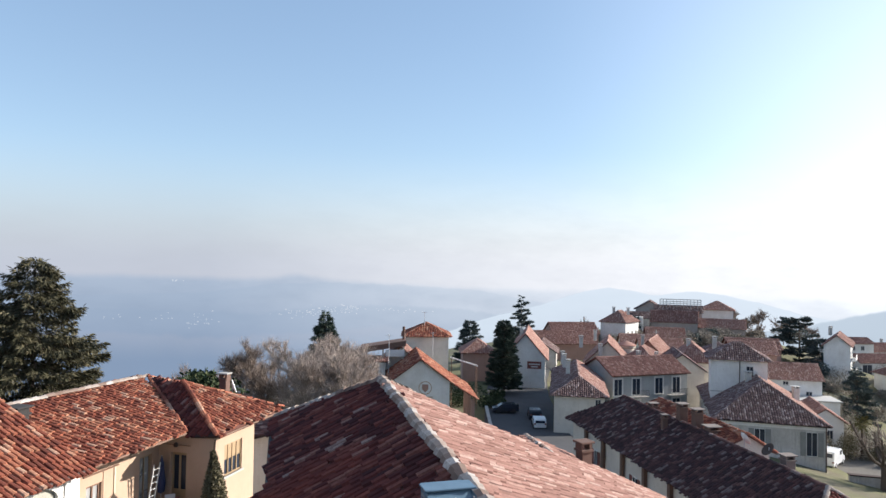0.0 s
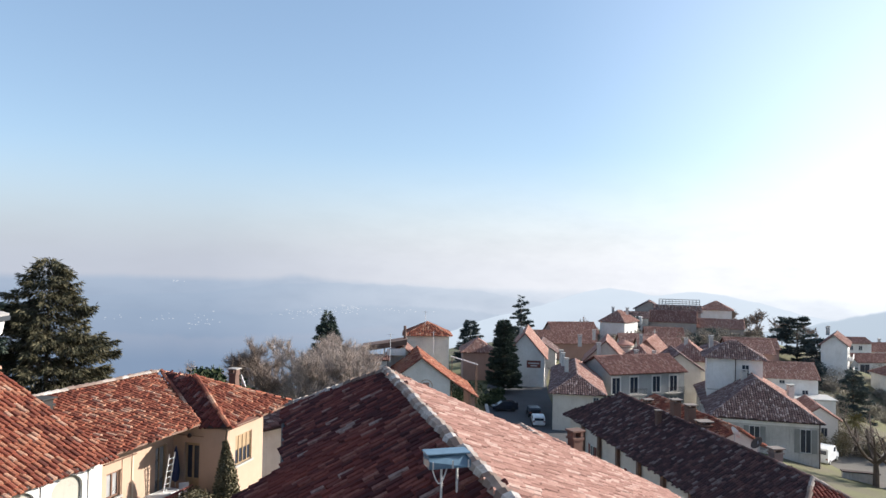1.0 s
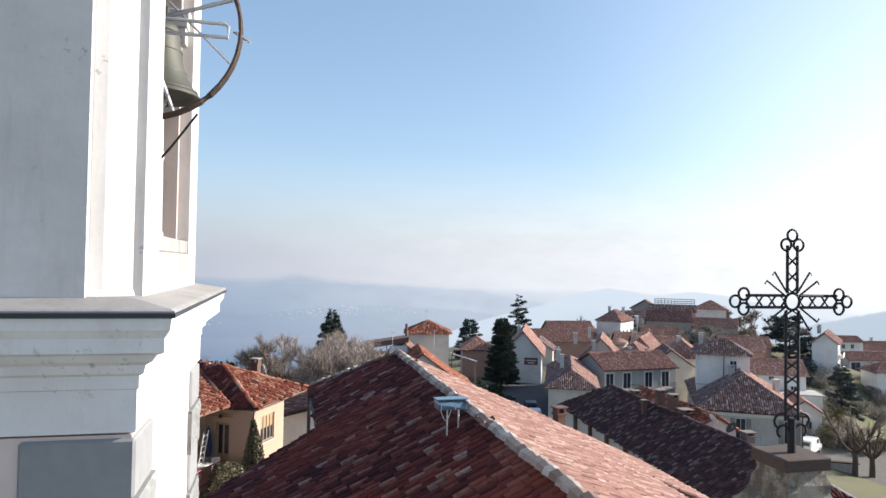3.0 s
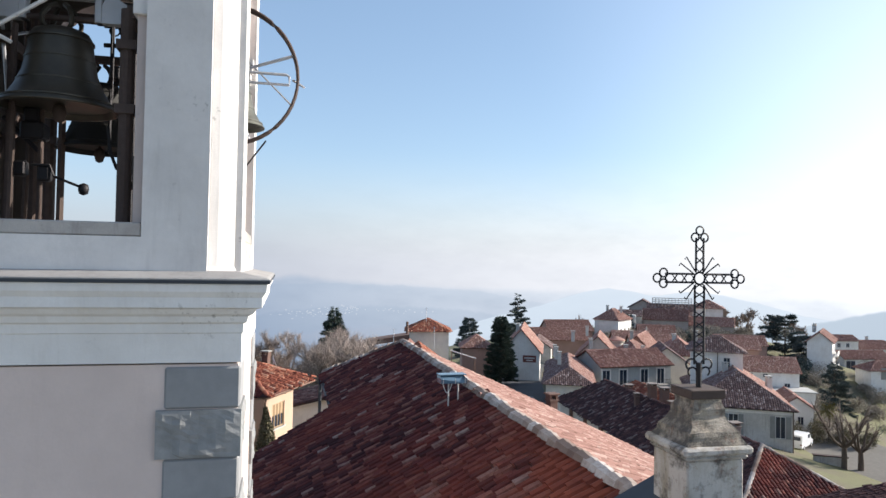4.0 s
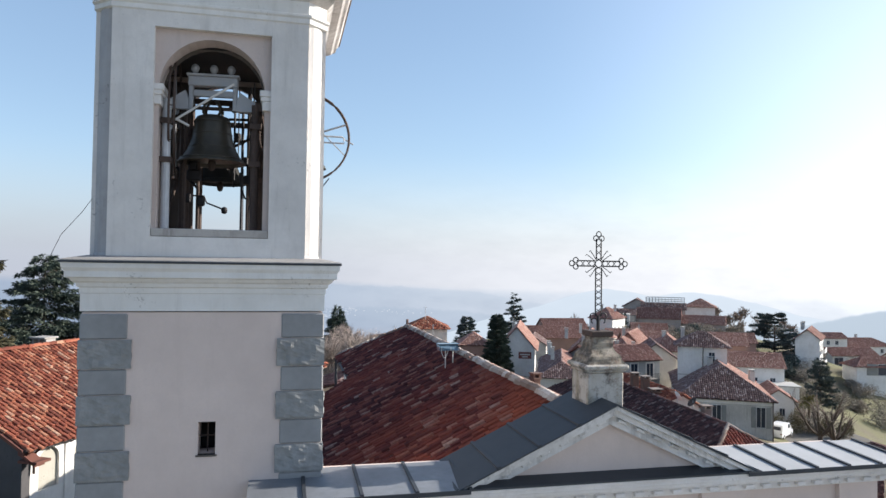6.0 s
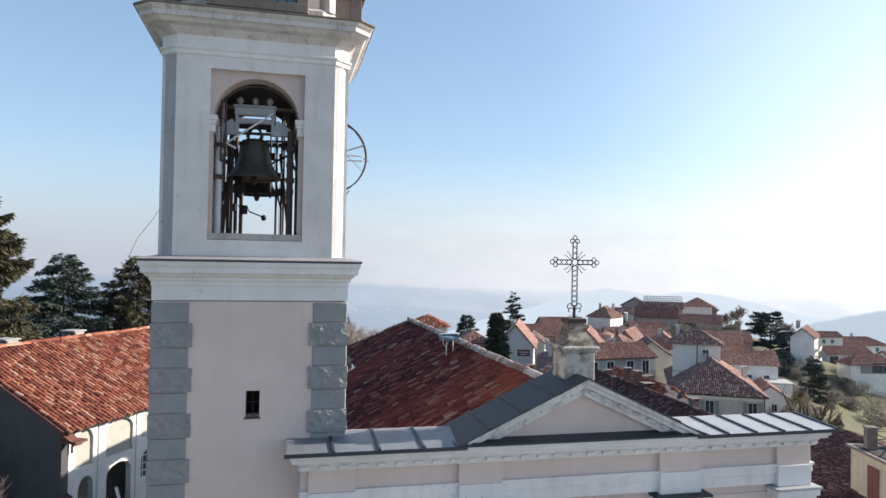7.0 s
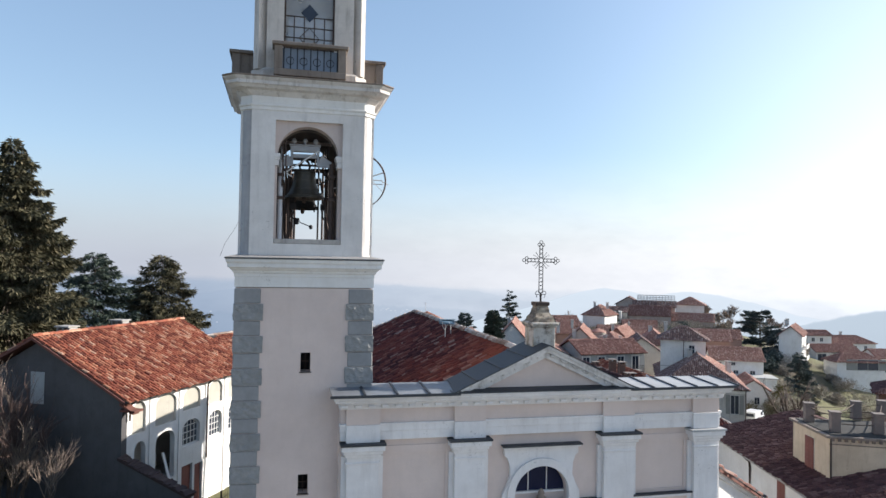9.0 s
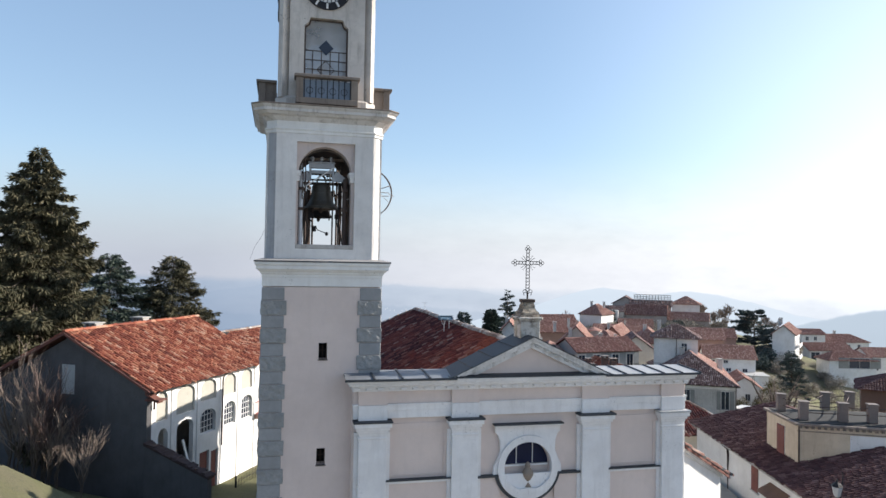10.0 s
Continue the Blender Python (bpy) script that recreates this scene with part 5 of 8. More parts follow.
part("verge_board", prism([(2.25, 16.93, 9.72), (-0.95, 16.93, 7.80), (-0.95, 16.93, 7.95), (2.25, 16.93, 9.87)], (0, 0.05, 0)), M_WOOD, church)
# sacristy
part("sacristy_wall", prism([(8.1, 16.9, 0), (17.2, 16.9, 0), (17.2, 16.9, 6.05), (11.4, 16.9, 8.72), (8.1, 16.9, 8.72)], (0, 7.2, 0)), M_PALE, church)
roof_slope(church, (11.3, 16.85, 8.92), (0, 1, 0), (1, 0, -0.46), [(0, 0), (7.45, 0), (7.45, 6.9), (0, 6.9)], M_TILE_PINK, M_DECK, seed=8)
roof_slope(church, (11.3, 16.85, 8.92), (0, 1, 0), (-1, 0, -0.06), [(0, 0), (7.45, 0), (7.45, 3.2), (0, 3.2)], M_TILE_PINK, M_DECK, seed=9)
ridge_row(church, (11.3, 16.85, 8.95), (11.3, 24.3, 8.95), M_RIDGE, 0.13, 0.36)
part("sacristy_verge", prism([(11.2, 24.30, 8.82), (17.6, 24.30, 5.88), (17.6, 24.30, 6.0), (11.2, 24.30, 8.94)], (0, 0.05, 0)), M_DECK_DARK, church)
# side aisle with a canted, sunlit end wall
part("aisle_wall", prism([(11.45, 2.0, 0), (13.2, 2.0, 0), (16.5, 4.0, 0), (16.5, 14.0, 0), (11.45, 14.0, 0)], (0, 0, 5.3)), M_WHITE, church)
part("aisle_gable", prism([(13.2, 2.0, 5.3), (16.5, 4.0, 5.3), (16.5, 4.0, 5.45), (13.2, 2.0, 7.3)], (-0.2, 0.33, 0)), M_WHITE, church)
part("aisle_gable", prism([(11.45, 2.0, 5.3), (13.2, 2.0, 5.3), (13.2, 2.0, 7.3), (11.45, 2.0, 8.2)], (0, 0.3, 0)), M_WHITE, church)
ka = (8.3 - 5.45) / 5.05
part("aisle_roof", prism([(11.45, 1.7, 8.35), (13.2, 1.7, 8.35 - ka * 1.75), (16.9, 3.85, 8.35 - ka * 5.45), (16.9, 14.2, 8.35 - ka * 5.45), (11.45, 14.2, 8.35)], (0, 0, -0.12)), M_DECK, church)
au = [(u, v * math.hypot(1, ka)) for u, v in ((0, 0), (0.0, 1.75), (2.15, 5.45), (12.5, 5.45), (12.5, 0))]
rngA = np.random.default_rng(4)
tagged(part("tile_cover", tile_mesh((11.45, 1.7, 8.36), (0, 1, 0), tuple(Vector((1, 0, -ka)).normalized()), tile_places(au, 0.235, 0.36, rngA), 0.235, 0.36), M_TILE_PINK, church), kind="stuff")
bm = bmesh.new()
for d, t0, t1 in ((0.10, -0.28, -0.16), (0.18, -0.16, -0.06)):
    nx, ny = 0.518, -0.855
    add_prism(bm, [(13.2 + nx * d, 2.0 + ny * d, 7.28 + t0), (16.55 + nx * d, 4.03 + ny * d, 5.45 + t0), (16.55 + nx * d, 4.03 + ny * d, 5.45 + t1), (13.2 + nx * d, 2.0 + ny * d, 7.28 + t1)], (-nx * d, -ny * d, 0))
part("aisle_cornice", bm, M_WHITE, church)
part("aisle_gutter", tube(bmesh.new(), [(16.95, 3.8, 5.35), (16.95, 14.2, 5.3)], 0.07, 8), M_LEAD, church)
part("aisle_verge", prism([(13.1, 1.68, 7.40), (17.0, 3.95, 5.28), (17.0, 3.95, 5.40), (13.1, 1.68, 7.52)], (-0.05, 0.08, 0)), M_LEAD, church)

chimney(pose(13.2, 23.5, 8.1, 0, 0, 12), 0.42, 0.45, M_BROWN, M_BROWN, "squat brick chimney with a stone cap on a faded tile roof")

# box with a glazed top on the nave roof, on thin posts
bb = thing("roof_box", pose(4.70, 9.45, 11.50, 0, 0, 4), "pale blue box housing on thin posts above a tiled ridge", "roof box")
part("housing", prism([(-0.36, -0.20, 0.50), (0.32, -0.20, 0.50), (0.32, -0.20, 0.62), (0.27, -0.05, 0.69), (-0.33, -0.05, 0.69), (-0.36, -0.20, 0.62)], (0, 0.34, 0)), M_BLUE, bb)
part("lid", boxes((-0.38, 0.34, -0.14, 0.18, 0.692, 0.72), bevel=0.008), M_BLUE, bb)
for x in (-0.30, 0.02, 0.28):
    part("divider", boxes((x - 0.01, x + 0.01, -0.215, -0.202, 0.50, 0.62)), M_ZINC, bb)
for x in (-0.1, 0.16):
    part("post", bar((x, 0.0, -0.15), (x, 0.0, 0.5), 0.018), M_PALE, bb)
part("cable", tube(bmesh.new(), [(-0.30 + 0.035 * i, -0.15, 0.50 - 0.24 * math.sin(math.pi * i / 7)) for i in range(8)], 0.011, 5), M_PALE, bb)

# ---- iron cross ----
cross = thing("iron_cross", pose(5.44, -0.02, 13.53), "black wrought-iron lattice cross with trefoil ends on a pedestal", "cross")
AZ = 1.335
HW = 0.065


def lattice(p, q, side, n):
    p, q, side = Vector(p), Vector(q), Vector(side)
    bm = bmesh.new()
    for s in (-1, 1):
        tube(bm, [p + side * s, q + side * s], 0.014, 5)
    part("bar", bm, M_IRON, cross)
    bm = bmesh.new()
    for i in range(n):
        a, b = p + (q - p) * (i / n), p + (q - p) * ((i + 1) / n)
        mid = (a + b) / 2
        tube(bm, [a, a * 0.5 + mid * 0.5 + side * 0.8, mid + side, b * 0.5 + mid * 0.5 + side * 0.8, b], 0.009, 4)
        tube(bm, [a, a * 0.5 + mid * 0.5 - side * 0.8, mid - side, b * 0.5 + mid * 0.5 - side * 0.8, b], 0.009, 4)
    part("lattice", bm, M_IRON, cross)


def trefoil(c, way):
    c, way = Vector(c), Vector(way)
    side = Vector((way.z, 0, -way.x))
    bm = bmesh.new()
    for d in (way * 0.05, side * 0.065 - way * 0.035, side * -0.065 - way * 0.035):
        tube(bm, [c + d + Vector((0.052 * math.cos(radians(24 * i)), 0, 0.052 * math.sin(radians(24 * i)))) for i in range(16)], 0.011, 5)
    part("trefoil", bm, M_IRON, cross)


lattice((0, 0, 0.28), (0, 0, AZ - 0.08), (HW, 0, 0), 8)
lattice((0, 0, AZ + 0.08), (0, 0, AZ + 0.50), (HW * 0.8, 0, 0), 3)
lattice((-0.08, 0, AZ), (-0.47, 0, AZ), (0, 0, HW * 0.8), 3)
lattice((0.08, 0, AZ), (0.47, 0, AZ), (0, 0, HW * 0.8), 3)
trefoil((0, 0, AZ + 0.54), (0, 0, 1))
trefoil((-0.53, 0, AZ), (-1, 0, 0))
trefoil((0.53, 0, AZ), (1, 0, 0))
part("hub_ring", tube(bmesh.new(), [(0.075 * math.cos(radians(22.5 * i)), 0, AZ + 0.075 * math.sin(radians(22.5 * i))) for i in range(17)], 0.013, 5), M_IRON, cross)
part("foot", tube(bmesh.new(), [(0, 0, -0.02), (0, 0, 0.30)], 0.035, 8), M_IRON, cross)
for sx in (-1, 1):
    for sz in (-1, 1):
        bm = bmesh.new()
        for da in (-10, 10):
            a = radians(45 + da)
            d = Vector((sx * math.cos(a), 0, sz * math.sin(a)))
            e = Vector((0, 0, AZ)) + d * 0.32
            tube(bm, [Vector((0, 0, AZ)) + d * 0.09, e, e + Vector((sx * 0.02, 0, -sz * 0.03))], 0.009, 4)
        part("ray", bm, M_IRON, cross)
    bm = bmesh.new()
    for z0, rr in ((0.36, 0.075), (0.27, 0.06)):
        tube(bm, [(sx * (0.03 + rr * (1 - math.cos(radians(q)))), 0, z0 + rr * 0.9 * math.sin(radians(q)) - 0.08) for q in range(0, 241, 30)], 0.012, 5)
    part("scroll", bm, M_IRON, cross)

# ---- arcaded house and yellow house, in a frame turned by 28 degrees: x across, y along ----
SKEW = pose(0, 0, 0, 0, 0, -28)
lh = thing("arcaded_house", SKEW, "white arcaded house with red tiles and a grey gable", "house")
# this gable is far darker than the house's other walls
part("gable_wall", prism([(-28.1, 10.4, -1), (-17.4, 10.4, -1), (-17.4, 10.4, 7.25), (-22.75, 10.4, 10.20), (-28.1, 10.4, 7.25)], (0, 0.4, 0)), M_GABLE, lh, "dark grey gable wall")
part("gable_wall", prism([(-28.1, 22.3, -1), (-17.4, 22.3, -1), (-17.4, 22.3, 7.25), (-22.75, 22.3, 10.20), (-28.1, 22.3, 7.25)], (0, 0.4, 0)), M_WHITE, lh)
part("rear_wall", boxes((-28.1, -27.7, 10.8, 22.3, -1, 7.25)), M_WHITE, lh)
upper = [(11.2, 12.25, 5.46), (13.05, 14.88, 5.47), (15.5, 17.2, 5.82), (18.06, 19.58, 5.72), (20.24, 21.72, 5.76)]
lower = [(11.4, 12.3, 2.4, 4.48), (13.12, 14.78, 2.3, 4.55), (15.5, 17.2, 3.72, 4.72), (18.13, 19.6, 3.66, 4.74), (20.3, 21.8, 3.62, 4.78)]
doors = [(15.5, 16.55, -0.5, 2.6), (16.75, 17.55, -0.5, 2.42)]
holes = [arch(a, b, z0, 6.62, 14, 0.52) for a, b, z0 in upper] + [arch(a, b, z0, z1, 14, 0.52) for a, b, z0, z1 in lower] + [rect(a, b, z0, z1) for a, b, z0, z1 in doors]
part("arcade_wall", plate(rect(10.8, 22.3, -1, 7.25), holes, -0.30, Matrix.Translation((-17.4, 0, 0)) @ UY), M_WHITE, lh)
part("niche_back", boxes((-17.9, -17.53, 10.85, 22.25, 5.3, 7.2)), M_ALCOVE, lh)
part("inner_wall", boxes((-19.8, -19.6, 10.8, 22.3, -1, 5.2)), M_CREAM, lh)
part("inner_floor", boxes((-19.6, -17.71, 10.8, 22.3, 2.15, 2.3)), M_CONCRETE, lh)
part("inner_ceiling", boxes((-19.6, -17.71, 10.8, 22.3, 5.15, 5.28)), M_CREAM, lh)
for a, b, z0, z1 in lower[2:]:
    w = part("arched_window", plate(arch(a + 0.02, b - 0.02, z0, z1, 14, 0.50), [arch(a + 0.09, b - 0.09, z0 + 0.07, z1, 14, 0.44)], 0.07, Matrix.Translation((-17.62, 0, 0)) @ UY), M_FRAME, lh)
    part("pane", plate(arch(a + 0.05, b - 0.05, z0 + 0.03, z1, 14, 0.47), [], 0.012, Matrix.Translation((-17.6, 0, 0)) @ UY), M_GLASS, w)
    bm = bmesh.new()
    for i in range(1, 5):
        u = a + (b - a) * i / 5
        box(bm, -17.61, -17.57, u - 0.022, u + 0.022, z0, z1 + 0.48 * math.sqrt(max(0, 1 - ((i / 5 - 0.5) / 0.5) ** 2)))
    for i in range(1, 4):
        box(bm, -17.612, -17.572, a + 0.03, b - 0.03, z0 + 0.38 * i - 0.022, z0 + 0.38 * i + 0.022)
    part("glazing_bar", bm, M_FRAME, w)
for a, b, z0, z1 in doors:
    part("door", boxes((-17.62, -17.56, a, b, z0, z1), (-17.56, -17.54, a + 0.1, b - 0.1, z0 + 0.2, 1.0), (-17.56, -17.54, a + 0.1, b - 0.1, 1.15, z1 - 0.15)), M_SHUTTER, lh, "red-brown wooden door")
for s in (12.65, 15.2, 19.88, 22.1):
    part("pier", boxes((-17.398, -17.35, s - 0.13, s + 0.13, -1, 7.2), bevel=0.008), M_WHITE, lh)
for s in (10.85, 17.75):
    part("downpipe", tube(bmesh.new(), [(-16.95, s, 7.35), (-17.2, s, 7.15), (-17.27, s, 6.9), (-17.27, s, 2.6 if s > 15 else 6.3)], 0.05, 8), M_RUST, lh)
ZL = 10.50
kl = 3.0 / 5.8
ll = 5.85 * math.hypot(1, kl)
for sx in (-1, 1):
    roof_slope(lh, (-22.75, 10.0, ZL), (0, 1, 0), (sx, 0, -kl), [(0, 0), (12.75, 0), (12.75, ll), (0, ll)], M_TILE, M_DECK, seed=20 + sx, pitch=0.24, step=0.38)
ridge_row(lh, (-22.75, 10.0, ZL + 0.06), (-22.75, 22.75, ZL + 0.06), M_TILE, 0.15, 0.45)
part("gutter", tube(bmesh.new(), [(-16.85, 10.0, 7.42), (-16.85, 22.7, 7.46)], 0.08, 8), M_RUST, lh)
for sx in (-1, 1):
    part("verge_tiles", prism([(-22.75, 9.93, ZL - 0.02), (-22.75 + sx * 5.85, 9.93, ZL - 0.02 - 5.85 * kl), (-22.75 + sx * 5.85, 9.93, ZL - 0.16 - 5.85 * kl), (-22.75, 9.93, ZL - 0.16)], (0, 0.1, 0)), M_DECK, lh)
part("bracket", prism([(-17.4, 10.2, 7.2), (-16.6, 10.2, 6.78), (-16.6, 10.2, 6.90), (-17.4, 10.2, 7.35)], (0, 0.5, 0)), M_DECK, lh)
part("eave_tiles", boxes((-17.4, -16.5, 10.2, 10.9, 6.88, 6.98)), M_DECK, lh)
part("gable_vent", boxes((-23.2, -22.3, 10.385, 10.398, 6.9, 8.6)), M_GREYWALL, lh, "pale blocked window in the gable")
for s, dz in ((13.2, 0.0), (17.5, 0.05)):
    c = thing("flat_chimney", SKEW @ pose(-23.6, s, 10.1 + dz), "low flat-topped chimney on the tiled ridge", "chimney", "ridge chimneys")
    part("slab", boxes((-0.5, 0.5, -0.45, 0.45, 0.62, 0.70), bevel=0.01), M_CONCRETE, c)
    for dx in (-0.38, 0.0, 0.38):
        part("leg", boxes((dx - 0.07, dx + 0.07, -0.3, 0.3, -0.3, 0.62)), M_CONCRETE, c)
gwl = thing("garden_wall", SKEW, "dark garden wall with a mossy sloping top", "wall", "garden walls")
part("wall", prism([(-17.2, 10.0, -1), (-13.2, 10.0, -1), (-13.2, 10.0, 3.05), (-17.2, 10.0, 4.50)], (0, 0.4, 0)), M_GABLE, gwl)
part("coping", prism([(-17.2, 9.9, 4.50), (-13.1, 9.9, 3.01), (-13.1, 9.9, 3.11), (-17.2, 9.9, 4.60)], (0, 0.6, 0)), M_DECK_DARK, gwl)
rng = np.random.default_rng(33)
for i in range(26):      # broken, mossy cover tiles
    f = (i + 0.5) / 26
    bm = box(bmesh.new(), -0.10, 0.10, -0.36, 0.36, -0.02, 0.05, 0.015)
    bm.transform(Matrix.Translation((-17.2 + 4.1 * f, 10.2, 4.63 - 1.49 * f)) @ Euler((float(rng.normal(0, 0.12)), 0.35 + float(rng.normal(0, 0.15)), float(rng.normal(0, 0.2)))).to_matrix().to_4x4())
    part("cover_tile", bm, M_DECK_DARK, gwl)
gate = thing("iron_gate", SKEW @ pose(-16.0, 17.6, -0.75), "low black iron garden gate before a white wall", "gate")
for i in range(18):
    part("picket", bar((0, 0.2 * i, 0), (0, 0.2 * i, 1.25 + 0.1 * math.sin(math.pi * i / 17)), 0.014, 5), M_IRON, gate)
for z in (0.15, 1.05):
    part("rail", bar((0, 0, z), (0, 3.4, z), 0.018, 5), M_IRON, gate)
for y in (-0.1, 3.5):
    part("gate_post", boxes((-0.05, 0.05, y - 0.05, y + 0.05, -0.3, 1.5), bevel=0.01), M_IRON, gate)
plank = thing("leaning_plank", SKEW @ pose(-16.9, 14.2, 0.6), "long pale wooden board leaning in an arch", "plank")
part("board", prism([(0.15, -0.1, 0.0), (0.15, 0.1, 0.0), (-0.75, -0.05, 3.2), (-0.75, -0.25, 3.2)], (0.04, 0, 0.01)), M_PALE, plank)

# yellow house with a projecting wing
yh = thing("yellow_house", SKEW, "warm yellow house with a red tiled roof and a small wing", "house")
yhole = [rect(24.35, 25.2, 5.0, 6.1), rect(27.45, 28.3, 4.2, 6.45)]
part("front_wall", plate(rect(22.75, 28.74, -4, 7.35), yhole, -0.3, Matrix.Translation((-18.6, 0, 0)) @ UY), M_YELLOW, yh)
part("house_body", boxes((-28.0, -19.1, 22.75, 33.5, -4, 7.3)), M_YELLOW, yh)
part("wing_front", plate(rect(-18.9, -15.75, -4, 7.2), [rect(-17.98, -17.15, 3.8, 6.45)], 0.3, Matrix.Translation((0, 28.75, 0)) @ UX), M_YELLOW, yh)
part("wing_body", boxes((-19.1, -16.06, 29.3, 32.2, -4, 7.2)), M_YELLOW, yh)
part("wing_side", plate(rect(29.06, 32.2, -4, 7.2), [rect(29.6, 31.1, 5.25, 6.7)], -0.3, Matrix.Translation((-15.75, 0, 0)) @ UY), M_YELLOW, yh)
wing_win = part("window_band", plate(rect(29.6, 31.1, 5.25, 6.7), [rect(29.66 + 0.36 * i, 29.96 + 0.36 * i, 5.32, 6.64) for i in range(4)], 0.08, Matrix.Translation((-15.88, 0, 0)) @ UY), M_WINDOWOCHRE, yh, "four ochre-framed casements")
for i in range(4):
    u = 29.65 + 0.36 * i
    part("pane", boxes((-15.86, -15.85, u, u + 0.31, 5.30, 5.98)), M_GLASS, wing_win)
    part("blind", boxes((-15.862, -15.83, u, u + 0.31, 5.98, 6.66)), M_WINDOWOCHRE, wing_win, "lowered beige blind")
part("sill", boxes((-15.86, -15.68, 29.5, 31.2, 5.17, 5.25)), M_TERRAZZO, wing_win)
low_win = part("window", plate(rect(24.38, 25.17, 5.0, 6.08), [rect(24.45, 24.74, 5.08, 6.0), rect(24.81, 25.10, 5.08, 6.0)], 0.07, Matrix.Translation((-18.76, 0, 0)) @ UY), M_WOOD, yh, "brown timber casement")
for u in (24.45, 24.81):
    part("pane", boxes((-18.745, -18.735, u, u + 0.29, 5.08, 6.0)), M_GLASS_CLEAR, low_win)
    part("curtain", boxes((-18.80, -18.79, u, u + 0.29, 5.05, 5.95)), M_PLASTIC, low_win, "white net curtain")
part("sill", boxes((-18.7, -18.5, 24.3, 25.25, 4.93, 5.0)), M_TERRAZZO, low_win)
tall = part("french_window", plate(rect(27.45, 28.3, 4.2, 6.45), [rect(27.53, 27.85, 4.3, 6.35), rect(27.91, 28.22, 4.3, 6.35)], 0.07, Matrix.Translation((-18.78, 0, 0)) @ UY), M_WINDOWOCHRE, yh)
for u in (27.53, 27.91):
    part("pane", boxes((-18.765, -18.755, u, u + 0.32, 4.3, 6.35)), M_GLASS_CLEAR, tall)
    part("curtain", boxes((-18.83, -18.82, u, u + 0.32, 4.3, 6.35)), M_CREAM, tall, "cream curtain")
wd = part("wing_door", plate(rect(-17.97, -17.16, 3.8, 6.44), [rect(-17.88, -17.62, 4.75, 6.3), rect(-17.52, -17.25, 4.75, 6.3)], 0.07, Matrix.Translation((0, 28.88, 0)) @ UX), M_WINDOWOCHRE, yh, "ochre glazed double door")
for x in (-17.88, -17.52):
    part("pane", boxes((x, x + 0.27, 28.91, 28.92, 4.75, 6.3)), M_GLASS, wd)
    part("door_panel", boxes((x + 0.02, x + 0.25, 28.865, 28.878, 4.0, 4.6)), M_WINDOWOCHRE, wd)
part("shutter_panel", boxes((-18.598, -18.57, 25.25, 25.82, 4.3, 6.5)), M_YELLOW, yh)
part("panel_post", boxes((-18.598, -18.53, 25.83, 25.92, 3.9, 6.5)), M_OCHRE, yh)
part("roller_hood", boxes((-18.598, -18.52, 24.15, 26.1, 6.52, 6.57)), M_WOOD, yh)
part("awning_bar", bar((-18.45, 28.6, 6.83), (-16.85, 28.6, 6.83), 0.02), M_WOOD, yh)
bm = lathe([(0.02, -0.1), (0.09, -0.07), (0.11, 0.0), (0.06, 0.1), (0.02, 0.13)], 10)
bm.transform(Matrix.Translation((-17.6, 28.58, 6.82)))
part("wall_lamp", bm, M_RUST, yh)
ky = 0.26
ly = 5.75 * math.hypot(1, ky)
ZY = 9.0
roof_slope(yh, (-22.75, 22.8, ZY), (0, 1, 0), (1, 0, -ky), [(0, 0), (9.9, 0), (5.6, ly), (0, ly)], M_TILE, M_DECK, seed=31, pitch=0.24, step=0.38)
roof_slope(yh, (-22.75, 22.8, ZY), (0, 1, 0), (-1, 0, -ky), [(0, 0), (9.9, 0), (9.9, ly), (0, ly)], M_TILE, M_DECK, seed=32, pitch=0.24, step=0.38)
# wing roof: a slope to the yard and a hipped slope to the side
P0, P1, P2 = Vector((-22.3, 32.6, ZY)), Vector((-19.5, 31.7, 9.0)), Vector((-15.35, 28.35, 7.45))
P3, P4 = Vector((-16.95, 28.4, 7.50)), Vector((-15.2, 33.8, 7.55))


def facet(pts, seed, tile=M_TILE, deck=M_DECK):
    p0, p1 = Vector(pts[0]), Vector(pts[1])
    nrm = (p1 - p0).cross(Vector(pts[2]) - p0).normalized()
    nrm = nrm if nrm.z > 0 else -nrm
    down = (Vector((0, 0, -1)) + nrm * nrm.z).normalized()
    along = down.cross(nrm).normalized()
    poly = [((Vector(p) - p0).dot(along), (Vector(p) - p0).dot(down)) for p in pts]
    roof_slope(yh, p0, along, down, poly, tile, deck, seed=seed, pitch=0.24, step=0.38)


# darker tiles stand in for the shade on this facet
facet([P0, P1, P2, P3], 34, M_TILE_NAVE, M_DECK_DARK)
facet([P1, P4, P2], 35)
facet([P1, P0, Vector((-20.5, 34.2, 8.2)), P4], 36)
ridge_row(yh, P2 + Vector((0, 0, 0.08)), P1 + Vector((0, 0, 0.1)), M_TILE, 0.13)
ridge_row(yh, P3 + Vector((0, 0, 0.06)), P0 + Vector((0, 0, 0.08)), M_TILE, 0.10)
ridge_row(yh, P1 + Vector((0, 0, 0.08)), P4 + Vector((0, 0, 0.08)), M_TILE, 0.12)
ridge_row(yh, (-22.75, 22.8, ZY + 0.08), (-22.4, 32.6, ZY + 0.08), M_RIDGE, 0.14)
part("gutter", tube(bmesh.new(), [(-16.95, 22.9, 7.47), (-16.9, 28.3, 7.45)], 0.06, 8), M_WOOD, yh)
part("wing_gutter", tube(bmesh.new(), [(-15.25, 28.4, 7.38), (-15.1, 33.8, 7.48)], 0.05, 8), M_WOOD, yh)
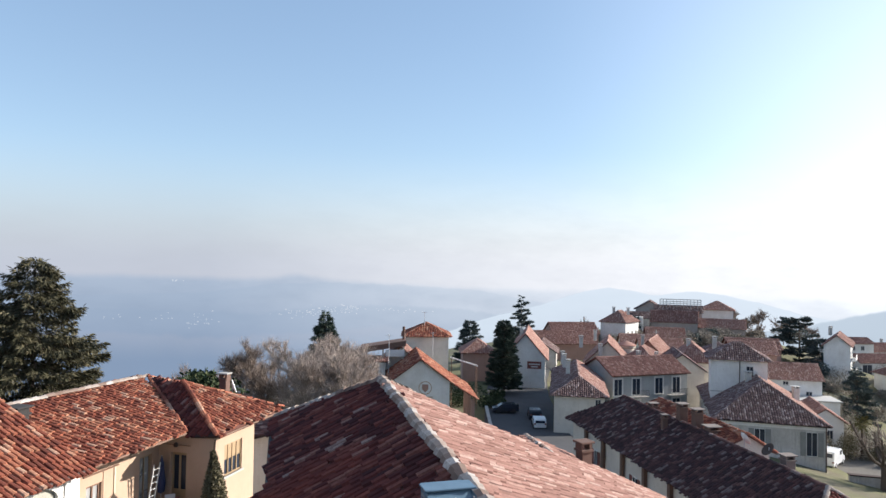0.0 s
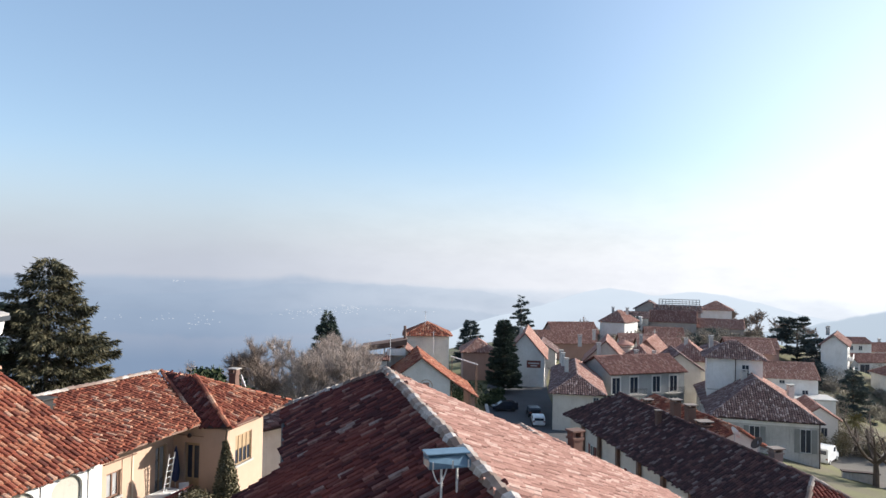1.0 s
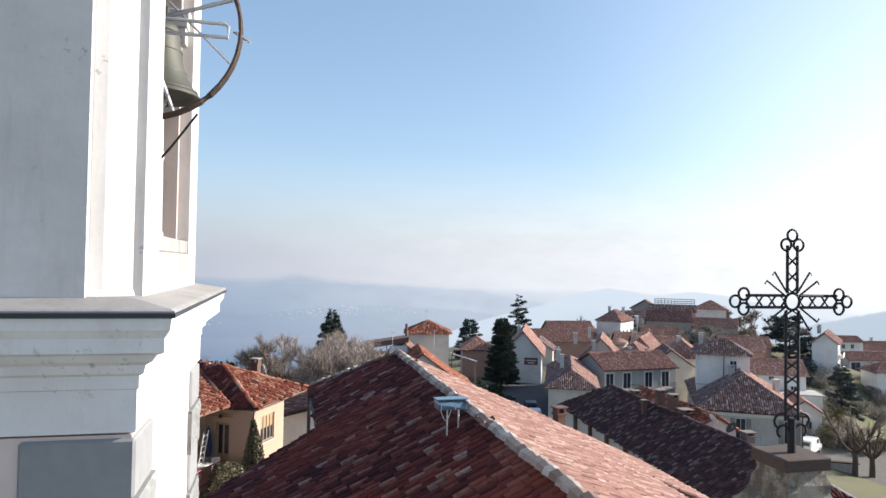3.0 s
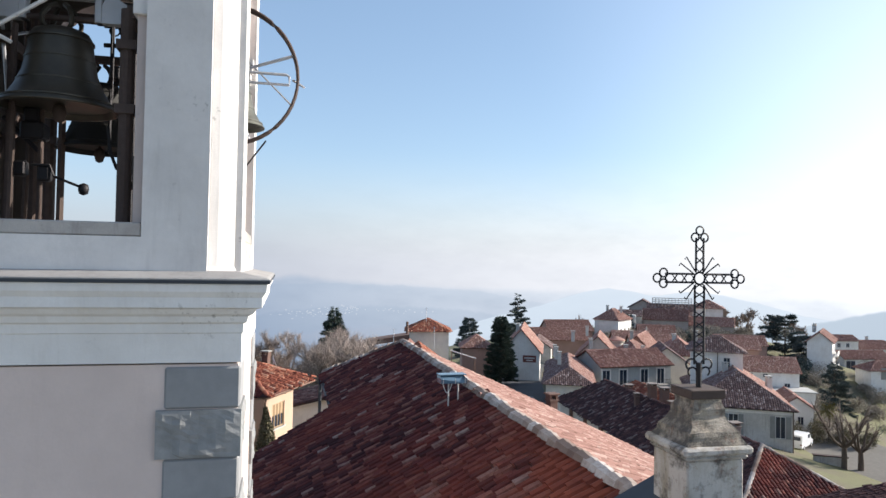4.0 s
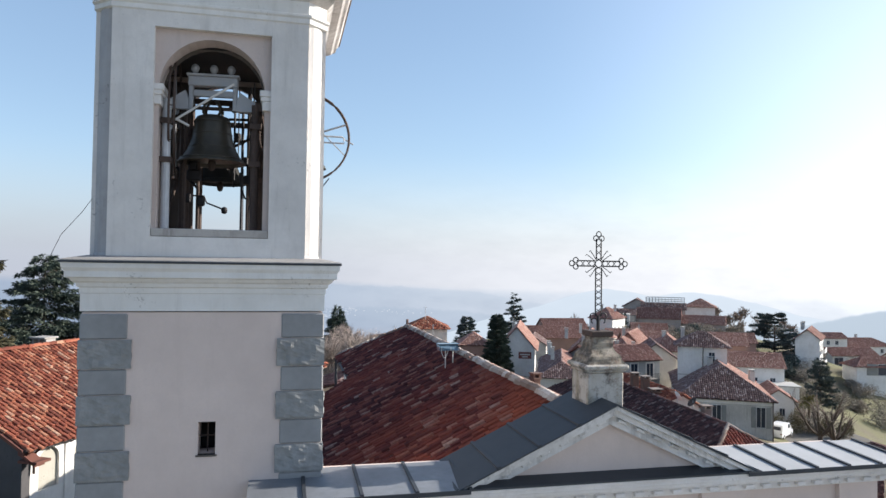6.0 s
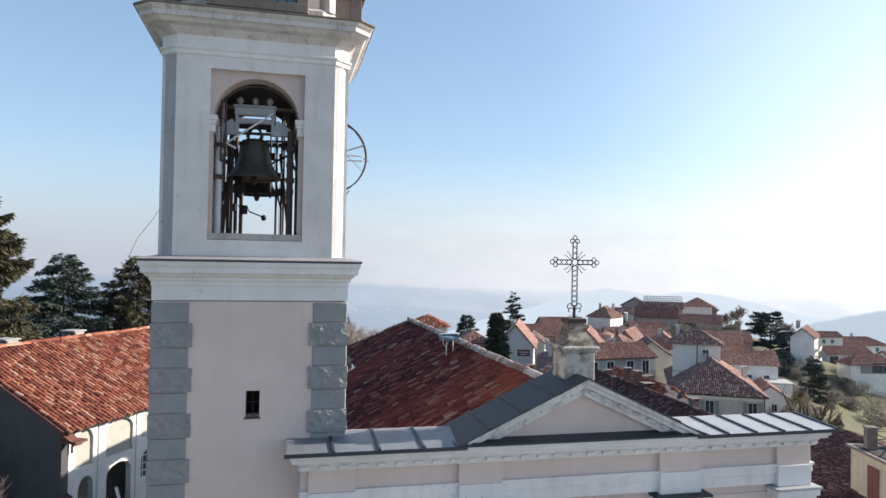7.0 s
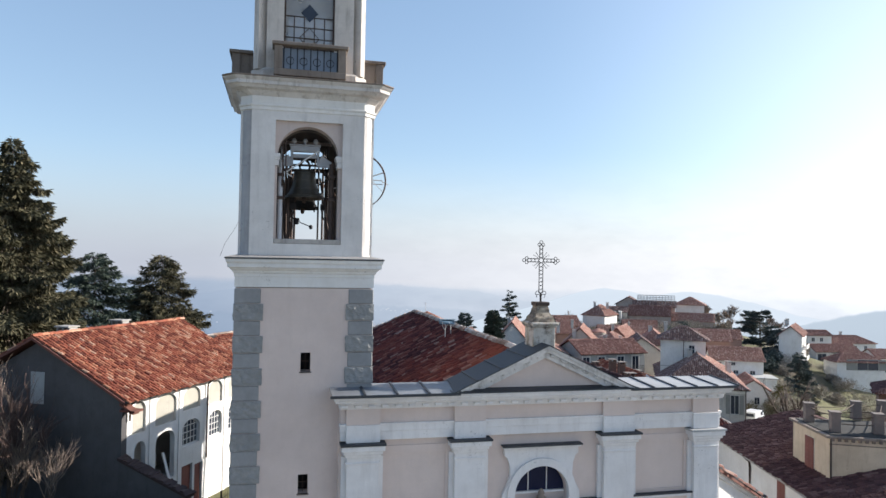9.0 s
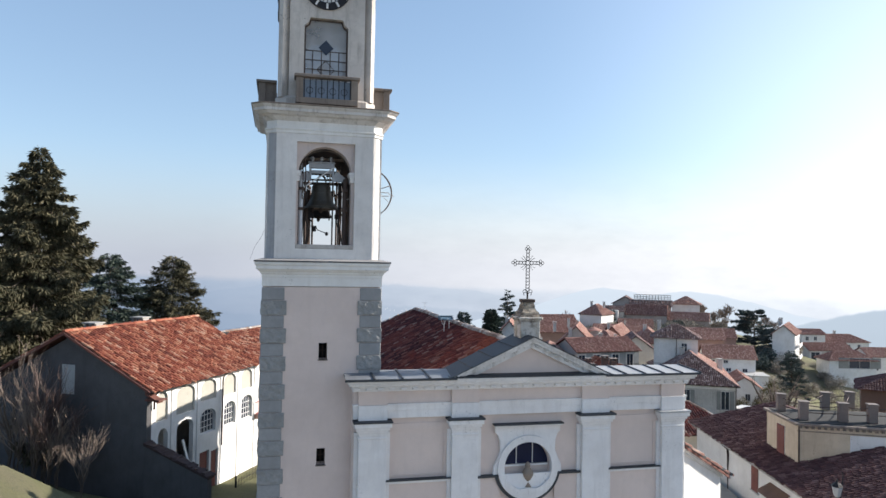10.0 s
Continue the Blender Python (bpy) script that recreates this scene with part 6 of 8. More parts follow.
part("downpipe", tube(bmesh.new(), [(-15.6, 28.62, 7.2), (-15.66, 28.66, 6.9), (-15.66, 28.66, 3.0)], 0.045, 8), M_RUST, yh)
part("terrace", boxes((-18.6, -17.05, 22.0, 28.7, 3.45, 3.72)), M_BRICK, yh)
bm = boxes((-17.20, -17.14, 22.0, 28.3, 4.58, 4.65), (-17.20, -17.14, 22.0, 28.3, 3.80, 3.85), (-17.24, -17.08, 22.0, 28.6, 3.722, 3.76))
part("railing", bm, M_REDRAIL, yh, "red painted iron railing")
for i in range(36):
    part("baluster", bar((-17.17, 22.05 + 0.178 * i, 3.72), (-17.17, 22.05 + 0.178 * i, 4.62), 0.014, 5), M_REDRAIL, yh)
chimney(SKEW @ pose(-21.0, 23.3, 8.6), 0.6, 0.4, M_DARKIN, M_DARKIN, "low sooty chimney between two roofs")
chimney(SKEW @ pose(-19.0, 34.6, 7.9), 0.42, 0.85, M_BROWN, M_CONCRETE, "dark brick chimney with a slatted cap on the yellow house")
dish = thing("satellite_dish", SKEW @ pose(-18.15, 34.0, 7.7), "small white satellite dish on a roof pole", "satellite dish", "satellite dishes")
bm = lathe([(0.02, 0.0), (0.2, 0.03), (0.36, 0.10), (0.38, 0.115), (0.36, 0.12), (0.2, 0.05), (0.01, 0.02)], 20)
bm.transform(Matrix.Translation((0, 0, 0.8)) @ Matrix.Rotation(radians(32), 4, 'Z') @ Matrix.Rotation(radians(70), 4, 'Y'))
part("dish", bm, M_PLASTIC, dish, smooth=True)
part("pole", bar((0, 0, -0.2), (0, 0, 0.8), 0.025), M_STEEL, dish)

# things on the terrace
par = thing("folded_parasol", SKEW @ pose(-18.2, 28.42, 3.72), "folded navy blue parasol against the wall", "parasol")
part("canopy", lathe([(0.02, 0.9), (0.15, 1.0), (0.19, 1.4), (0.10, 2.3), (0.02, 2.6)], 12), M_NAVY, par)
part("pole", bar((0, 0, 0), (0, 0, 2.62), 0.02), M_STEEL, par)
lad = thing("ladder", SKEW @ pose(-18.1, 27.45, 3.72, 9, 0, 90), "white aluminium ladder leaning on the yellow wall", "ladder")
for x in (-0.2, 0.2):
    part("stile", bar((x, 0, 0), (x, 0.0, 2.6), 0.03), M_PLASTIC, lad)
for i in range(8):
    part("rung", bar((-0.2, 0, 0.3 * i + 0.25), (0.2, 0, 0.3 * i + 0.25), 0.018), M_PLASTIC, lad)
tab = thing("garden_table", SKEW @ pose(-17.95, 26.9, 3.72, 0, 0, -4), "white plastic garden table on the terrace", "table")
part("tabletop", box(bmesh.new(), -0.4, 0.4, -1.0, 1.0, 0.76, 0.81, 0.015), M_PLASTIC, tab)
for x in (-0.42, 0.42):
    for y in (-0.85, 0.85):
        part("leg", bar((x, y, 0), (x, y, 0.7), 0.03), M_PLASTIC, tab)
for i, (sx, sy) in enumerate(((-17.55, 28.2), (-18.25, 25.5))):
    ch = thing("garden_chair", SKEW @ pose(sx, sy, 3.72, 0, 0, 40 + 20 * i), "white plastic garden chair on the terrace", "chair", "terrace chairs")
    part("seat", box(bmesh.new(), -0.22, 0.22, -0.22, 0.22, 0.42, 0.46, 0.01), M_PLASTIC, ch)
    part("backrest", box(bmesh.new(), -0.22, 0.22, 0.18, 0.22, 0.46, 0.95, 0.01), M_PLASTIC, ch)
    for x in (-0.19, 0.19):
        for y in (-0.19, 0.19):
            part("leg", bar((x, y, 0), (x, y, 0.42), 0.02), M_PLASTIC, ch)

# ---- houses beside the church square ----
sh = thing("shuttered_house", pose(24.2, 7.8, 0, 0, 0, -14.5), "cream house with red-brown shutters along a lane", "house")
part("wall", boxes((0, 0.4, -16, 15.8, -4, 2.95), (0.4, 10.5, 15.4, 15.8, -4, 2.95)), M_PALE, sh)
part("eave_band", boxes((-0.06, -0.003, -16, 15.8, 2.6, 2.9)), M_WHITE, sh)
kr = 0.30
lrf = 5.9 * math.hypot(1, kr)
roof_slope(sh, (5.5, -16.4, 4.76), (0, 1, 0), (-1, 0, -kr), [(0, 0), (31.5, 0), (32.6, lrf), (0, lrf)], M_TILE_PLUM, M_DECK_PLUM, seed=41, pitch=0.24, step=0.38)
roof_slope(sh, (5.5, -16.4, 4.76), (0, 1, 0), (1, 0, -kr), [(0, 0), (31.5, 0), (31.5, lrf), (0, lrf)], M_TILE_PLUM, M_DECK_PLUM, seed=42, pitch=0.24, step=0.38)
ridge_row(sh, (5.5, -16.4, 4.82), (5.5, 0.6, 4.82), M_TILE_PLUM, 0.14)
part("gutter", tube(bmesh.new(), [(-0.48, -16.4, 2.90), (-0.48, 16.2, 2.90)], 0.09, 8), M_CONCRETE, sh)
part("downpipe", tube(bmesh.new(), [(-0.45, 9.67, 2.85), (-0.12, 9.67, 2.55), (-0.08, 9.67, 2.2), (-0.08, 9.67, -3)], 0.07, 8), M_RUST, sh)
for u in (5.55, -6.0):
    window(sh, (0, u, 1.05), (0, -1, 0), (-1, 0, 0), 0.9, 1.5, M_SHUTTER, open_=False)
part("door_canopy", prism([(-0.8, 1.2, 1.7), (-0.8, 3.6, 1.7), (0, 3.6, 2.15), (0, 1.2, 2.15)], (0, 0, 0.07)), M_WOOD, sh)
part("door", boxes((-0.05, -0.002, 1.7, 3.1, -2.0, 1.5)), M_WOOD, sh)

yb = thing("terrace_house", pose(26.2, 10.35, 0, 0, 0, -27), "ochre house with a roof terrace between square posts", "house")
# own frame: front along x, the shuttered side runs back from the corner
SIDE = [(0, 0), (9.5, 0), (9.5, 5.2), (-0.80, 4.1)]
part("wall", prism([(x, y, -4) for x, y in SIDE], (0, 0, 9.75)), M_OCHRE, yb)
part("patch", boxes((2.75, 4.6, -0.03, -0.003, 4.35, 5.35)), M_PALE, yb, "pale patch of new plaster")
part("patch", boxes((1.1, 1.7, -0.025, -0.003, 3.55, 3.95)), M_CREAM, yb, "round patch of fresh plaster")
part("terrace_cornice", prism([(-0.17, -0.18, 5.75), (9.6, -0.18, 5.75), (9.6, 5.3, 5.75), (-1.0, 4.25, 5.75)], (0, 0, 0.13)), M_SILL, yb)
part("terrace_floor", prism([(0.06, 0.1, 5.882), (9.4, 0.1, 5.882), (9.4, 5.1, 5.882), (-0.7, 4.0, 5.882)], (0, 0, 0.03)), M_RUBBER, yb, "dark bitumen floor")
for i in range(28):
    part("corbel", boxes((0.06 + 0.33 * i, 0.21 + 0.33 * i, -0.13, -0.004, 5.60, 5.745)), M_SILL, yb)
part("eave_line", boxes((-0.03, 9.5, -0.05, -0.003, 5.40, 5.45)), M_SILL, yb)
window(yb, (-0.40, 2.05, 3.45), (0.19, -0.98, 0), (-0.98, -0.19, 0), 0.95, 1.85, M_SHUTTER, open_=False)
part("downpipe", bar((0.05, -0.06, 2.6), (0.05, -0.06, 5.7), 0.045), M_RUST, yb)
posts = [(yb.matrix_world.inverted() @ Vector((x, y, 0))).xy for x, y in ((27.5, 13.3), (27.1, 10.95), (29.1, 10.1), (30.6, 9.5), (32.4, 8.7), (30.8, 13.3), (32.6, 13.2))]
for x, y in posts:
    part("terrace_post", boxes((x - 0.24, x + 0.24, y - 0.24, y + 0.24, 5.914, 6.93), (x - 0.29, x + 0.29, y - 0.29, y + 0.29, 6.93, 7.02), bevel=0.012), M_POST, yb)
for i, j in ((0, 1), (1, 2), (2, 3), (3, 4), (0, 5), (5, 6), (1, 5), (2, 6)):
    for z in (6.35, 6.78) if i != 1 or j != 5 else (6.9,):
        (x0, y0), (x1, y1) = posts[i], posts[j]
        sag = 0.10 if z > 6.5 else 0.04
        part("terrace_rail", tube(bmesh.new(), [(x0, y0, z), ((x0 + x1) / 2, (y0 + y1) / 2, z - sag), (x1, y1, z)], 0.026, 6), M_RUST, yb)

lamp = thing("street_lamp", pose(19.4, 0.3, 0.33), "old iron street lantern on a slim post", "street lamp")
part("post", tube(bmesh.new(), [(0, 0, 0), (0, 0, 1.2), (0, 0, 5.0)], 0.07, 10, 0.035), M_IRON, lamp)
part("lantern_arm", tube(bmesh.new(), [(0, 0, 4.4), (0.25, 0.1, 4.7), (0.55, 0.3, 5.5), (0.62, 0.33, 5.75), (0.52, 0.3, 5.95)], 0.04, 6, 0.02), M_IRON, lamp)
part("lantern", lathe([(0.06, 5.0), (0.13, 5.06), (0.21, 5.42), (0.2, 5.44), (0.05, 5.45)], 6), M_ZINC, lamp, "pale glazed lantern")
part("lantern_cap", lathe([(0.25, 5.44), (0.18, 5.54), (0.06, 5.62), (0.03, 5.72), (0.01, 5.76)], 6), M_IRON, lamp)

# ---- long dark-roofed house ----
lg = thing("long_house", pose(29.9, 63.2, -6.5, 0, 0, -3.5), "long cream house with a dark weathered tile roof", "house")
# own frame: x to the right of the eave, y back towards the church is negative
part("wall", boxes((0.5, 8.0, -34.0, -0.4, -2.0, 6.9)), M_CREAM, lg)
kg = 2.55 / 4.3
lng = 4.4 * math.hypot(1, kg)
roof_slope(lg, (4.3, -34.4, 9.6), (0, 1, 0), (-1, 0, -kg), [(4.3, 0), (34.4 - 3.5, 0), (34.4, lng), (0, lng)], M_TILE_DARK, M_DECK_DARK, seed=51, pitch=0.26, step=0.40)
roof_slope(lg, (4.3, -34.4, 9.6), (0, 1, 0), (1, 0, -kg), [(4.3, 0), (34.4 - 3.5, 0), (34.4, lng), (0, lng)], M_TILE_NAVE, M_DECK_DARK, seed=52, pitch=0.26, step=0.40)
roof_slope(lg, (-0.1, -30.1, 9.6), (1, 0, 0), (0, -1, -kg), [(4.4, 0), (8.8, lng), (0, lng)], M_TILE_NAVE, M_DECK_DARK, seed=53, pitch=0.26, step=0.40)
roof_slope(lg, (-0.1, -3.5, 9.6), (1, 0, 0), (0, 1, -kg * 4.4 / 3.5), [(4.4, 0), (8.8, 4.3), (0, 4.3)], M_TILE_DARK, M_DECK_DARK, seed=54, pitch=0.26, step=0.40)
ridge_row(lg, (4.3, -30.1, 9.66), (4.3, -3.5, 9.66), M_TILE_DARK, 0.15)
ridge_row(lg, (8.7, -34.4, 7.06), (4.3, -30.1, 9.68), M_RIDGE, 0.15)
ridge_row(lg, (-0.1, -34.4, 7.06), (4.3, -30.1, 9.68), M_RIDGE, 0.15)
roof_slope(lg, (6.3, -20.0, 10.0), (0, 1, 0), (-1, 0, -0.38), [(0, 0), (13.5, 0), (13.5, 1.9), (0, 1.9)], M_TILE, M_DECK, seed=56, pitch=0.26, step=0.40)
roof_slope(lg, (6.3, -20.0, 10.0), (0, 1, 0), (1, 0, -0.62), [(0, 0), (13.5, 0), (13.5, 2.6), (0, 2.6)], M_TILE, M_DECK, seed=57, pitch=0.26, step=0.40)
ridge_row(lg, (6.3, -20.0, 10.05), (6.3, -6.5, 10.05), M_TILE, 0.13)
part("rear_gable", prism([(5.0, -19.8, 6.9), (7.9, -19.8, 6.9), (7.9, -19.8, 8.9), (6.3, -19.8, 9.85), (5.0, -19.8, 9.35)], (0, 13.0, 0)), M_CREAM, lg)
for i in range(8):
    y = -4.2 - 3.9 * i
    part("post", boxes((0.18, 0.45, y - 0.2, y + 0.2, -2, 6.9)), M_WOOD, lg, "dark timber post")
    if i % 2:
        window(lg, (0.5, y + 1.9, 3.9), (0, -1, 0), (-1, 0, 0), 0.9, 1.5, M_SHUTTER)
for i, (x, y, s) in enumerate(((4.5, -8.9, 0.75), (4.5, -13.8, 0.8), (4.6, -15.9, 0.8), (4.9, -17.4, 1.0), (3.2, -13.4, 0.5), (5.4, -25.2, 0.8))):
    chimney(lg.matrix_world @ pose(x, y, 9.2), s * 0.8, 1.5 if i in (1, 2) else 0.55, M_BROWN if i < 5 else M_POST, M_POST, "tall brown brick chimney with a stone cap" if i in (1, 2) else "plastered chimney with a flat cap on a dark roof")
for x, y, tilt in ((4.9, -21.4, 60), (4.8, -24.2, -50)):
    d = thing("satellite_dish", lg.matrix_world @ pose(x, y, 9.3), "grey satellite dish on a short mast above the ridge", "satellite dish", "satellite dishes")
    bm = lathe([(0.02, 0.0), (0.25, 0.03), (0.45, 0.12), (0.47, 0.135), (0.45, 0.14), (0.25, 0.05), (0.01, 0.02)], 18)
    bm.transform(Matrix.Translation((0, 0, 0.8)) @ Matrix.Rotation(radians(tilt), 4, 'Y'))
    part("dish", bm, M_PLASTIC if tilt > 0 else M_RUST, d, smooth=True)
    part("mast", bar((0, 0, -0.4), (0, 0, 1.0), 0.03), M_STEEL, d)

# ---- village ----
def H(x, y, base, rot, w, dp, eave, ridge, kind, wall, roof, label, **kw):
    deck = M_DECK_DARK if roof in (M_TILE_DARK, M_TILE_VDARK) else M_DECK
    return gable_house(pose(x, y, base, 0, 0, rot), w, dp, eave - base, ridge - eave, kind, wall, roof, deck, label, seed=int(abs(x * 7 + y * 3)), **kw)


def rows(us, zs, w, h, sh=None, face='f'):
    return [(face, u, z, w, h, sh) for z in zs for u in us]


# house with a painted crest
crest = H(17.7, 97.0, -9, -8, 8.4, 13, -1.5, 1.6, 'y', M_PALE, M_TILE, "pale gabled hall with a painted crest on the front", windows=[('f', 6.2, 3.2, 0.9, 1.0, None)])
cr = part("painted_crest", plate(circle(4.9, 6.6, 0.95, 24), [circle(4.9, 6.6, 0.85, 24)], 0.02, Matrix.Translation((0, -0.025, 0)) @ UX), M_CREST, crest, "painted round crest")
part("crest_shield", plate([(4.45, 7.1), (5.35, 7.1), (5.35, 6.4), (4.9, 5.95), (4.45, 6.4)], [], 0.02, Matrix.Translation((0, -0.03, 0)) @ UX), M_BRICK, cr)
part("crest_bar", boxes((3.8, 6.0, -0.02, -0.003, 5.2, 5.36)), M_CREST, crest)
roof_slope(crest, (8.75, -0.45, 7.32), (0, 1, 0), (1, 0, -0.62), [(0, 0), (13.9, 0), (13.9, 4.3), (0, 4.3)], M_TILE, M_DECK, seed=71, pitch=0.3, step=0.45, name="porch_roof")
for yy in (0.2, 4.6, 9.0):
    part("porch_post", boxes((11.6, 12.1, yy, yy + 0.5, -1.0, 4.9)), M_BRICK, crest, "brick porch post")
part("wall_lantern", boxes((0.35, 0.6, -0.3, -0.003, 5.4, 5.9), bevel=0.03), M_IRON, crest)
H(23.6, 119.0, -9, -10, 7.6, 8, 2.7, 4.6, 'hip', M_CREAM, M_TILE, "square cream tower house with a red hipped roof", name="tower_house")
H(14.9, 106.0, -9, -10, 3.2, 5, 0.1, 0.5, 'x', M_PALE, M_TILE_FAR, "small white outbuilding under a flat canopy")
can = thing("canopy", pose(14.4, 107.8, 1.2, 0, 0, -10), "long dark flat canopy beside a tower house", "canopy")
bm = prism([(0, 0, 0), (7.2, 0, 1.15), (7.2, 0, 2.0), (0, 0, 0.85)], (0, 4.5, 0))
part("canopy_roof", bm, M_BROWN, can)
for x, z in ((0.6, 0.1), (3.6, 0.55), (6.8, 1.0)):
    part("canopy_post", boxes((x - 0.12, x + 0.12, 0.2, 0.44, -9.5, z)), M_STONEWALL, can)
part("canopy_fascia", boxes((4.0, 7.0, -0.08, -0.01, -0.5, 0.55)), M_PALE, can)
wing = H(18.2, 108.5, -9, -10, 5.6, 9, -0.4, 2.0, 'y', M_STONEWALL, M_TILE_FAR, "grey wing with a brown roof behind the hall")
part("flue", bar((3.2, 1.0, 8.0), (3.2, 1.0, 14.2), 0.22, 8), M_BROWN, wing)
for i in range(5):
    part("louvre", boxes((1.5, 3.0, -0.12, -0.01, 6.6 + 0.34 * i, 6.78 + 0.34 * i)), M_ZINC, wing)
for x, y, z0, z1 in ((18.4, 104.0, -1.5, 4.5), (27.4, 121.0, 4.0, 6.8), (27.0, 112.0, 0.5, 4.0)):
    an = thing("antenna_mast", pose(x, y, z0), "thin metal antenna mast on a roof", "antenna", "antennas")
    part("mast", bar((0, 0, -0.5), (0, 0, z1 - z0), 0.05, 5), M_STEEL, an)
    part("antenna_arm", bar((-0.5, 0, z1 - z0 - 0.2), (0.5, 0, z1 - z0 - 0.2), 0.025, 4), M_STEEL, an)
pg = thing("pergola", pose(29.2, 108.0, -1.0, 0, 0, -6), "tilted white slatted canopy over a terrace", "pergola")
for i in range(9):
    bm = bar((0.55 * i, 0, 1.2 - 0.17 * i), (0.55 * i + 0.35, 3.2, 0.9 - 0.17 * i), 0.07, 4)
    part("slat", bm, M_FRAME, pg)
for y, dx, dz in ((0, 0, 0), (3.2, 0.35, -0.3)):
    part("rail", bar((dx, y, 1.2 + dz), (4.4 + dx, y, -0.16 + dz), 0.08, 4), M_FRAME, pg)
for x, y, z in ((0.1, 0.1, 1.1), (4.3, 0.1, -0.2), (4.6, 3.1, -0.5)):
    part("pergola_post", bar((x, y, -8.5), (x, y, z), 0.06, 5), M_WOOD, pg)
H(38.6, 136.0, -10, -12, 6.6, 8, -2.6, -0.3, 'hip', M_BRICK, M_TILE_PINK, "brick-red house with a hipped roof")
sg = H(44.8, 127.0, -9, -22, 7.6, 18, -2.3, 2.1, 'y', M_PALE, M_TILE_PINK, "white gabled house with a red sign beside the street", windows=rows([3, 7, 11], [4.2], 0.9, 1.7, None, 'r'))
part("sign_board", boxes((4.2, 6.9, -0.06, -0.003, 4.5, 5.9)), M_SHUTTER, sg, "dark red sign board")
part("sign_bar", boxes((4.5, 6.6, -0.075, -0.062, 5.25, 5.5)), M_FRAME, sg)
part("sign_bar", boxes((4.9, 6.2, -0.075, -0.062, 4.8, 5.0)), M_FRAME, sg)
H(63.9, 160.0, -10, -5, 15.5, 10, -3.8, -1.2, 'x', M_BRICK, M_TILE_FAR, "long low house under a red tiled roof")
H(75.8, 178.0, -10, -5, 13.0, 9, -3.2, -0.6, 'x', M_BRICK, M_TILE_FAR, "far house under a long red roof")
H(57.0, 148.0, -10, -24, 6.5, 10, -4.2, -2.0, 'y', M_STONEWALL, M_TILE_VDARK, "small grey shed with a dark roof")
# dark tiles for the shaded slopes, pink for the sunlit right one
H(39.0, 88.5, -9, -23, 6.8, 24, -2.2, -0.3, 'hip', M_CREAM, M_TILE_VDARK, "cream corner house with a hipped tiled roof", sunlit_roof=M_TILE_PINK, windows=[('f', 5.9, 5.0, 0.8, 1.3, None)])
H(54.6, 112.0, -9, -28, 7.4, 12, -1.4, 2.2, 'y', M_CREAM, M_TILE_PINK, "house with a sunlit faded tile roof", windows=rows([2.0, 5.0], [5.0], 0.9, 1.3))
H(62.6, 113.0, -9, -40, 5.0, 8, -0.9, 0.9, 'hip', M_PALE, M_TILE_PINK, "pale house with a low pink roof", windows=rows([2.0, 4.4], [6.2], 0.8, 1.1))
rt = thing("round_house", pose(66.4, 119.5, -9), "pale round stair house among the roofs", "house", "village houses")
part("wall", lathe([(1.5, 0), (1.5, 9.0), (1.75, 9.2), (1.75, 9.5)], 20), M_CREAM, rt)
part("roof", lathe([(1.9, 9.5), (1.85, 9.65), (0.02, 10.4)], 20), M_TILE_PINK, rt)
H(68.8, 122.0, -10, -38, 6.5, 12, -2.2, 1.2, 'y', M_BRICK, M_TILE_PINK, "brick house with a pink roof")
H(52.4, 97.4, -9, 6, 13.8, 9, -1.4, 0.7, 'x', M_GREYWALL, M_TILE_FAR, "grey two-storey house with pale window frames",
  windows=rows([0.9, 4.2, 8.4, 11.7], [1.0, 4.4], 1.5, 2.6, 'rim'))
for x in (6.2, 13.4):
    bal = thing("balcony", pose(50.5 + x * 0.995, 96.9 + x * 0.105, -4.7, 0, 0, 6), "small iron balcony on a grey house front", "balcony", "balconies")
    part("slab", boxes((-1.6, 1.6, -0.9, 0.2, -0.12, 0.0)), M_CONCRETE, bal)
    for i in range(15):
        part("baluster", bar((-1.55 + 0.221 * i, -0.85, 0), (-1.55 + 0.221 * i, -0.85, 0.95), 0.02, 4), M_IRON, bal)
    part("rail", bar((-1.6, -0.85, 0.95), (1.6, -0.85, 0.95), 0.03), M_IRON, bal)
# sunlight on the right slope is painted with pink tiles
big = H(57.4, 78.8, -12, -29, 12.9, 24, -3.9, 0.2, 'hip', M_STONEWALL, M_TILE_VDARK, "large worn grey house with a dark hipped roof", windows=[('f', 5.2, 4.1, 1.3, 3.0, M_SHUTTER_GREY), ('f', 11.2, 4.1, 1.3, 3.0, M_SHUTTER_GREY)] + rows([4, 8, 12, 16, 20], [4.4], 1.1, 2.0, None, 'l'), sunlit_roof=M_TILE_PINK)
part("eave_band", boxes((-0.05, 12.95, -0.06, -0.003, 7.35, 8.0)), M_PALE, big)
part("downpipe", bar((12.8, -0.1, 0), (12.8, -0.1, 8.0), 0.07), M_RUST, big)
tur = H(63.2, 88.4, -3.4, -32, 7.5, 6.4, 2.5, 4.4, 'hip', M_WHITE, M_TILE_VDARK, "white square turret rising from a dark tiled roof", name="turret",
  windows=[('f', 5.2, 3.2, 1.0, 1.7, None)])
part("downpipe", bar((3.8, -0.06, 0.2), (3.9, -0.06, 5.8), 0.06), M_RUST, tur)
part("string_band", boxes((-0.03, 7.23, -0.05, -0.003, 1.0, 1.15)), M_TERRAZZO, tur)
H(76.6, 85.0, -12, -29, 4.8, 9, -6.2, -4.6, 'y', M_PALE, M_TILE_PINK, "white house with a faded red roof", windows=rows([3.0], [3.2], 0.9, 1.3))
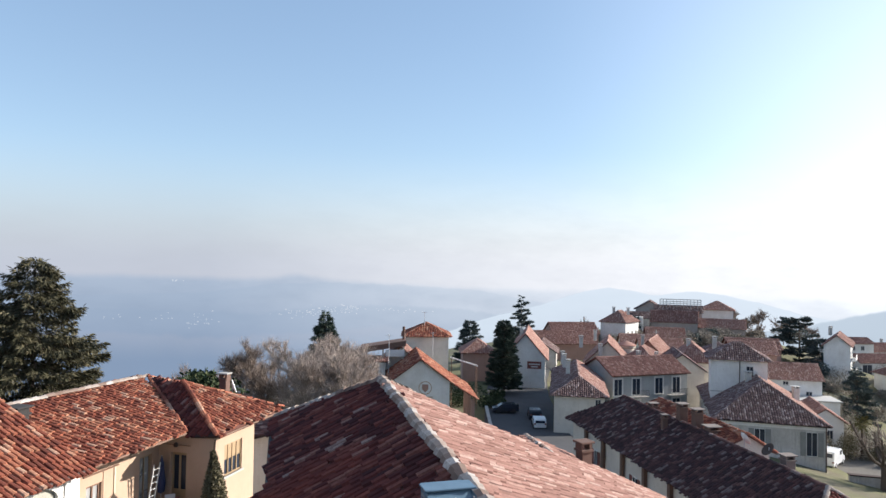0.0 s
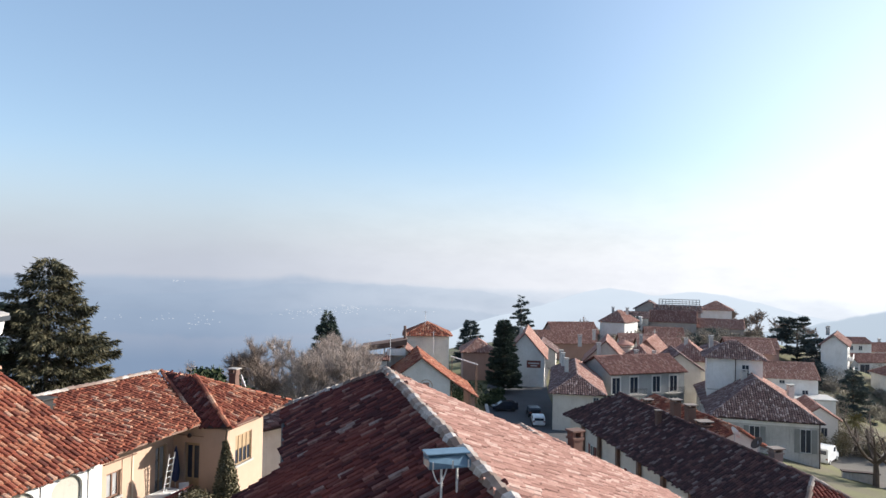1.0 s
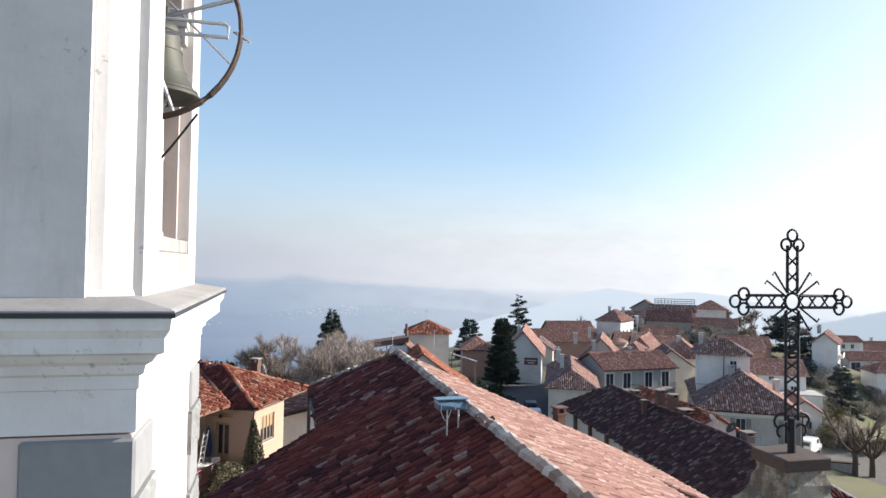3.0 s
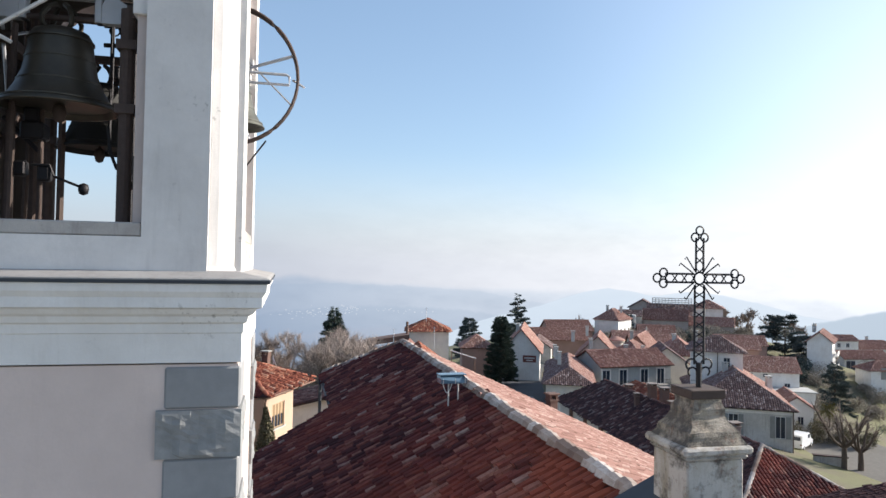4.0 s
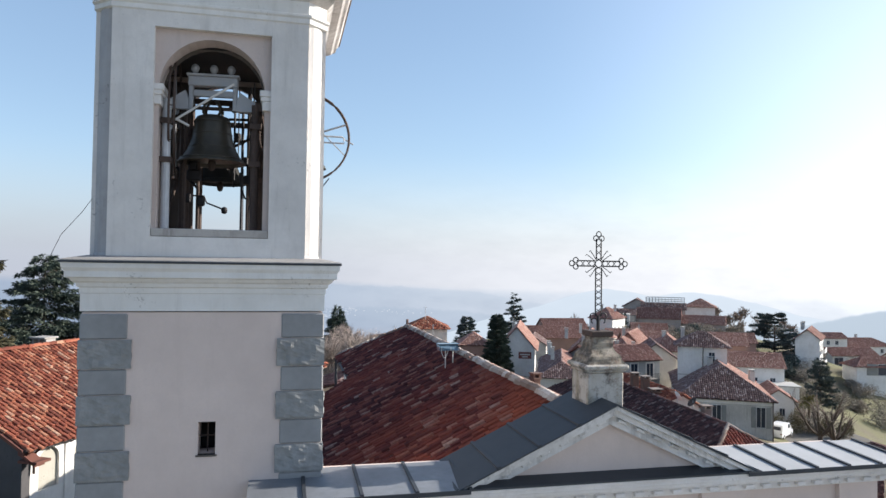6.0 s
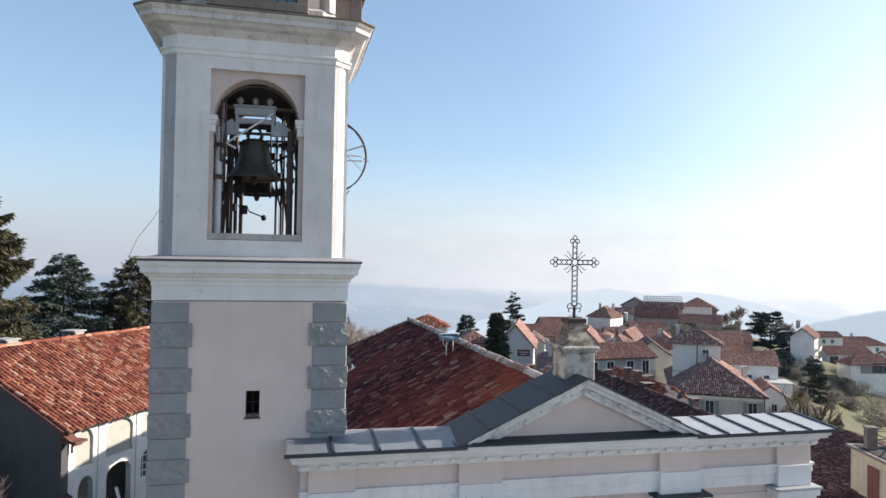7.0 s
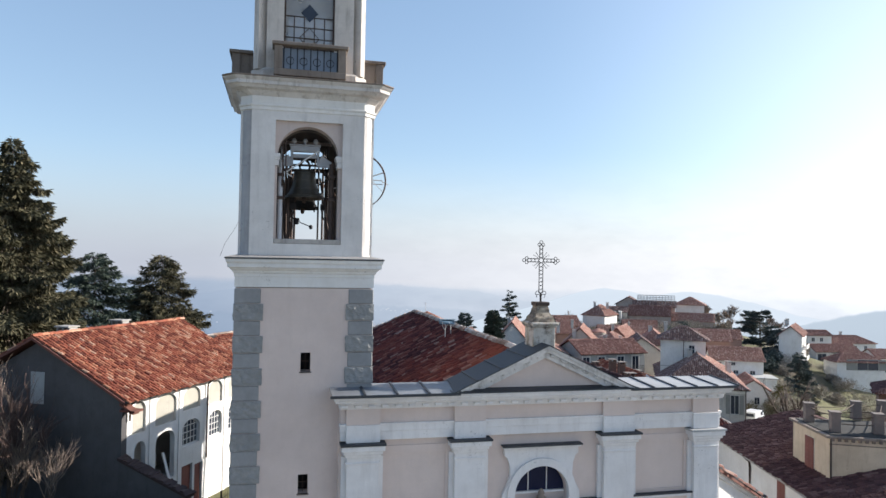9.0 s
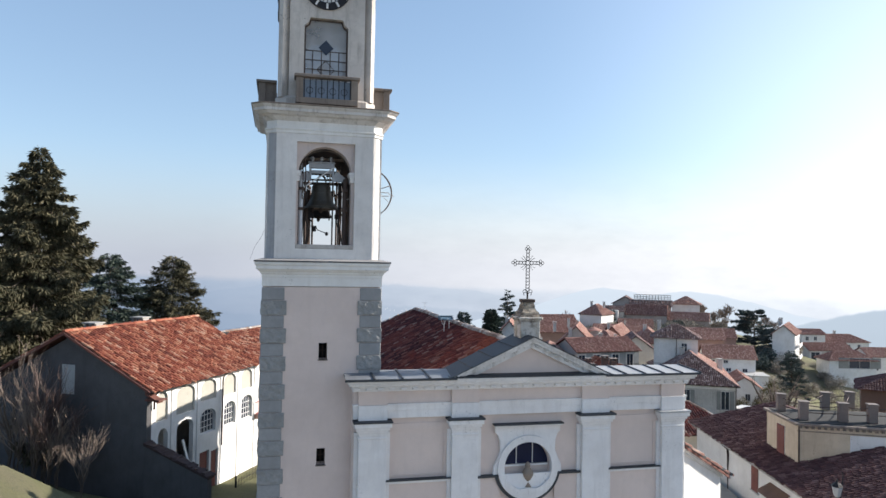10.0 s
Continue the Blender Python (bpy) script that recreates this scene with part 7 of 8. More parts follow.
H(71.0, 110.0, -11, -30, 6.2, 12, -1.0, 1.5, 'hip', M_CREAM, M_TILE_PINK, "cream house with a pink hipped roof")
H(64.4, 104.0, -11, -24, 7.0, 10, -1.6, 0.9, 'y', M_CREAM, M_TILE_VDARK, "cream house with a dark tiled roof")
H(90.0, 112.0, -15, -26, 10.6, 8, -4.8, -2.5, 'x', M_PALE, M_TILE_PINK, "long pale house with dark windows", windows=rows([1.6, 4.4], [9.0], 1.0, 0.7) + rows([2.6, 5.0, 8.4], [6.1], 1.1, 1.9))
low = thing("outhouse", pose(91.0, 106.2, -13, 0, 0, -24), "low pale outhouse with a flat light roof", "house", "village houses")
part("wall", boxes((0, 8.8, 0, 5.4, 0, 5.0)), M_PALE, low)
part("roof", boxes((-0.3, 9.1, -0.3, 5.5, 5.0, 5.22), bevel=0.02), M_TERRAZZO, low)
H(97.0, 130.0, -12, -26, 9.0, 8, -2.6, -0.4, 'x', M_BRICK, M_TILE_PINK, "low pink house with a faded roof")
H(84.0, 122.0, -12, -26, 8.0, 8, -1.9, 0.3, 'hip', M_STONEWALL, M_TILE_VDARK, "grey house with a dark hipped roof")
H(79.0, 136.0, -10, -20, 9.0, 8, -2.6, -0.4, 'x', M_CREAM, M_TILE_PINK, "cream house with a red roof", windows=rows([2.5, 6.5], [4.5], 1.0, 1.6))
H(93.3, 185.0, -9, -50, 7.6, 10, -0.3, 2.6, 'hip', M_PALE, M_TILE_PINK, "white hipped house on the hill", windows=rows([2.0, 5.0, 8.0], [4.5], 1.0, 1.5, None, 'r'))
H(115.6, 205.0, -10, -31, 8.8, 9, 1.9, 4.5, 'y', M_TAN, M_TILE_VDARK, "tan gabled house on top of the hill", windows=[('f', 4.4, 8.6, 1.2, 1.4, None)])
H(119.0, 198.5, -10, -31, 14.0, 7, 1.6, 3.4, 'x', M_TAN, M_TILE_VDARK, "long tan hilltop house under a roof terrace", windows=rows([3.0, 7.0, 11.0], [8.6], 1.2, 1.5))
H(114.6, 193.4, -10, -31, 13.6, 6, -1.0, 2.0, 'x', M_TAN, M_TILE_FAR, "lower hill house with a long tiled roof", windows=rows([2.2, 6.0, 9.5], [5.4], 1.3, 1.6))
part("white_annexe", boxes((0.6, 5.2, -2.6, -0.003, 0, 10.2)), M_PALE, H(107.5, 196.4, -10, -31, 7.0, 6, -0.2, 1.4, 'x', M_STONEWALL, M_TILE_VDARK, "small hill house with a white annexe"))
per = thing("roof_pergola", pose(121.2, 199.6, 0.4, 0, 0, -32.5), "open grey terrace rail on the hilltop roof", "pergola")
for i in range(13):
    part("upright", bar((1.04 * i, 0, 1.4), (1.04 * i, 0, 5.05), 0.07, 5), M_GREYWALL, per)
    part("rear_upright", bar((1.04 * i, 3.0, 1.4), (1.04 * i, 3.0, 5.05), 0.07, 5), M_GREYWALL, per)
    part("tie", bar((1.04 * i, 0, 5.0), (1.04 * i, 3.0, 5.0), 0.06, 4), M_GREYWALL, per)
for y in (0, 3.0):
    for z in (3.1, 3.7, 4.3, 5.0):
        part("rail", bar((0, y, z), (12.5, y, z), 0.06, 5), M_GREYWALL, per)
H(136.4, 199.6, -9, -34, 9.6, 9, 2.2, 4.7, 'hip', M_PALE, M_TILE_PINK, "pale hilltop house with a pink hipped roof", windows=[('f', 3.0, 5.5, 1.6, 2.0, None)])
H(127.6, 187.6, -11, -34, 13.0, 7, -2.5, -0.2, 'x', M_TAN, M_TILE_PINK, "long low house with a pink roof", windows=rows([4.0, 13.0], [3.0], 1.8, 1.8))
H(118.0, 160.0, -14, -24, 13.0, 8, -5.4, -3.2, 'x', M_BRICK, M_TILE_FAR, "low house with a brown roof among trees")
fh = H(139.0, 150.4, -19, -46, 6.0, 14, -3.7, -1.2, 'y', M_PALE, M_TILE_FAR, "white gabled house with balconies on the far slope", windows=rows([2, 5.5, 9, 12.5], [5.0, 8.4, 11.8], 1.2, 2.0, None, 'r'))
for z in (8.2, 11.6):
    part("balcony_slab", boxes((6.01, 7.2, 1.0, 9.0, z - 0.2, z)), M_PALE, fh)
    part("balcony_rail", boxes((7.1, 7.2, 1.0, 9.0, z + 0.004, z + 0.95)), M_PALE, fh)
H(166.0, 166.0, -24, -8, 15.0, 8, -11.0, -9.0, 'x', M_PALE, M_TILE_FAR, "long white house below the slope", windows=[('f', 2.0, 9.4, 3.0, 3.0, None), ('f', 8.0, 10.0, 1.3, 1.6, None)])
H(150.6, 141.2, -26, -14, 13.4, 7, -10.4, -8.3, 'hip', M_PALE, M_TILE_FAR, "white house with a wide shaded loggia", windows=[('f', 8.6, 13.2, 6.0, 3.0, M_SHUTTER_GREY)])
H(166.4, 143.0, -26, -14, 8.0, 9, -10.0, -7.9, 'x', M_PALE, M_TILE_PINK, "pale house with a faded roof by a loggia house", windows=rows([2.0, 5.5], [12.0], 1.2, 1.7))
H(180.0, 185.5, -22, -12, 8.6, 8, -7.8, -6.3, 'x', M_PALE, M_TILE_FAR, "small pale far house among trees", windows=rows([2, 5], [12.0], 1.2, 1.4))
H(192.4, 190.0, -24, -8, 19.0, 9, -11.2, -8.8, 'hip', M_PALE, M_TILE_FAR, "long pale far house with a low hipped roof", windows=rows([3, 7, 11, 15], [10.4], 1.2, 1.5))
H(101.0, 172.0, -10, -24, 10.0, 8, -3.6, -1.4, 'x', M_BRICK, M_TILE_FAR, "old house with a brown roof on the rise", windows=rows([2.0, 5.0, 8.0], [3.0], 0.9, 1.3))
H(86.0, 158.0, -11, -20, 9.0, 8, -4.0, -1.8, 'x', M_CREAM, M_TILE_PINK, "small cream house with a faded roof")
H(66.6, 46.3, -12, -44, 10.0, 8, 0.5, 2.2, 'hip', M_BROWN, M_TILE_PLUM, "house with a dark red roof beyond the terrace")
pole = thing("utility_pole", pose(90.7, 150.0, -9), "wooden utility pole among the roofs", "pole")
part("shaft", bar((0, 0, -0.5), (0, 0, 9.4), 0.14, 6), M_STONEWALL, pole)
part("crossarm", bar((-0.8, 0, 8.8), (0.8, 0, 8.8), 0.06, 4), M_STONEWALL, pole)
for x, y, z, s in ((43.4, 94.0, 0.9, 0.7), (45.4, 100.0, 0.9, 0.7), (46.8, 104.0, 0.8, 0.7), (54.6, 114.0, 2.2, 0.8), (56.4, 110.0, 1.2, 0.8), (60.6, 104.5, 0.6, 0.8), (64.0, 104.6, 0.4, 0.6), (98.5, 187, 2.9, 0.9), (101, 183, 2.9, 0.9), (66.5, 84.5, 0.2, 0.9), (73.0, 83.0, -1.8, 1.0), (146.2, 156, -0.6, 0.9), (150.0, 160, -0.6, 0.9), (202, 194, -8.2, 0.9), (63.6, 127, 1.9, 0.7), (50.2, 133.0, 2.0, 0.9), (75.5, 113.0, 1.6, 0.8), (72.4, 124.0, 1.2, 0.7), (136, 199, -1.8, 0.8), (67.0, 93.0, 4.2, 0.7)):
    chimney(pose(x, y, z - 0.5, 0, 0, -15), s * 0.75, 0.95, M_STONEWALL, M_TERRAZZO, "plastered chimney on a village roof", "village chimneys")
gw = thing("garden_wall", None, "low cream garden wall by the street", "wall", "garden walls")
part("wall", prism([(30.5, 90.0, -11), (34.5, 106.0, -11), (34.8, 106.0, -11), (30.8, 90.0, -11)], (0, 0, 3.6)), M_CREAM, gw)
part("coping", prism([(30.4, 90.0, -7.4), (34.4, 106.0, -7.4), (34.9, 106.0, -7.4), (30.9, 90.0, -7.4)], (0, 0, 0.12)), M_TERRAZZO, gw)
yard = thing("yard_wall", None, "low grey yard wall with a mossy top", "wall")
part("wall", prism([(69.4, 69.8, -12.5), (72.9, 67.9, -12.5), (73.1, 68.3, -12.5), (69.6, 70.2, -12.5)], (0, 0, 3.2)), M_STONEWALL, yard)
part("coping", prism([(69.3, 69.7, -9.296), (72.9, 67.7, -9.296), (73.2, 68.4, -9.296), (69.6, 70.4, -9.296)], (0, 0, 0.15)), M_DECK_DARK, yard)

# ---- trees ----
def conifer(x, y, top, height, radius, seed, mat, label, clumps=2600, leaf=0.5, droop=0.35, ragged=0.3, base=None, power=0.9, name="conifer", step=0.55):
    """Whorls of boughs round a trunk, each bough hung with short sprays of needles."""
    z0 = base if base is not None else top - height
    t = thing(name, pose(x, y, z0), label, "tree", "conifers")
    hgt = top - z0
    part("trunk", tube(bmesh.new(), [(0, 0, -0.5), (0.05, 0, hgt * 0.4), (0, 0.05, hgt * 0.97)], 0.045 * radius + 0.12, 8, 0.03), M_BARK, t)
    rng = np.random.default_rng(seed)
    boughs = []
    z = hgt * 0.12
    while z < hgt - 0.25:
        f = z / hgt
        for k in range(int(rng.integers(5, 8))):
            ang = rng.uniform(0, 2 * math.pi)
            reach = radius * max(0.0, 1 - f) ** power
            reach *= 1.0 - ragged + 2.0 * ragged * rng.uniform(0, 1) ** 1.3 + 0.5 * ragged * math.sin(2 * ang + 7 * f + seed)
            boughs.append((z + rng.normal(0, 0.3 * step), ang, max(0.25, reach)))
        z += step * (0.75 + 0.5 * rng.uniform()) * (0.65 + 0.7 * (1 - f))
    total = sum(b[2] ** 1.35 for b in boughs)
    verts, faces = [], []
    limbs = bmesh.new()
    for zb, ang, reach in boughs:
        ca, sa = math.cos(ang), math.sin(ang)
        lift = rng.uniform(-0.06, 0.18)
        if reach > 1.2:
            tube(limbs, [(ca * s * reach, sa * s * reach, zb + lift * s * reach - droop * reach * s ** 1.8) for s in (0.0, 0.35, 0.7)], 0.02 + 0.006 * reach, 4, 0.012)
        n = max(8, int(clumps * reach ** 1.35 / total))
        s = np.sqrt(rng.uniform(0.02, 1.0, n))
        # side shoots fan out from the bough in a flat spray that narrows to its tip
        off = rng.uniform(-1, 1, n) * (reach * 0.30 * (1.06 - s) ** 0.8 + 0.05)
        r = reach * s - 0.35 * np.abs(off)
        curve = zb + lift * r - droop * reach * (s ** 1.5 - 0.55 * s ** 5)
        hang = rng.uniform(0, 1, n) ** 1.6 * (0.10 + 0.55 * max(0.0, droop)) * (0.35 + 0.16 * reach)
        c = np.stack([ca * r - sa * off, sa * r + ca * off, curve - hang], 1)
        ln = (1.35 * leaf * rng.uniform(0.6, 1.4, n))[:, None]
        side = np.sign(off) * 0.55
        d = np.stack([ca * 0.8 - sa * side, sa * 0.8 + ca * side, -droop * (0.5 + 2.6 * hang / (hang.max() + 1e-6))], 1) + rng.normal(0, 0.30, (n, 3))
        d /= np.linalg.norm(d, axis=1)[:, None]
        w = np.cross(d, rng.normal(0, 1, (n, 3)))
        w *= ln * 0.10 / (np.linalg.norm(w, axis=1)[:, None] + 1e-6)
        verts.append(np.stack([c - w * 0.4, c + d * ln * 0.45 + w, c + d * ln, c + d * ln * 0.5 - w], 1).reshape(-1, 3))
    verts = np.concatenate(verts)
    faces = np.arange(len(verts)).reshape(-1, 4).tolist()
    verts = verts.tolist()
    part("bough_frame", limbs, M_BARK, t)
    tagged(part("crown", (verts, faces), mat, t), kind="stuff")
    return t


def bare_tree(x, y, z0, height, seed, label, mat=None, depth=4, spread=0.6, name="bare_tree", group="bare trees", thin=0.012, start=0.3, sprays=0):
    t = thing(name, pose(x, y, z0), label, "tree", group)
    rng = np.random.default_rng(seed)
    limb, twig = bmesh.new(), bmesh.new()
    ends = []

    def grow(p, d, length, r, level):
        q = p + d * length
        mid = p + d * length * 0.5 + Vector(rng.normal(0, 0.05, 3)) * length
        tube(limb if level < 2 else twig, [p, mid, q], r, 6 if level < 2 else 3, max(thin, r * 0.62))
        if level > 1:
            ends.append((p, mid, q, d))
        if level >= depth:
            return
        for _ in range(3 if level else 5):
            nd = (d + Vector(rng.normal(0, spread, 3)) + Vector((0, 0, 0.12))).normalized()
            s = float(rng.uniform(0.45, 1.0))
            grow(p + (q - p) * s if level else p + (q - p) * (0.55 + 0.45 * s), nd, length * float(rng.uniform(0.6, 0.85)), max(thin, r * 0.55), level + 1)

    grow(Vector((0, 0, -0.4)), Vector((0.02, 0.03, 1)).normalized(), height * start, 0.014 * height, 0)
    part("trunk", limb, M_BARK, t)
    tagged(part("branch_work", twig, mat or M_TWIG, t), kind="stuff")
    if sprays:       # fine twigs growing from the branches
        verts, faces = [], []
        for _ in range(sprays):
            p, mid, q, d = ends[rng.integers(len(ends))]
            c = mid + (q - mid) * float(rng.uniform(-0.4, 1.0))
            w = (d * 0.8 + Vector(rng.normal(0, 0.55, 3)) + Vector((0, 0, 0.35))).normalized()
            ln = float(rng.uniform(0.5, 1.3)) * height * 0.075
            side = w.cross(Vector(rng.normal(0, 1, 3))).normalized() * thin * 0.8
            bend = c + w * ln * 0.55 + Vector(rng.normal(0, 0.06, 3)) * ln
            k = len(verts)
            verts += [tuple(c - side), tuple(c + side), tuple(bend + side * 0.7), tuple(bend - side * 0.7), tuple(bend + (w + Vector((0, 0, 0.25))) * ln * 0.5)]
            faces += [(k, k + 1, k + 2, k + 3), (k + 3, k + 2, k + 4)]
        tagged(part("twig_mass", (verts, faces), mat or M_TWIG, t), kind="stuff")
    return t


def bush(x, y, z0, rx, ry, h, n, seed, mat, label, leaf=0.3, name="shrub", group="shrubs", cone=False, slim=0.35):
    t = thing(name, pose(x, y, z0), label, "shrub", group)
    rng = np.random.default_rng(seed)
    verts, faces = [], []
    lobes = [(rng.normal(0, 0.45), rng.normal(0, 0.45), rng.uniform(0.2, 0.75), rng.uniform(0.35, 0.6)) for _ in range(9)]
    for _ in range(n):
        lx, ly, lz, lr = lobes[rng.integers(9)]
        v = rng.normal(0, 1, 3)
        v = v / np.linalg.norm(v) * lr * rng.uniform(0.75, 1.05)
        fz = min(1.0, max(0.0, lz + v[2] * 0.6))
        k = (1 - fz) * 0.9 + 0.12 if cone else 1.0
        c = np.array([(lx * 0.8 + v[0]) * rx * k, (ly * 0.8 + v[1]) * ry * k, fz * h])
        d = rng.normal(0, 1, 3) + np.array([0, 0, 0.3])
        d /= np.linalg.norm(d)
        w = np.cross(d, rng.normal(0, 1, 3))
        w *= leaf * slim / (np.linalg.norm(w) + 1e-6)
        k = len(verts)
        verts += [tuple(c), tuple(c + d * leaf * 0.5 + w), tuple(c + d * leaf), tuple(c + d * leaf * 0.5 - w)]
        faces.append((k, k + 1, k + 2, k + 3))
    part("stem", tube(bmesh.new(), [(0, 0, -0.3), (0, 0, h * 0.55)], 0.06, 6, 0.03), M_BARK, t)
    part("foliage", (verts, faces), mat, t)
    return t


conifer(-19.7, 28.4, 22.6, 22, 8.2, 1, M_CONIFER, "tall dark spruce with drooping shaggy branches", 270000, 0.27, 0.42, 0.34, base=0.0, power=0.84, step=0.34)
conifer(-20.0, 50.6, 15.6, 22, 6.8, 2, M_CONIFER_BLUE, "dark green fir behind the arcaded house", 120000, 0.28, 0.26, 0.28, base=-7.0, power=0.55, step=0.30)
conifer(-14.4, 53.2, 15.4, 22, 7.4, 3, M_CONIFER, "broad dark spruce behind the arcaded house", 130000, 0.28, 0.33, 0.30, base=-7.0, power=0.55, step=0.30)
conifer(-27.5, 52.0, 13.0, 22, 5.5, 4, M_CONIFER, "dark spruce at the edge of the garden", 24000, 0.45, 0.45, 0.22, base=-7.0, power=0.7)
conifer(-24.5, 40.0, 15.5, 22, 5.0, 5, M_CONIFER, "dark spruce in the garden", 24000, 0.45, 0.45, 0.22, base=-5.0, power=0.7)
conifer(-31.0, 36.0, 12.0, 18, 5.5, 15, M_CONIFER_BLUE, "dark conifer in the garden", 18000, 0.45, 0.4, 0.22, base=-5.0, power=0.6)
conifer(9.2, 111.0, 7.6, 18, 6.4, 6, M_CONIFER_BLUE, "dark fir standing over bare trees", 60000, 0.42, 0.12, 0.2, base=-10.0, power=0.8, step=0.5)
conifer(42.2, 120.0, 5.2, 14, 3.3, 7, M_CONIFER_BLUE, "dense dark cypress by the street", 60000, 0.34, -0.25, 0.12, base=-9.0, power=0.42, name="cypress", step=0.22)
conifer(56.5, 151.0, 8.0, 16, 6.2, 8, M_HAZED_NEEDLES, "tall cedar with open layered branches", 22000, 0.5, -0.10, 0.42, base=-9.0, power=0.85, name="cedar", step=1.25)
conifer(47.7, 163.5, 2.2, 12, 5.0, 9, M_HAZED_NEEDLES, "dark fir among the roofs", 20000, 0.5, 0.1, 0.22, base=-12.0, power=0.65)
conifer(144.2, 165.0, 2.7, 16, 7.4, 10, M_HAZED_NEEDLES, "wide grey-green cedar on the hillside", 40000, 0.6, -0.06, 0.40, base=-15.0, power=0.38, name="cedar", step=1.3)
conifer(142.8, 156.0, -2.6, 14, 5.0, 11, M_HAZED_NEEDLES, "grey-green fir on the slope", 20000, 0.55, 0.15, 0.22, base=-22.0, power=0.45, step=0.7)
conifer(119.6, 120.0, -4.8, 14, 4.4, 12, M_HAZED_NEEDLES, "grey-green fir on the slope", 20000, 0.5, 0.12, 0.25, base=-22.0, power=0.5, step=0.7)
conifer(108.5, 192.0, 0.5, 9, 1.8, 13, M_HAZED_NEEDLES, "slim cypress by a hill house", 4000, 0.5, 0.0, 0.12, base=-9.0, power=0.3, name="cypress")
conifer(128.5, 190.0, -0.6, 9, 1.6, 14, M_HAZED_NEEDLES, "slim cypress by a hill house", 4000, 0.5, 0.0, 0.12, base=-10.0, power=0.3, name="cypress")

for i, (x, y, h) in enumerate(((-8.5, 78, 10), (-3.5, 72, 11), (-5.5, 76, 12), (1.0, 76, 12.5), (4.5, 70, 12), (8.5, 76, 12.5), (11.0, 80, 11.5), (6.0, 84, 12), (-1.0, 84, 11), (-4.0, 70, 11), (-6.0, 88, 12), (10.5, 92, 12), (2.5, 92, 12), (9.0, 68, 11.4), (6.5, 72, 12), (10.0, 71, 11.5))):
    zt = 6.2 - (2.4 if x < -2.0 else 0) + (i * 37 % 10) * 0.13 + (0.9 if i in (2, 13) else 0)
    # right-hand trees take paler twigs, the grove's lit part put into colour
    bare_tree(x, y, zt - h, h, 60 + i, "bare winter tree with dense pinkish twigs", M_TWIG_PALE if x > 2 else M_TWIG, depth=4, spread=0.5, thin=0.018, start=0.34, sprays=8500)
for i, (x, y, z, r, h) in enumerate(((-5.0, 68, -2.0, 2.6, 7.4), (-8.0, 66, -3.0, 2.4, 6.6), (-2.5, 66, -3.0, 2.6, 7.8))):
    bush(x, y, z, r, r, h, 3600, 80 + i, M_HEDGE, "dark evergreen bush among bare trees", 0.42)
for i, (x, y, z, h) in enumerate(((152, 215, -7, 12.5), (161, 215, -7, 10.5), (157, 213, -6, 10), (171, 215, -9, 11.5), (84, 195, -9, 7.5), (88, 195, -9, 9), (94, 195, -9, 10), (165, 212, -9, 11), (178, 212, -11, 12), (160, 202, -9, 7), (91, 197, -9, 9), (174, 205, -11, 11), (183, 208, -12, 12))):
    bare_tree(x, y, z, h, 102 + i, "bare leafless tree on the slope", depth=4, spread=0.55, thin=0.05, start=0.32, sprays=2200)
def pollard(x, y, z0, height, seed, label):
    """Stout trunk that forks low into rising, often cut limbs with short straight shoots."""
    t = thing("pollard_tree", pose(x, y, z0), label, "tree", "bare trees")
    rng = np.random.default_rng(seed)
    fork = height * 0.34
    bm = tube(bmesh.new(), [(0, 0, -0.5), (0.06, 0.02, fork * 0.5), (0.0, 0.0, fork)], 0.40, 9, 0.30)
    shoots = bmesh.new()
    for k in range(8):
        a = 2 * math.pi * (k + float(rng.uniform(-0.3, 0.3))) / 8
        reach, rise = height * float(rng.uniform(0.18, 0.42)), height * float(rng.uniform(0.28, 0.56))
        limb = [Vector((math.cos(a) * reach * q ** 0.8, math.sin(a) * reach * q ** 0.8, fork - 0.15 + rise * q ** 1.25)) + Vector(rng.normal(0, 0.05, 3)) for q in (0.0, 0.3, 0.6, 1.0)]
        tube(bm, limb, 0.19, 7, 0.085)
        for _ in range(9):
            q = float(rng.uniform(0.35, 1.0))
            c = limb[1] + (limb[3] - limb[1]) * q
            d = Vector((math.cos(a) * 0.5, math.sin(a) * 0.5, 0.9)) + Vector(rng.normal(0, 0.5, 3))
            tip = c + d.normalized() * height * float(rng.uniform(0.10, 0.22))
            tube(shoots, [c, (c + tip) / 2 + Vector(rng.normal(0, 0.06, 3)), tip], 0.06, 4, 0.022)
    part("trunk", bm, M_BARK, t)
    tagged(part("branch_work", shoots, M_TWIG, t), kind="stuff")
    return t


pollard(73.9, 66.8, -10.9, 8.0, 31, "stout pollarded leafless tree in a gravel yard")
pollard(71.9, 67.4, -10.9, 9.6, 32, "tall pollarded leafless tree beside a low wall")
for i, (x, y, h) in enumerate(((76.6, 82.0, 3.2), (79.2, 80.2, 3.6), (82.2, 78.4, 3.0), (84.0, 76.0, 2.6))):
    bush(x, y, -10.8, 1.6, 1.6, h, 2600, 560 + i, M_LAUREL, "dry brown hedge behind a parked van", 0.3, group="yard hedges", slim=0.12)
shrub_rng = np.random.default_rng(8)
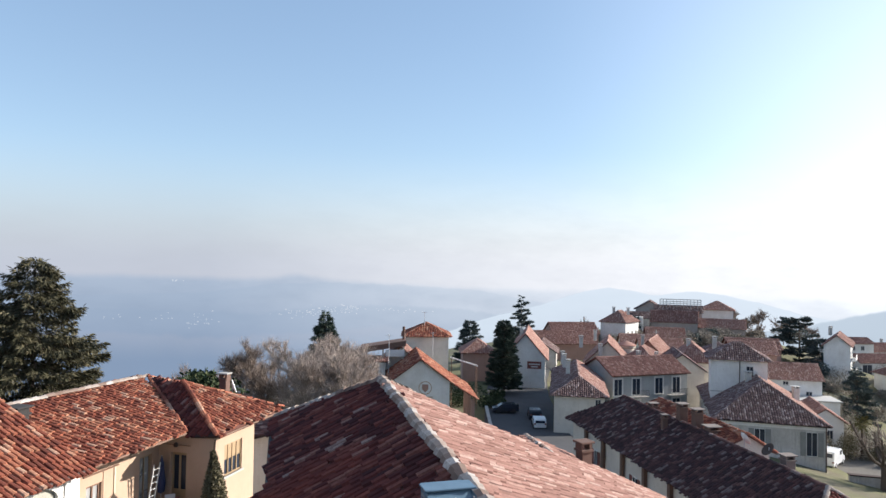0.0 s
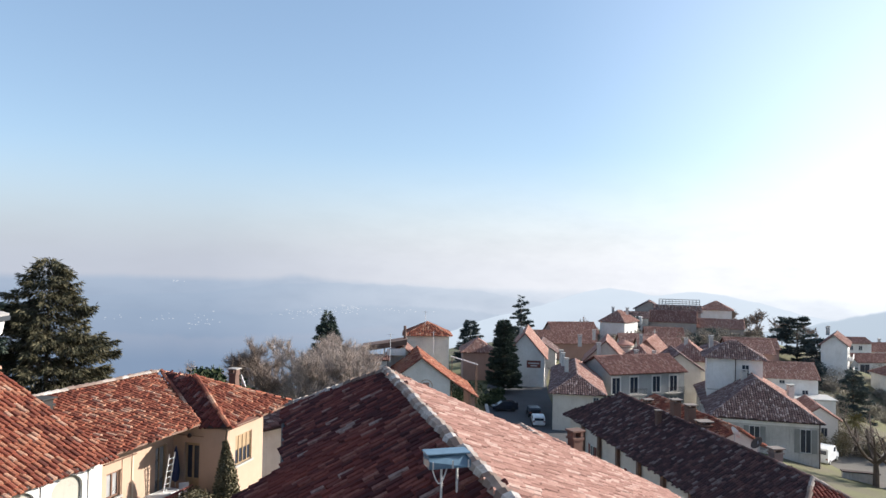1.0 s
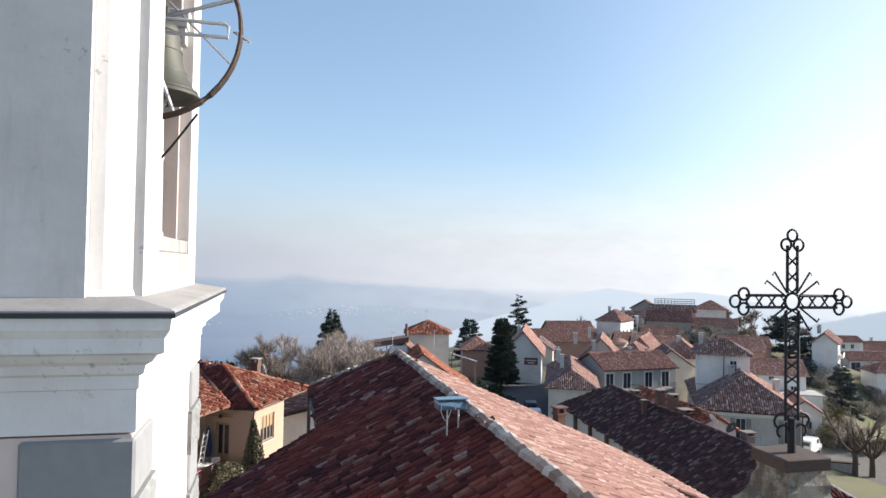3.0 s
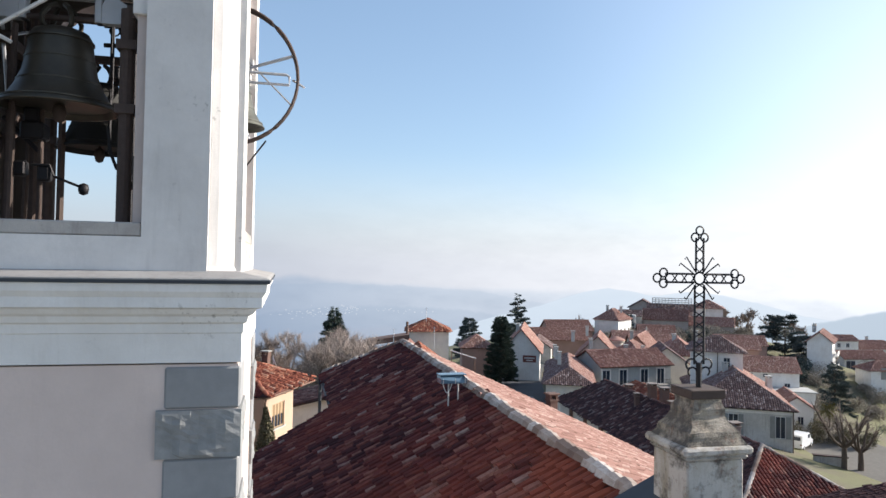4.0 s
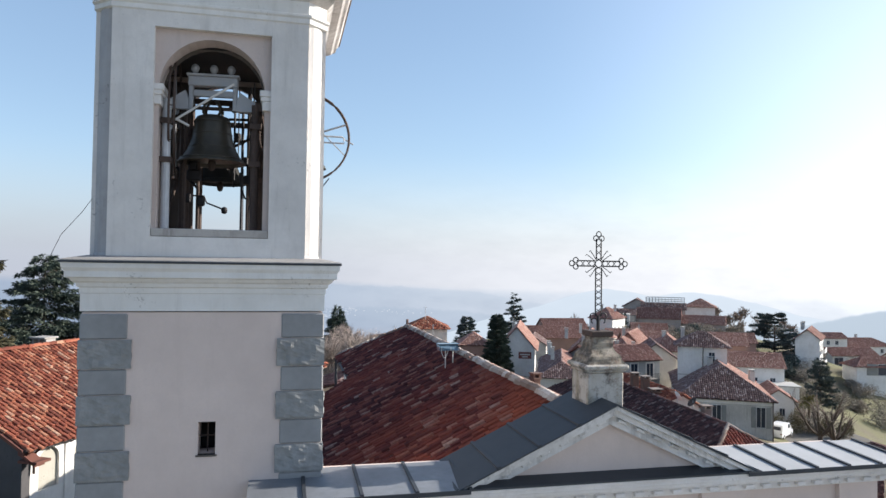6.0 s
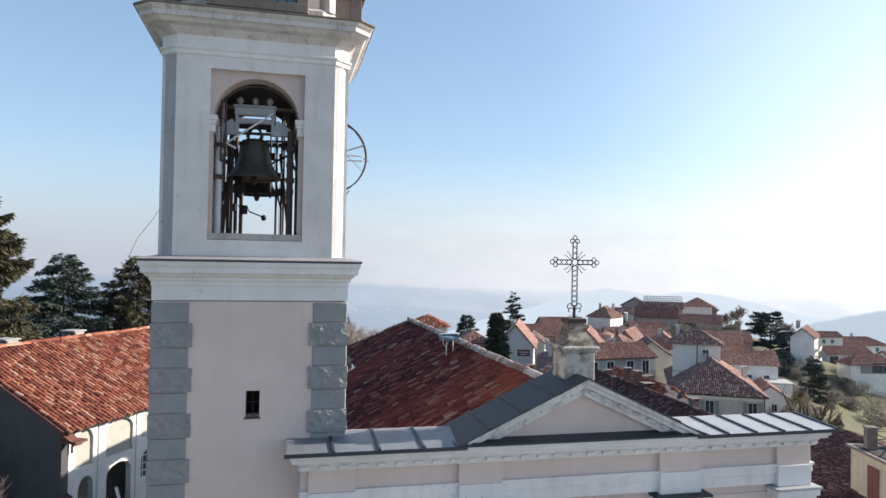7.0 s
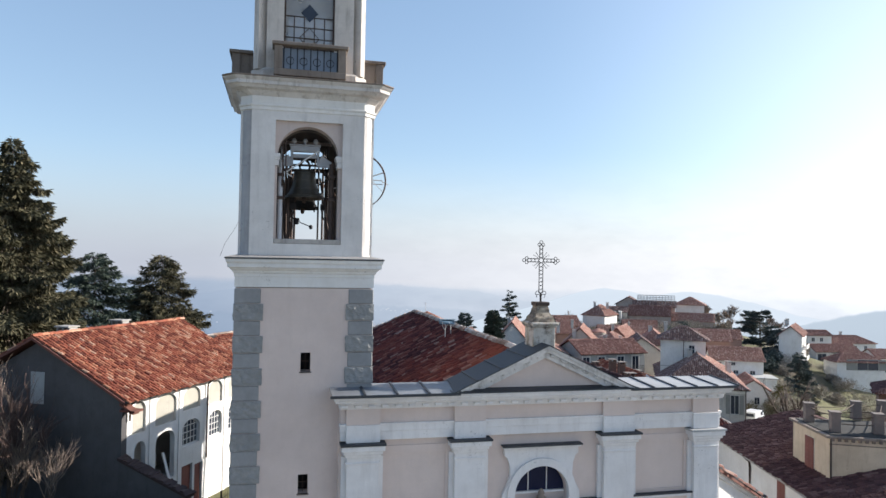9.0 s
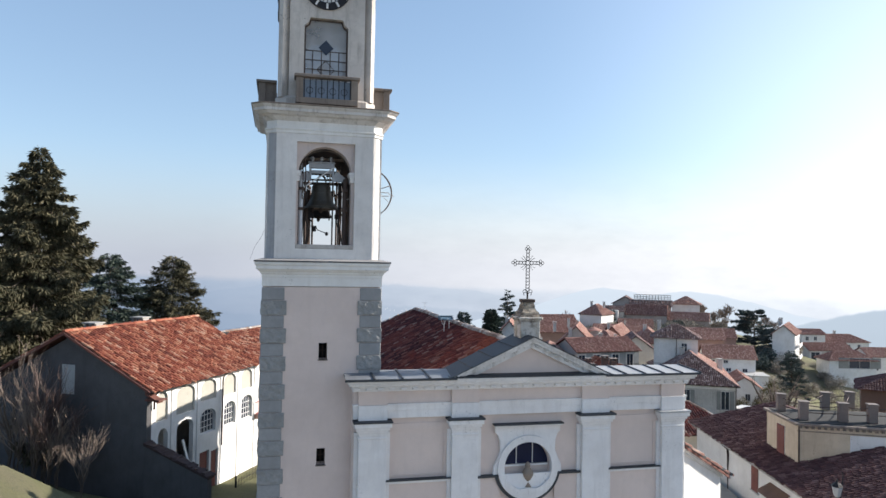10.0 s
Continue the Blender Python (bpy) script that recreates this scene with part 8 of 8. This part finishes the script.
for i in range(20):
    n_, s_ = float(shrub_rng.uniform(-25.5, -19.2)), float(shrub_rng.uniform(7.6, 9.3))
    h = float(shrub_rng.uniform(2.8, 5.2)) + (1.8 if i % 4 == 0 else 0)
    p = SKEW @ Vector((n_, s_, 0))
    bare_tree(p.x, p.y, ground_z(p.x, p.y) - 0.2, h, 130 + i, "thin leafless shrub before a grey gable", M_TWIG if i % 3 else M_TWIG_RED, depth=4, spread=0.27, name="bare_shrub", group="bare shrubs", thin=0.006, start=0.46, sprays=110)
pb = SKEW @ Vector((-15.2, 27.75, 0))
bush(pb.x, pb.y, 1.2, 1.9, 1.7, 5.7, 30000, 91, M_LAUREL, "cone-shaped olive brown shrub by the terrace", 0.13, cone=True)
pb = SKEW @ Vector((-15.75, 26.9, 0))
bush(pb.x, pb.y, 1.0, 1.6, 1.7, 4.1, 26000, 92, M_LAUREL, "rounded olive brown shrub by the terrace", 0.13)
gable_house(pose(-2.0, 46.0, -4.0, 0, 0, -18), 12.0, 8, 7.3, 1.6, 'y', M_PALE, M_TILE_DARK, M_DECK_DARK, "small pale outbuilding behind the yellow house", seed=19)
for i, (x, y, h, r) in enumerate(((40, 117, 2.0, 2.0), (37.5, 113, 1.6, 2.2), (36, 108, 1.6, 2.0), (34.5, 120, 2.4, 3), (31, 112, 2.0, 3.0), (95, 185, 4, 4), (120, 186, 4, 5), (128, 180, 5, 5), (140, 190, 4, 5), (104, 176, 5, 4), (112, 168, 5, 5), (131, 165, 5, 5), (139, 148, 5, 5), (136, 140, 4, 4), (118, 160, 5, 5), (82, 80, 4, 3.0), (86, 88, 4, 3), (92, 92, 4, 4), (98, 102, 5, 4), (128, 128, 4, 4), (146, 130, 5, 5), (165, 150, 5, 5), (124, 172, 5, 5), (100, 165, 4, 4))):
    bush(x, y, ground_z(x, y) - 0.2, r, r, h, 1500 if i > 4 else 900, 200 + i, M_HEDGE if i < 5 else M_SCRUB, "leafless tangled hillside thicket" if i > 4 else "clipped dark hedge by the street", 0.75 if i > 4 else 0.3, group="hillside shrubs", slim=0.07 if i > 4 else 0.35)
scatter = np.random.default_rng(77)
for i in range(80):
    x, y = float(scatter.uniform(88, 205)), float(scatter.uniform(112, 205))
    if y > 1.25 * x + 62 or abs(y - x - 18) < 5:
        continue
    r = float(scatter.uniform(1.8, 4.2))
    bush(x, y, ground_z(x, y) - 0.3, r, r, r * float(scatter.uniform(0.8, 1.5)), 1500, 300 + i, M_SCRUB, "leafless grey-brown thicket on the hillside", 0.9, group="hillside shrubs", slim=0.06)
for i, (x, y, r, h) in enumerate(((103, 181, 2.4, 5.5), (106, 179, 2.8, 6.0), (109.5, 177, 2.6, 5.0), (112.5, 175.5, 3.0, 5.6), (116, 173, 2.8, 5.0), (119, 172, 2.6, 5.4), (122, 176, 2.8, 5.5), (126, 178, 3.0, 6.0), (130, 174, 3.0, 5.0), (100, 184, 2.4, 5.5))):
    bush(x, y, -8.2, r, r, h, 2600, 500 + i, M_HAZED_NEEDLES if i % 3 == 1 else M_SCRUB, "dark evergreen clump below hill houses" if i % 3 == 1 else "leafless thicket below hill houses", 0.55 if i % 3 == 1 else 0.9, group="hillside shrubs", slim=0.3 if i % 3 == 1 else 0.06)
for i, (x, y, r, h) in enumerate(((117, 141, 3.2, 5.0), (123, 141, 3.2, 4.4), (129, 143, 3.2, 4.6), (135, 148, 3.0, 5.6))):
    bush(x, y, ground_z(x, y) - 0.3, r, r, h, 3000, 540 + i, M_HAZED_NEEDLES, "dark evergreen thicket behind a long pale house", 0.55, group="hillside shrubs", slim=0.3)
palm = thing("palm", pose(81.2, 80.0, -9.6), "small palm with yellowish fronds in a yard", "palm")
part("trunk", tube(bmesh.new(), [(0, 0, -2.5), (0.05, 0, 3.5)], 0.22, 8, 0.16), M_BARK, palm)
rng = np.random.default_rng(5)
verts, faces = [], []
for i in range(34):
    a, e = rng.uniform(0, 6.28), rng.uniform(-0.3, 1.2)
    for j in range(9):
        s = 0.35 + 0.22 * j
        c = Vector((math.cos(a) * math.cos(e) * s, math.sin(a) * math.cos(e) * s, 3.5 + math.sin(e) * s - 0.16 * s * s))
        w = Vector((-math.sin(a), math.cos(a), -0.4)) * 0.45
        k = len(verts)
        verts += [tuple(c), tuple(c + w), tuple(c + w * 0.9 + Vector((0, 0, -0.1))), tuple(c - w), tuple(c - w * 0.9 + Vector((0, 0, -0.1)))]
        faces += [(k, k + 1, k + 2), (k, k + 3, k + 4)]
part("fronds", (verts, faces), M_PALM, palm)

# ---- vehicles ----
def car(m, mat, label, van=False):
    c = thing("van" if van else "car", m, label, "van" if van else "car", "parked vehicles")
    w, ln, h = (1.95, 4.9, 2.15) if van else (1.72, 4.1, 1.45)
    side = [(-ln / 2, 0.3), (ln / 2, 0.3), (ln / 2, 0.8 if not van else 1.0), (ln / 2 - 0.9, 0.95 if not van else 1.15), (ln / 2 - 1.5, h), (-ln / 2 + (0.5 if not van else 0.08), h), (-ln / 2, 0.95)]
    bm = prism([(-w / 2, y, z) for y, z in side], (w, 0, 0))
    bmesh.ops.bevel(bm, geom=bm.edges[:], offset=0.07, segments=2, affect='EDGES')
    part("body", bm, mat, c)
    part("windscreen", prism([(-w / 2 + 0.15, ln / 2 - 0.93, 1.02 if not van else 1.2), (w / 2 - 0.15, ln / 2 - 0.93, 1.02 if not van else 1.2), (w / 2 - 0.2, ln / 2 - 1.44, h - 0.1), (-w / 2 + 0.2, ln / 2 - 1.44, h - 0.1)], (0, 0.03, 0.03)), M_GLASS, c)
    part("rear_window", boxes((-w / 2 + 0.2, w / 2 - 0.2, -ln / 2 - 0.02, -ln / 2 + 0.04, h * 0.66, h * 0.9)), M_GLASS, c)
    for sx in (-1, 1):
        x = sx * (w / 2)
        part("side_window", boxes((x - 0.01, x + 0.012, (-ln / 2 + 0.9) if not van else ln / 2 - 2.3, ln / 2 - 1.55, h * 0.66, h * 0.92)), M_GLASS, c)
        part("tail_light", boxes((x - 0.25 * (sx > 0), x + 0.25 * (sx < 0), -ln / 2 - 0.015, -ln / 2 + 0.03, 0.75, 0.95)), M_SHUTTER, c)
        for y in (-ln * 0.31, ln * 0.31):
            wh = part("wheel", tube(bmesh.new(), [(x - 0.11, y, 0.31), (x + 0.03, y, 0.31)], 0.31, 16), M_RUBBER, c)
            part("rim", tube(bmesh.new(), [(x + sx * 0.02, y, 0.31), (x + sx * 0.045, y, 0.31)], 0.19, 12), M_ZINC, wh)
    return c


def on_road(x, y):
    return ground_z(x, y) + 0.28


car(pose(38.6, 93.0, on_road(38.6, 93), 0, 0, -16), M_PAINT_WHITE, "white car parked on the street")
car(pose(40.2, 99.0, on_road(40.2, 99), 0, 0, -14), M_PAINT_DARK, "dark car parked on the street")
car(pose(37.0, 103.5, on_road(37, 103.5), 0, 0, 80), M_PAINT_DARK, "dark car parked by the hedge")
car(pose(74.4, 78.0, -10.55, 0, 0, -58), M_PAINT_WHITE, "white van parked in a gravel yard", True)
yardp = [(56, 62), (66, 76), (74, 84), (88, 80), (84, 58), (66, 54)]
alone("yard", prism([(x, y, -13.5) for x, y in yardp], (0, 0, 2.9)), M_YARD, "pale gravel yard beside a grey house", "yard", kind="structure")

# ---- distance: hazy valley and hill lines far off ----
# distance haze painted as emission: far strips glow in air colours, brighter eastward
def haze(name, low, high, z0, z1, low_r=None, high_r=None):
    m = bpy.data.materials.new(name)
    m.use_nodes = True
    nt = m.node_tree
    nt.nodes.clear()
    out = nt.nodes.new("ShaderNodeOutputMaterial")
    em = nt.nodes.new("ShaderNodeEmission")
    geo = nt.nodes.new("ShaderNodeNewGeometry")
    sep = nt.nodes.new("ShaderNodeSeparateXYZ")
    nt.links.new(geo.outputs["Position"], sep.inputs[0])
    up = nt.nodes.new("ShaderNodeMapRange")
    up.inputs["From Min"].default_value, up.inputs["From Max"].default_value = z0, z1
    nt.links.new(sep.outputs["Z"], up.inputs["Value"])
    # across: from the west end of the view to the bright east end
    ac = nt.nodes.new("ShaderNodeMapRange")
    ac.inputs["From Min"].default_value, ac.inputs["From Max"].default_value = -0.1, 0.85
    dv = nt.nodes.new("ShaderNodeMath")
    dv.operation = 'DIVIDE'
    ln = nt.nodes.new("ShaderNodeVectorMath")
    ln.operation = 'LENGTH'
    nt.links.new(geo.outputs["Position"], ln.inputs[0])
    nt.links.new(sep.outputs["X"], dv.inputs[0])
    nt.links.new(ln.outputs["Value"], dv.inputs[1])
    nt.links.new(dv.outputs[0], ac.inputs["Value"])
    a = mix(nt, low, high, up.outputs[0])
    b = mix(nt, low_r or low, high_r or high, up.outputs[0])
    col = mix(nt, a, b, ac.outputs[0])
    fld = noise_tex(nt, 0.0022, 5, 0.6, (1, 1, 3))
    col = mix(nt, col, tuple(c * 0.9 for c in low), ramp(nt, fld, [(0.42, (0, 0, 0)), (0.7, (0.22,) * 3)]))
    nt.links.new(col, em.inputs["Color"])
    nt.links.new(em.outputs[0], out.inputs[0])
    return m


def far_wall(name, dist, az0, az1, crest, foot, mat, label, step=0.4):
    verts, faces = [], []
    n = int((az1 - az0) / step)
    for i in range(n + 1):
        a = az0 + (az1 - az0) * i / n
        x, y = dist * math.sin(radians(a)), dist * math.cos(radians(a))
        verts += [(x, y, foot), (x * 1.02, y * 1.02, crest(a))]
    faces = [(2 * i, 2 * i + 2, 2 * i + 3, 2 * i + 1) for i in range(n)]
    tagged(part(name, (verts, faces), mat), label, "backdrop", kind="structure")


def wob(a, s, k=1.0):
    return k * (noise.noise(Vector((a * 0.35, s, 0))) + 0.5 * noise.noise(Vector((a * 0.9, s + 5, 0))))


def soft_crest(m, low, top, strength=1.0):
    """Melt a far hill into the air: it fades out under the crest (below low) and softly at its upper edge (above top)."""
    nt = m.node_tree
    out = next(n for n in nt.nodes if n.type == 'OUTPUT_MATERIAL')
    body = out.inputs[0].links[0].from_socket
    sep = nt.nodes.new("ShaderNodeSeparateXYZ")
    nt.links.new(nt.nodes.new("ShaderNodeUVMap").outputs[0], sep.inputs[0])
    rise, edge = nt.nodes.new("ShaderNodeMapRange"), nt.nodes.new("ShaderNodeMapRange")
    for nd, a, b, c, d in ((rise, low[0], low[1], 0.0, strength), (edge, top, 1.0, 1.0, 0.0)):
        nd.interpolation_type = 'SMOOTHSTEP'
        for key, value in (("From Min", a), ("From Max", b), ("To Min", c), ("To Max", d)):
            nd.inputs[key].default_value = value
        nt.links.new(sep.outputs["Y"], nd.inputs["Value"])
    both = nt.nodes.new("ShaderNodeMath")
    both.operation = 'MULTIPLY'
    nt.links.new(rise.outputs[0], both.inputs[0])
    nt.links.new(edge.outputs[0], both.inputs[1])
    blend = nt.nodes.new("ShaderNodeMixShader")
    nt.links.new(both.outputs[0], blend.inputs[0])
    nt.links.new(nt.nodes.new("ShaderNodeBsdfTransparent").outputs[0], blend.inputs[1])
    nt.links.new(body, blend.inputs[2])
    nt.links.new(blend.outputs[0], out.inputs[0])
    return m


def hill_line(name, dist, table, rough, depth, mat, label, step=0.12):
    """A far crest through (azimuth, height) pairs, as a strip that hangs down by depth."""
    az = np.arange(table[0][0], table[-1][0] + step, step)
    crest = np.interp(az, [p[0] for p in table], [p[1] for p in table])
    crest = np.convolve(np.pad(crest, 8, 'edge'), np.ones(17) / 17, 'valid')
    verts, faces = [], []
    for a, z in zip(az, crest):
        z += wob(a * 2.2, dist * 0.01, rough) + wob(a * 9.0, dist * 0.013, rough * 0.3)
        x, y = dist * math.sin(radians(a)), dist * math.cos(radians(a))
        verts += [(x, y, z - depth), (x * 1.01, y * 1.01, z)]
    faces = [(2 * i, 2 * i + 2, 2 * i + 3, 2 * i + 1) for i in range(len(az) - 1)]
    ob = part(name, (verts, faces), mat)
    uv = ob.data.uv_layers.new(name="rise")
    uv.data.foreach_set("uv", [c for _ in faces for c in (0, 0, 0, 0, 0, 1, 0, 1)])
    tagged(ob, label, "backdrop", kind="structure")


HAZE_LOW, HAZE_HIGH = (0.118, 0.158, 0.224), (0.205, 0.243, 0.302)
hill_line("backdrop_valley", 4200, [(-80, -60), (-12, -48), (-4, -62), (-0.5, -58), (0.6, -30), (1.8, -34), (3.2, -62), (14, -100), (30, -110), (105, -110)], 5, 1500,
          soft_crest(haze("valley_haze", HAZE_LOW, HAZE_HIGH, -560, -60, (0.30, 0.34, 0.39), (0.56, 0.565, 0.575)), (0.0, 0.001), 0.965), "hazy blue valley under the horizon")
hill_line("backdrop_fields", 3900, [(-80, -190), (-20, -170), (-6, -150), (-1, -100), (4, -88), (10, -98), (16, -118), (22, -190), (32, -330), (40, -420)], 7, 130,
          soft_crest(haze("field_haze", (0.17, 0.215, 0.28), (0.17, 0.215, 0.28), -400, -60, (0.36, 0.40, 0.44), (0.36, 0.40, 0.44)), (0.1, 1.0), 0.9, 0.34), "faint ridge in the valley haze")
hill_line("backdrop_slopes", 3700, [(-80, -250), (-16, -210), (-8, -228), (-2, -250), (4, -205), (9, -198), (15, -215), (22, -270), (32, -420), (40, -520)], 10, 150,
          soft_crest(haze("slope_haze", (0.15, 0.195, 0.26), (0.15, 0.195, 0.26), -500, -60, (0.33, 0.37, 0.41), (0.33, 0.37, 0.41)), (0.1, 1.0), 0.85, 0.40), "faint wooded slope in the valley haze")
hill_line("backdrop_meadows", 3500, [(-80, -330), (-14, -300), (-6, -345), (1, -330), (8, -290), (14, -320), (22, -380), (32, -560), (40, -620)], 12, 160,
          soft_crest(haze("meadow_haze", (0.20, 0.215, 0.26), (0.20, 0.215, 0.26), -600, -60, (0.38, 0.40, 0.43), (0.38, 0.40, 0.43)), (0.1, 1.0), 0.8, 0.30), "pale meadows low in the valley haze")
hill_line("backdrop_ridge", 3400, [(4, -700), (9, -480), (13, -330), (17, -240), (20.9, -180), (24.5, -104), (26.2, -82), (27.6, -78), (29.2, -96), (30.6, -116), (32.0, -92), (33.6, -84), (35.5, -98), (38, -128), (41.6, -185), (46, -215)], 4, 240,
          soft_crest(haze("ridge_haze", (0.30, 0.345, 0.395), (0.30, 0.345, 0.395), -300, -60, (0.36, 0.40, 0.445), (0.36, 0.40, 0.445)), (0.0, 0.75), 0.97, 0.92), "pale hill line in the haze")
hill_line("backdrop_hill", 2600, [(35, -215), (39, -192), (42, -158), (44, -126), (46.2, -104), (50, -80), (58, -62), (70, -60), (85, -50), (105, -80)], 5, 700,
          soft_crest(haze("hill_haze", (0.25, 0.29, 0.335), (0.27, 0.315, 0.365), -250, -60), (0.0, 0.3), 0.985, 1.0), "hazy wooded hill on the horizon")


def far_village():
    """Pale house fronts of valley villages, their sunlit look painted as emission."""
    rng = np.random.default_rng(12)
    bm = bmesh.new()
    for az, low, wide, high, n in ((2.6, -4.05, 1.6, 0.22, 60), (5.3, -3.75, 0.8, 0.16, 26), (-6.2, -4.6, 0.9, 0.30, 22), (-9.4, -4.5, 0.5, 0.15, 8), (8.6, -3.8, 0.6, 0.10, 10), (-8.2, -1.55, 0.35, 0.05, 5), (11.5, -3.9, 1.0, 0.15, 8), (-13.5, -4.4, 1.2, 0.2, 8)):
        for _ in range(n):
            a, e = radians(az + rng.normal(0, wide)), radians(low + rng.normal(0, high))
            w, h = rng.uniform(1.5, 7) * (2.2 if rng.uniform() > 0.93 else 1), rng.uniform(1.2, 3.8)
            m = Matrix.Translation((3300 * math.sin(a), 3300 * math.cos(a), 15 + 3300 * math.tan(e))) @ Matrix.Rotation(-a, 4, 'Z')
            bmesh.ops.create_cube(bm, size=1, matrix=m @ Matrix.Diagonal((w, 6, h, 1)))
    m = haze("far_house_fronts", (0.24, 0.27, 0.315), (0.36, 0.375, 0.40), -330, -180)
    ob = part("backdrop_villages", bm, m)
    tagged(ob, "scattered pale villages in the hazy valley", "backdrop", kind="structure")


far_village()


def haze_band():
    """Pale haze over the far horizon all round, painted as a glowing wall thinning out upwards."""
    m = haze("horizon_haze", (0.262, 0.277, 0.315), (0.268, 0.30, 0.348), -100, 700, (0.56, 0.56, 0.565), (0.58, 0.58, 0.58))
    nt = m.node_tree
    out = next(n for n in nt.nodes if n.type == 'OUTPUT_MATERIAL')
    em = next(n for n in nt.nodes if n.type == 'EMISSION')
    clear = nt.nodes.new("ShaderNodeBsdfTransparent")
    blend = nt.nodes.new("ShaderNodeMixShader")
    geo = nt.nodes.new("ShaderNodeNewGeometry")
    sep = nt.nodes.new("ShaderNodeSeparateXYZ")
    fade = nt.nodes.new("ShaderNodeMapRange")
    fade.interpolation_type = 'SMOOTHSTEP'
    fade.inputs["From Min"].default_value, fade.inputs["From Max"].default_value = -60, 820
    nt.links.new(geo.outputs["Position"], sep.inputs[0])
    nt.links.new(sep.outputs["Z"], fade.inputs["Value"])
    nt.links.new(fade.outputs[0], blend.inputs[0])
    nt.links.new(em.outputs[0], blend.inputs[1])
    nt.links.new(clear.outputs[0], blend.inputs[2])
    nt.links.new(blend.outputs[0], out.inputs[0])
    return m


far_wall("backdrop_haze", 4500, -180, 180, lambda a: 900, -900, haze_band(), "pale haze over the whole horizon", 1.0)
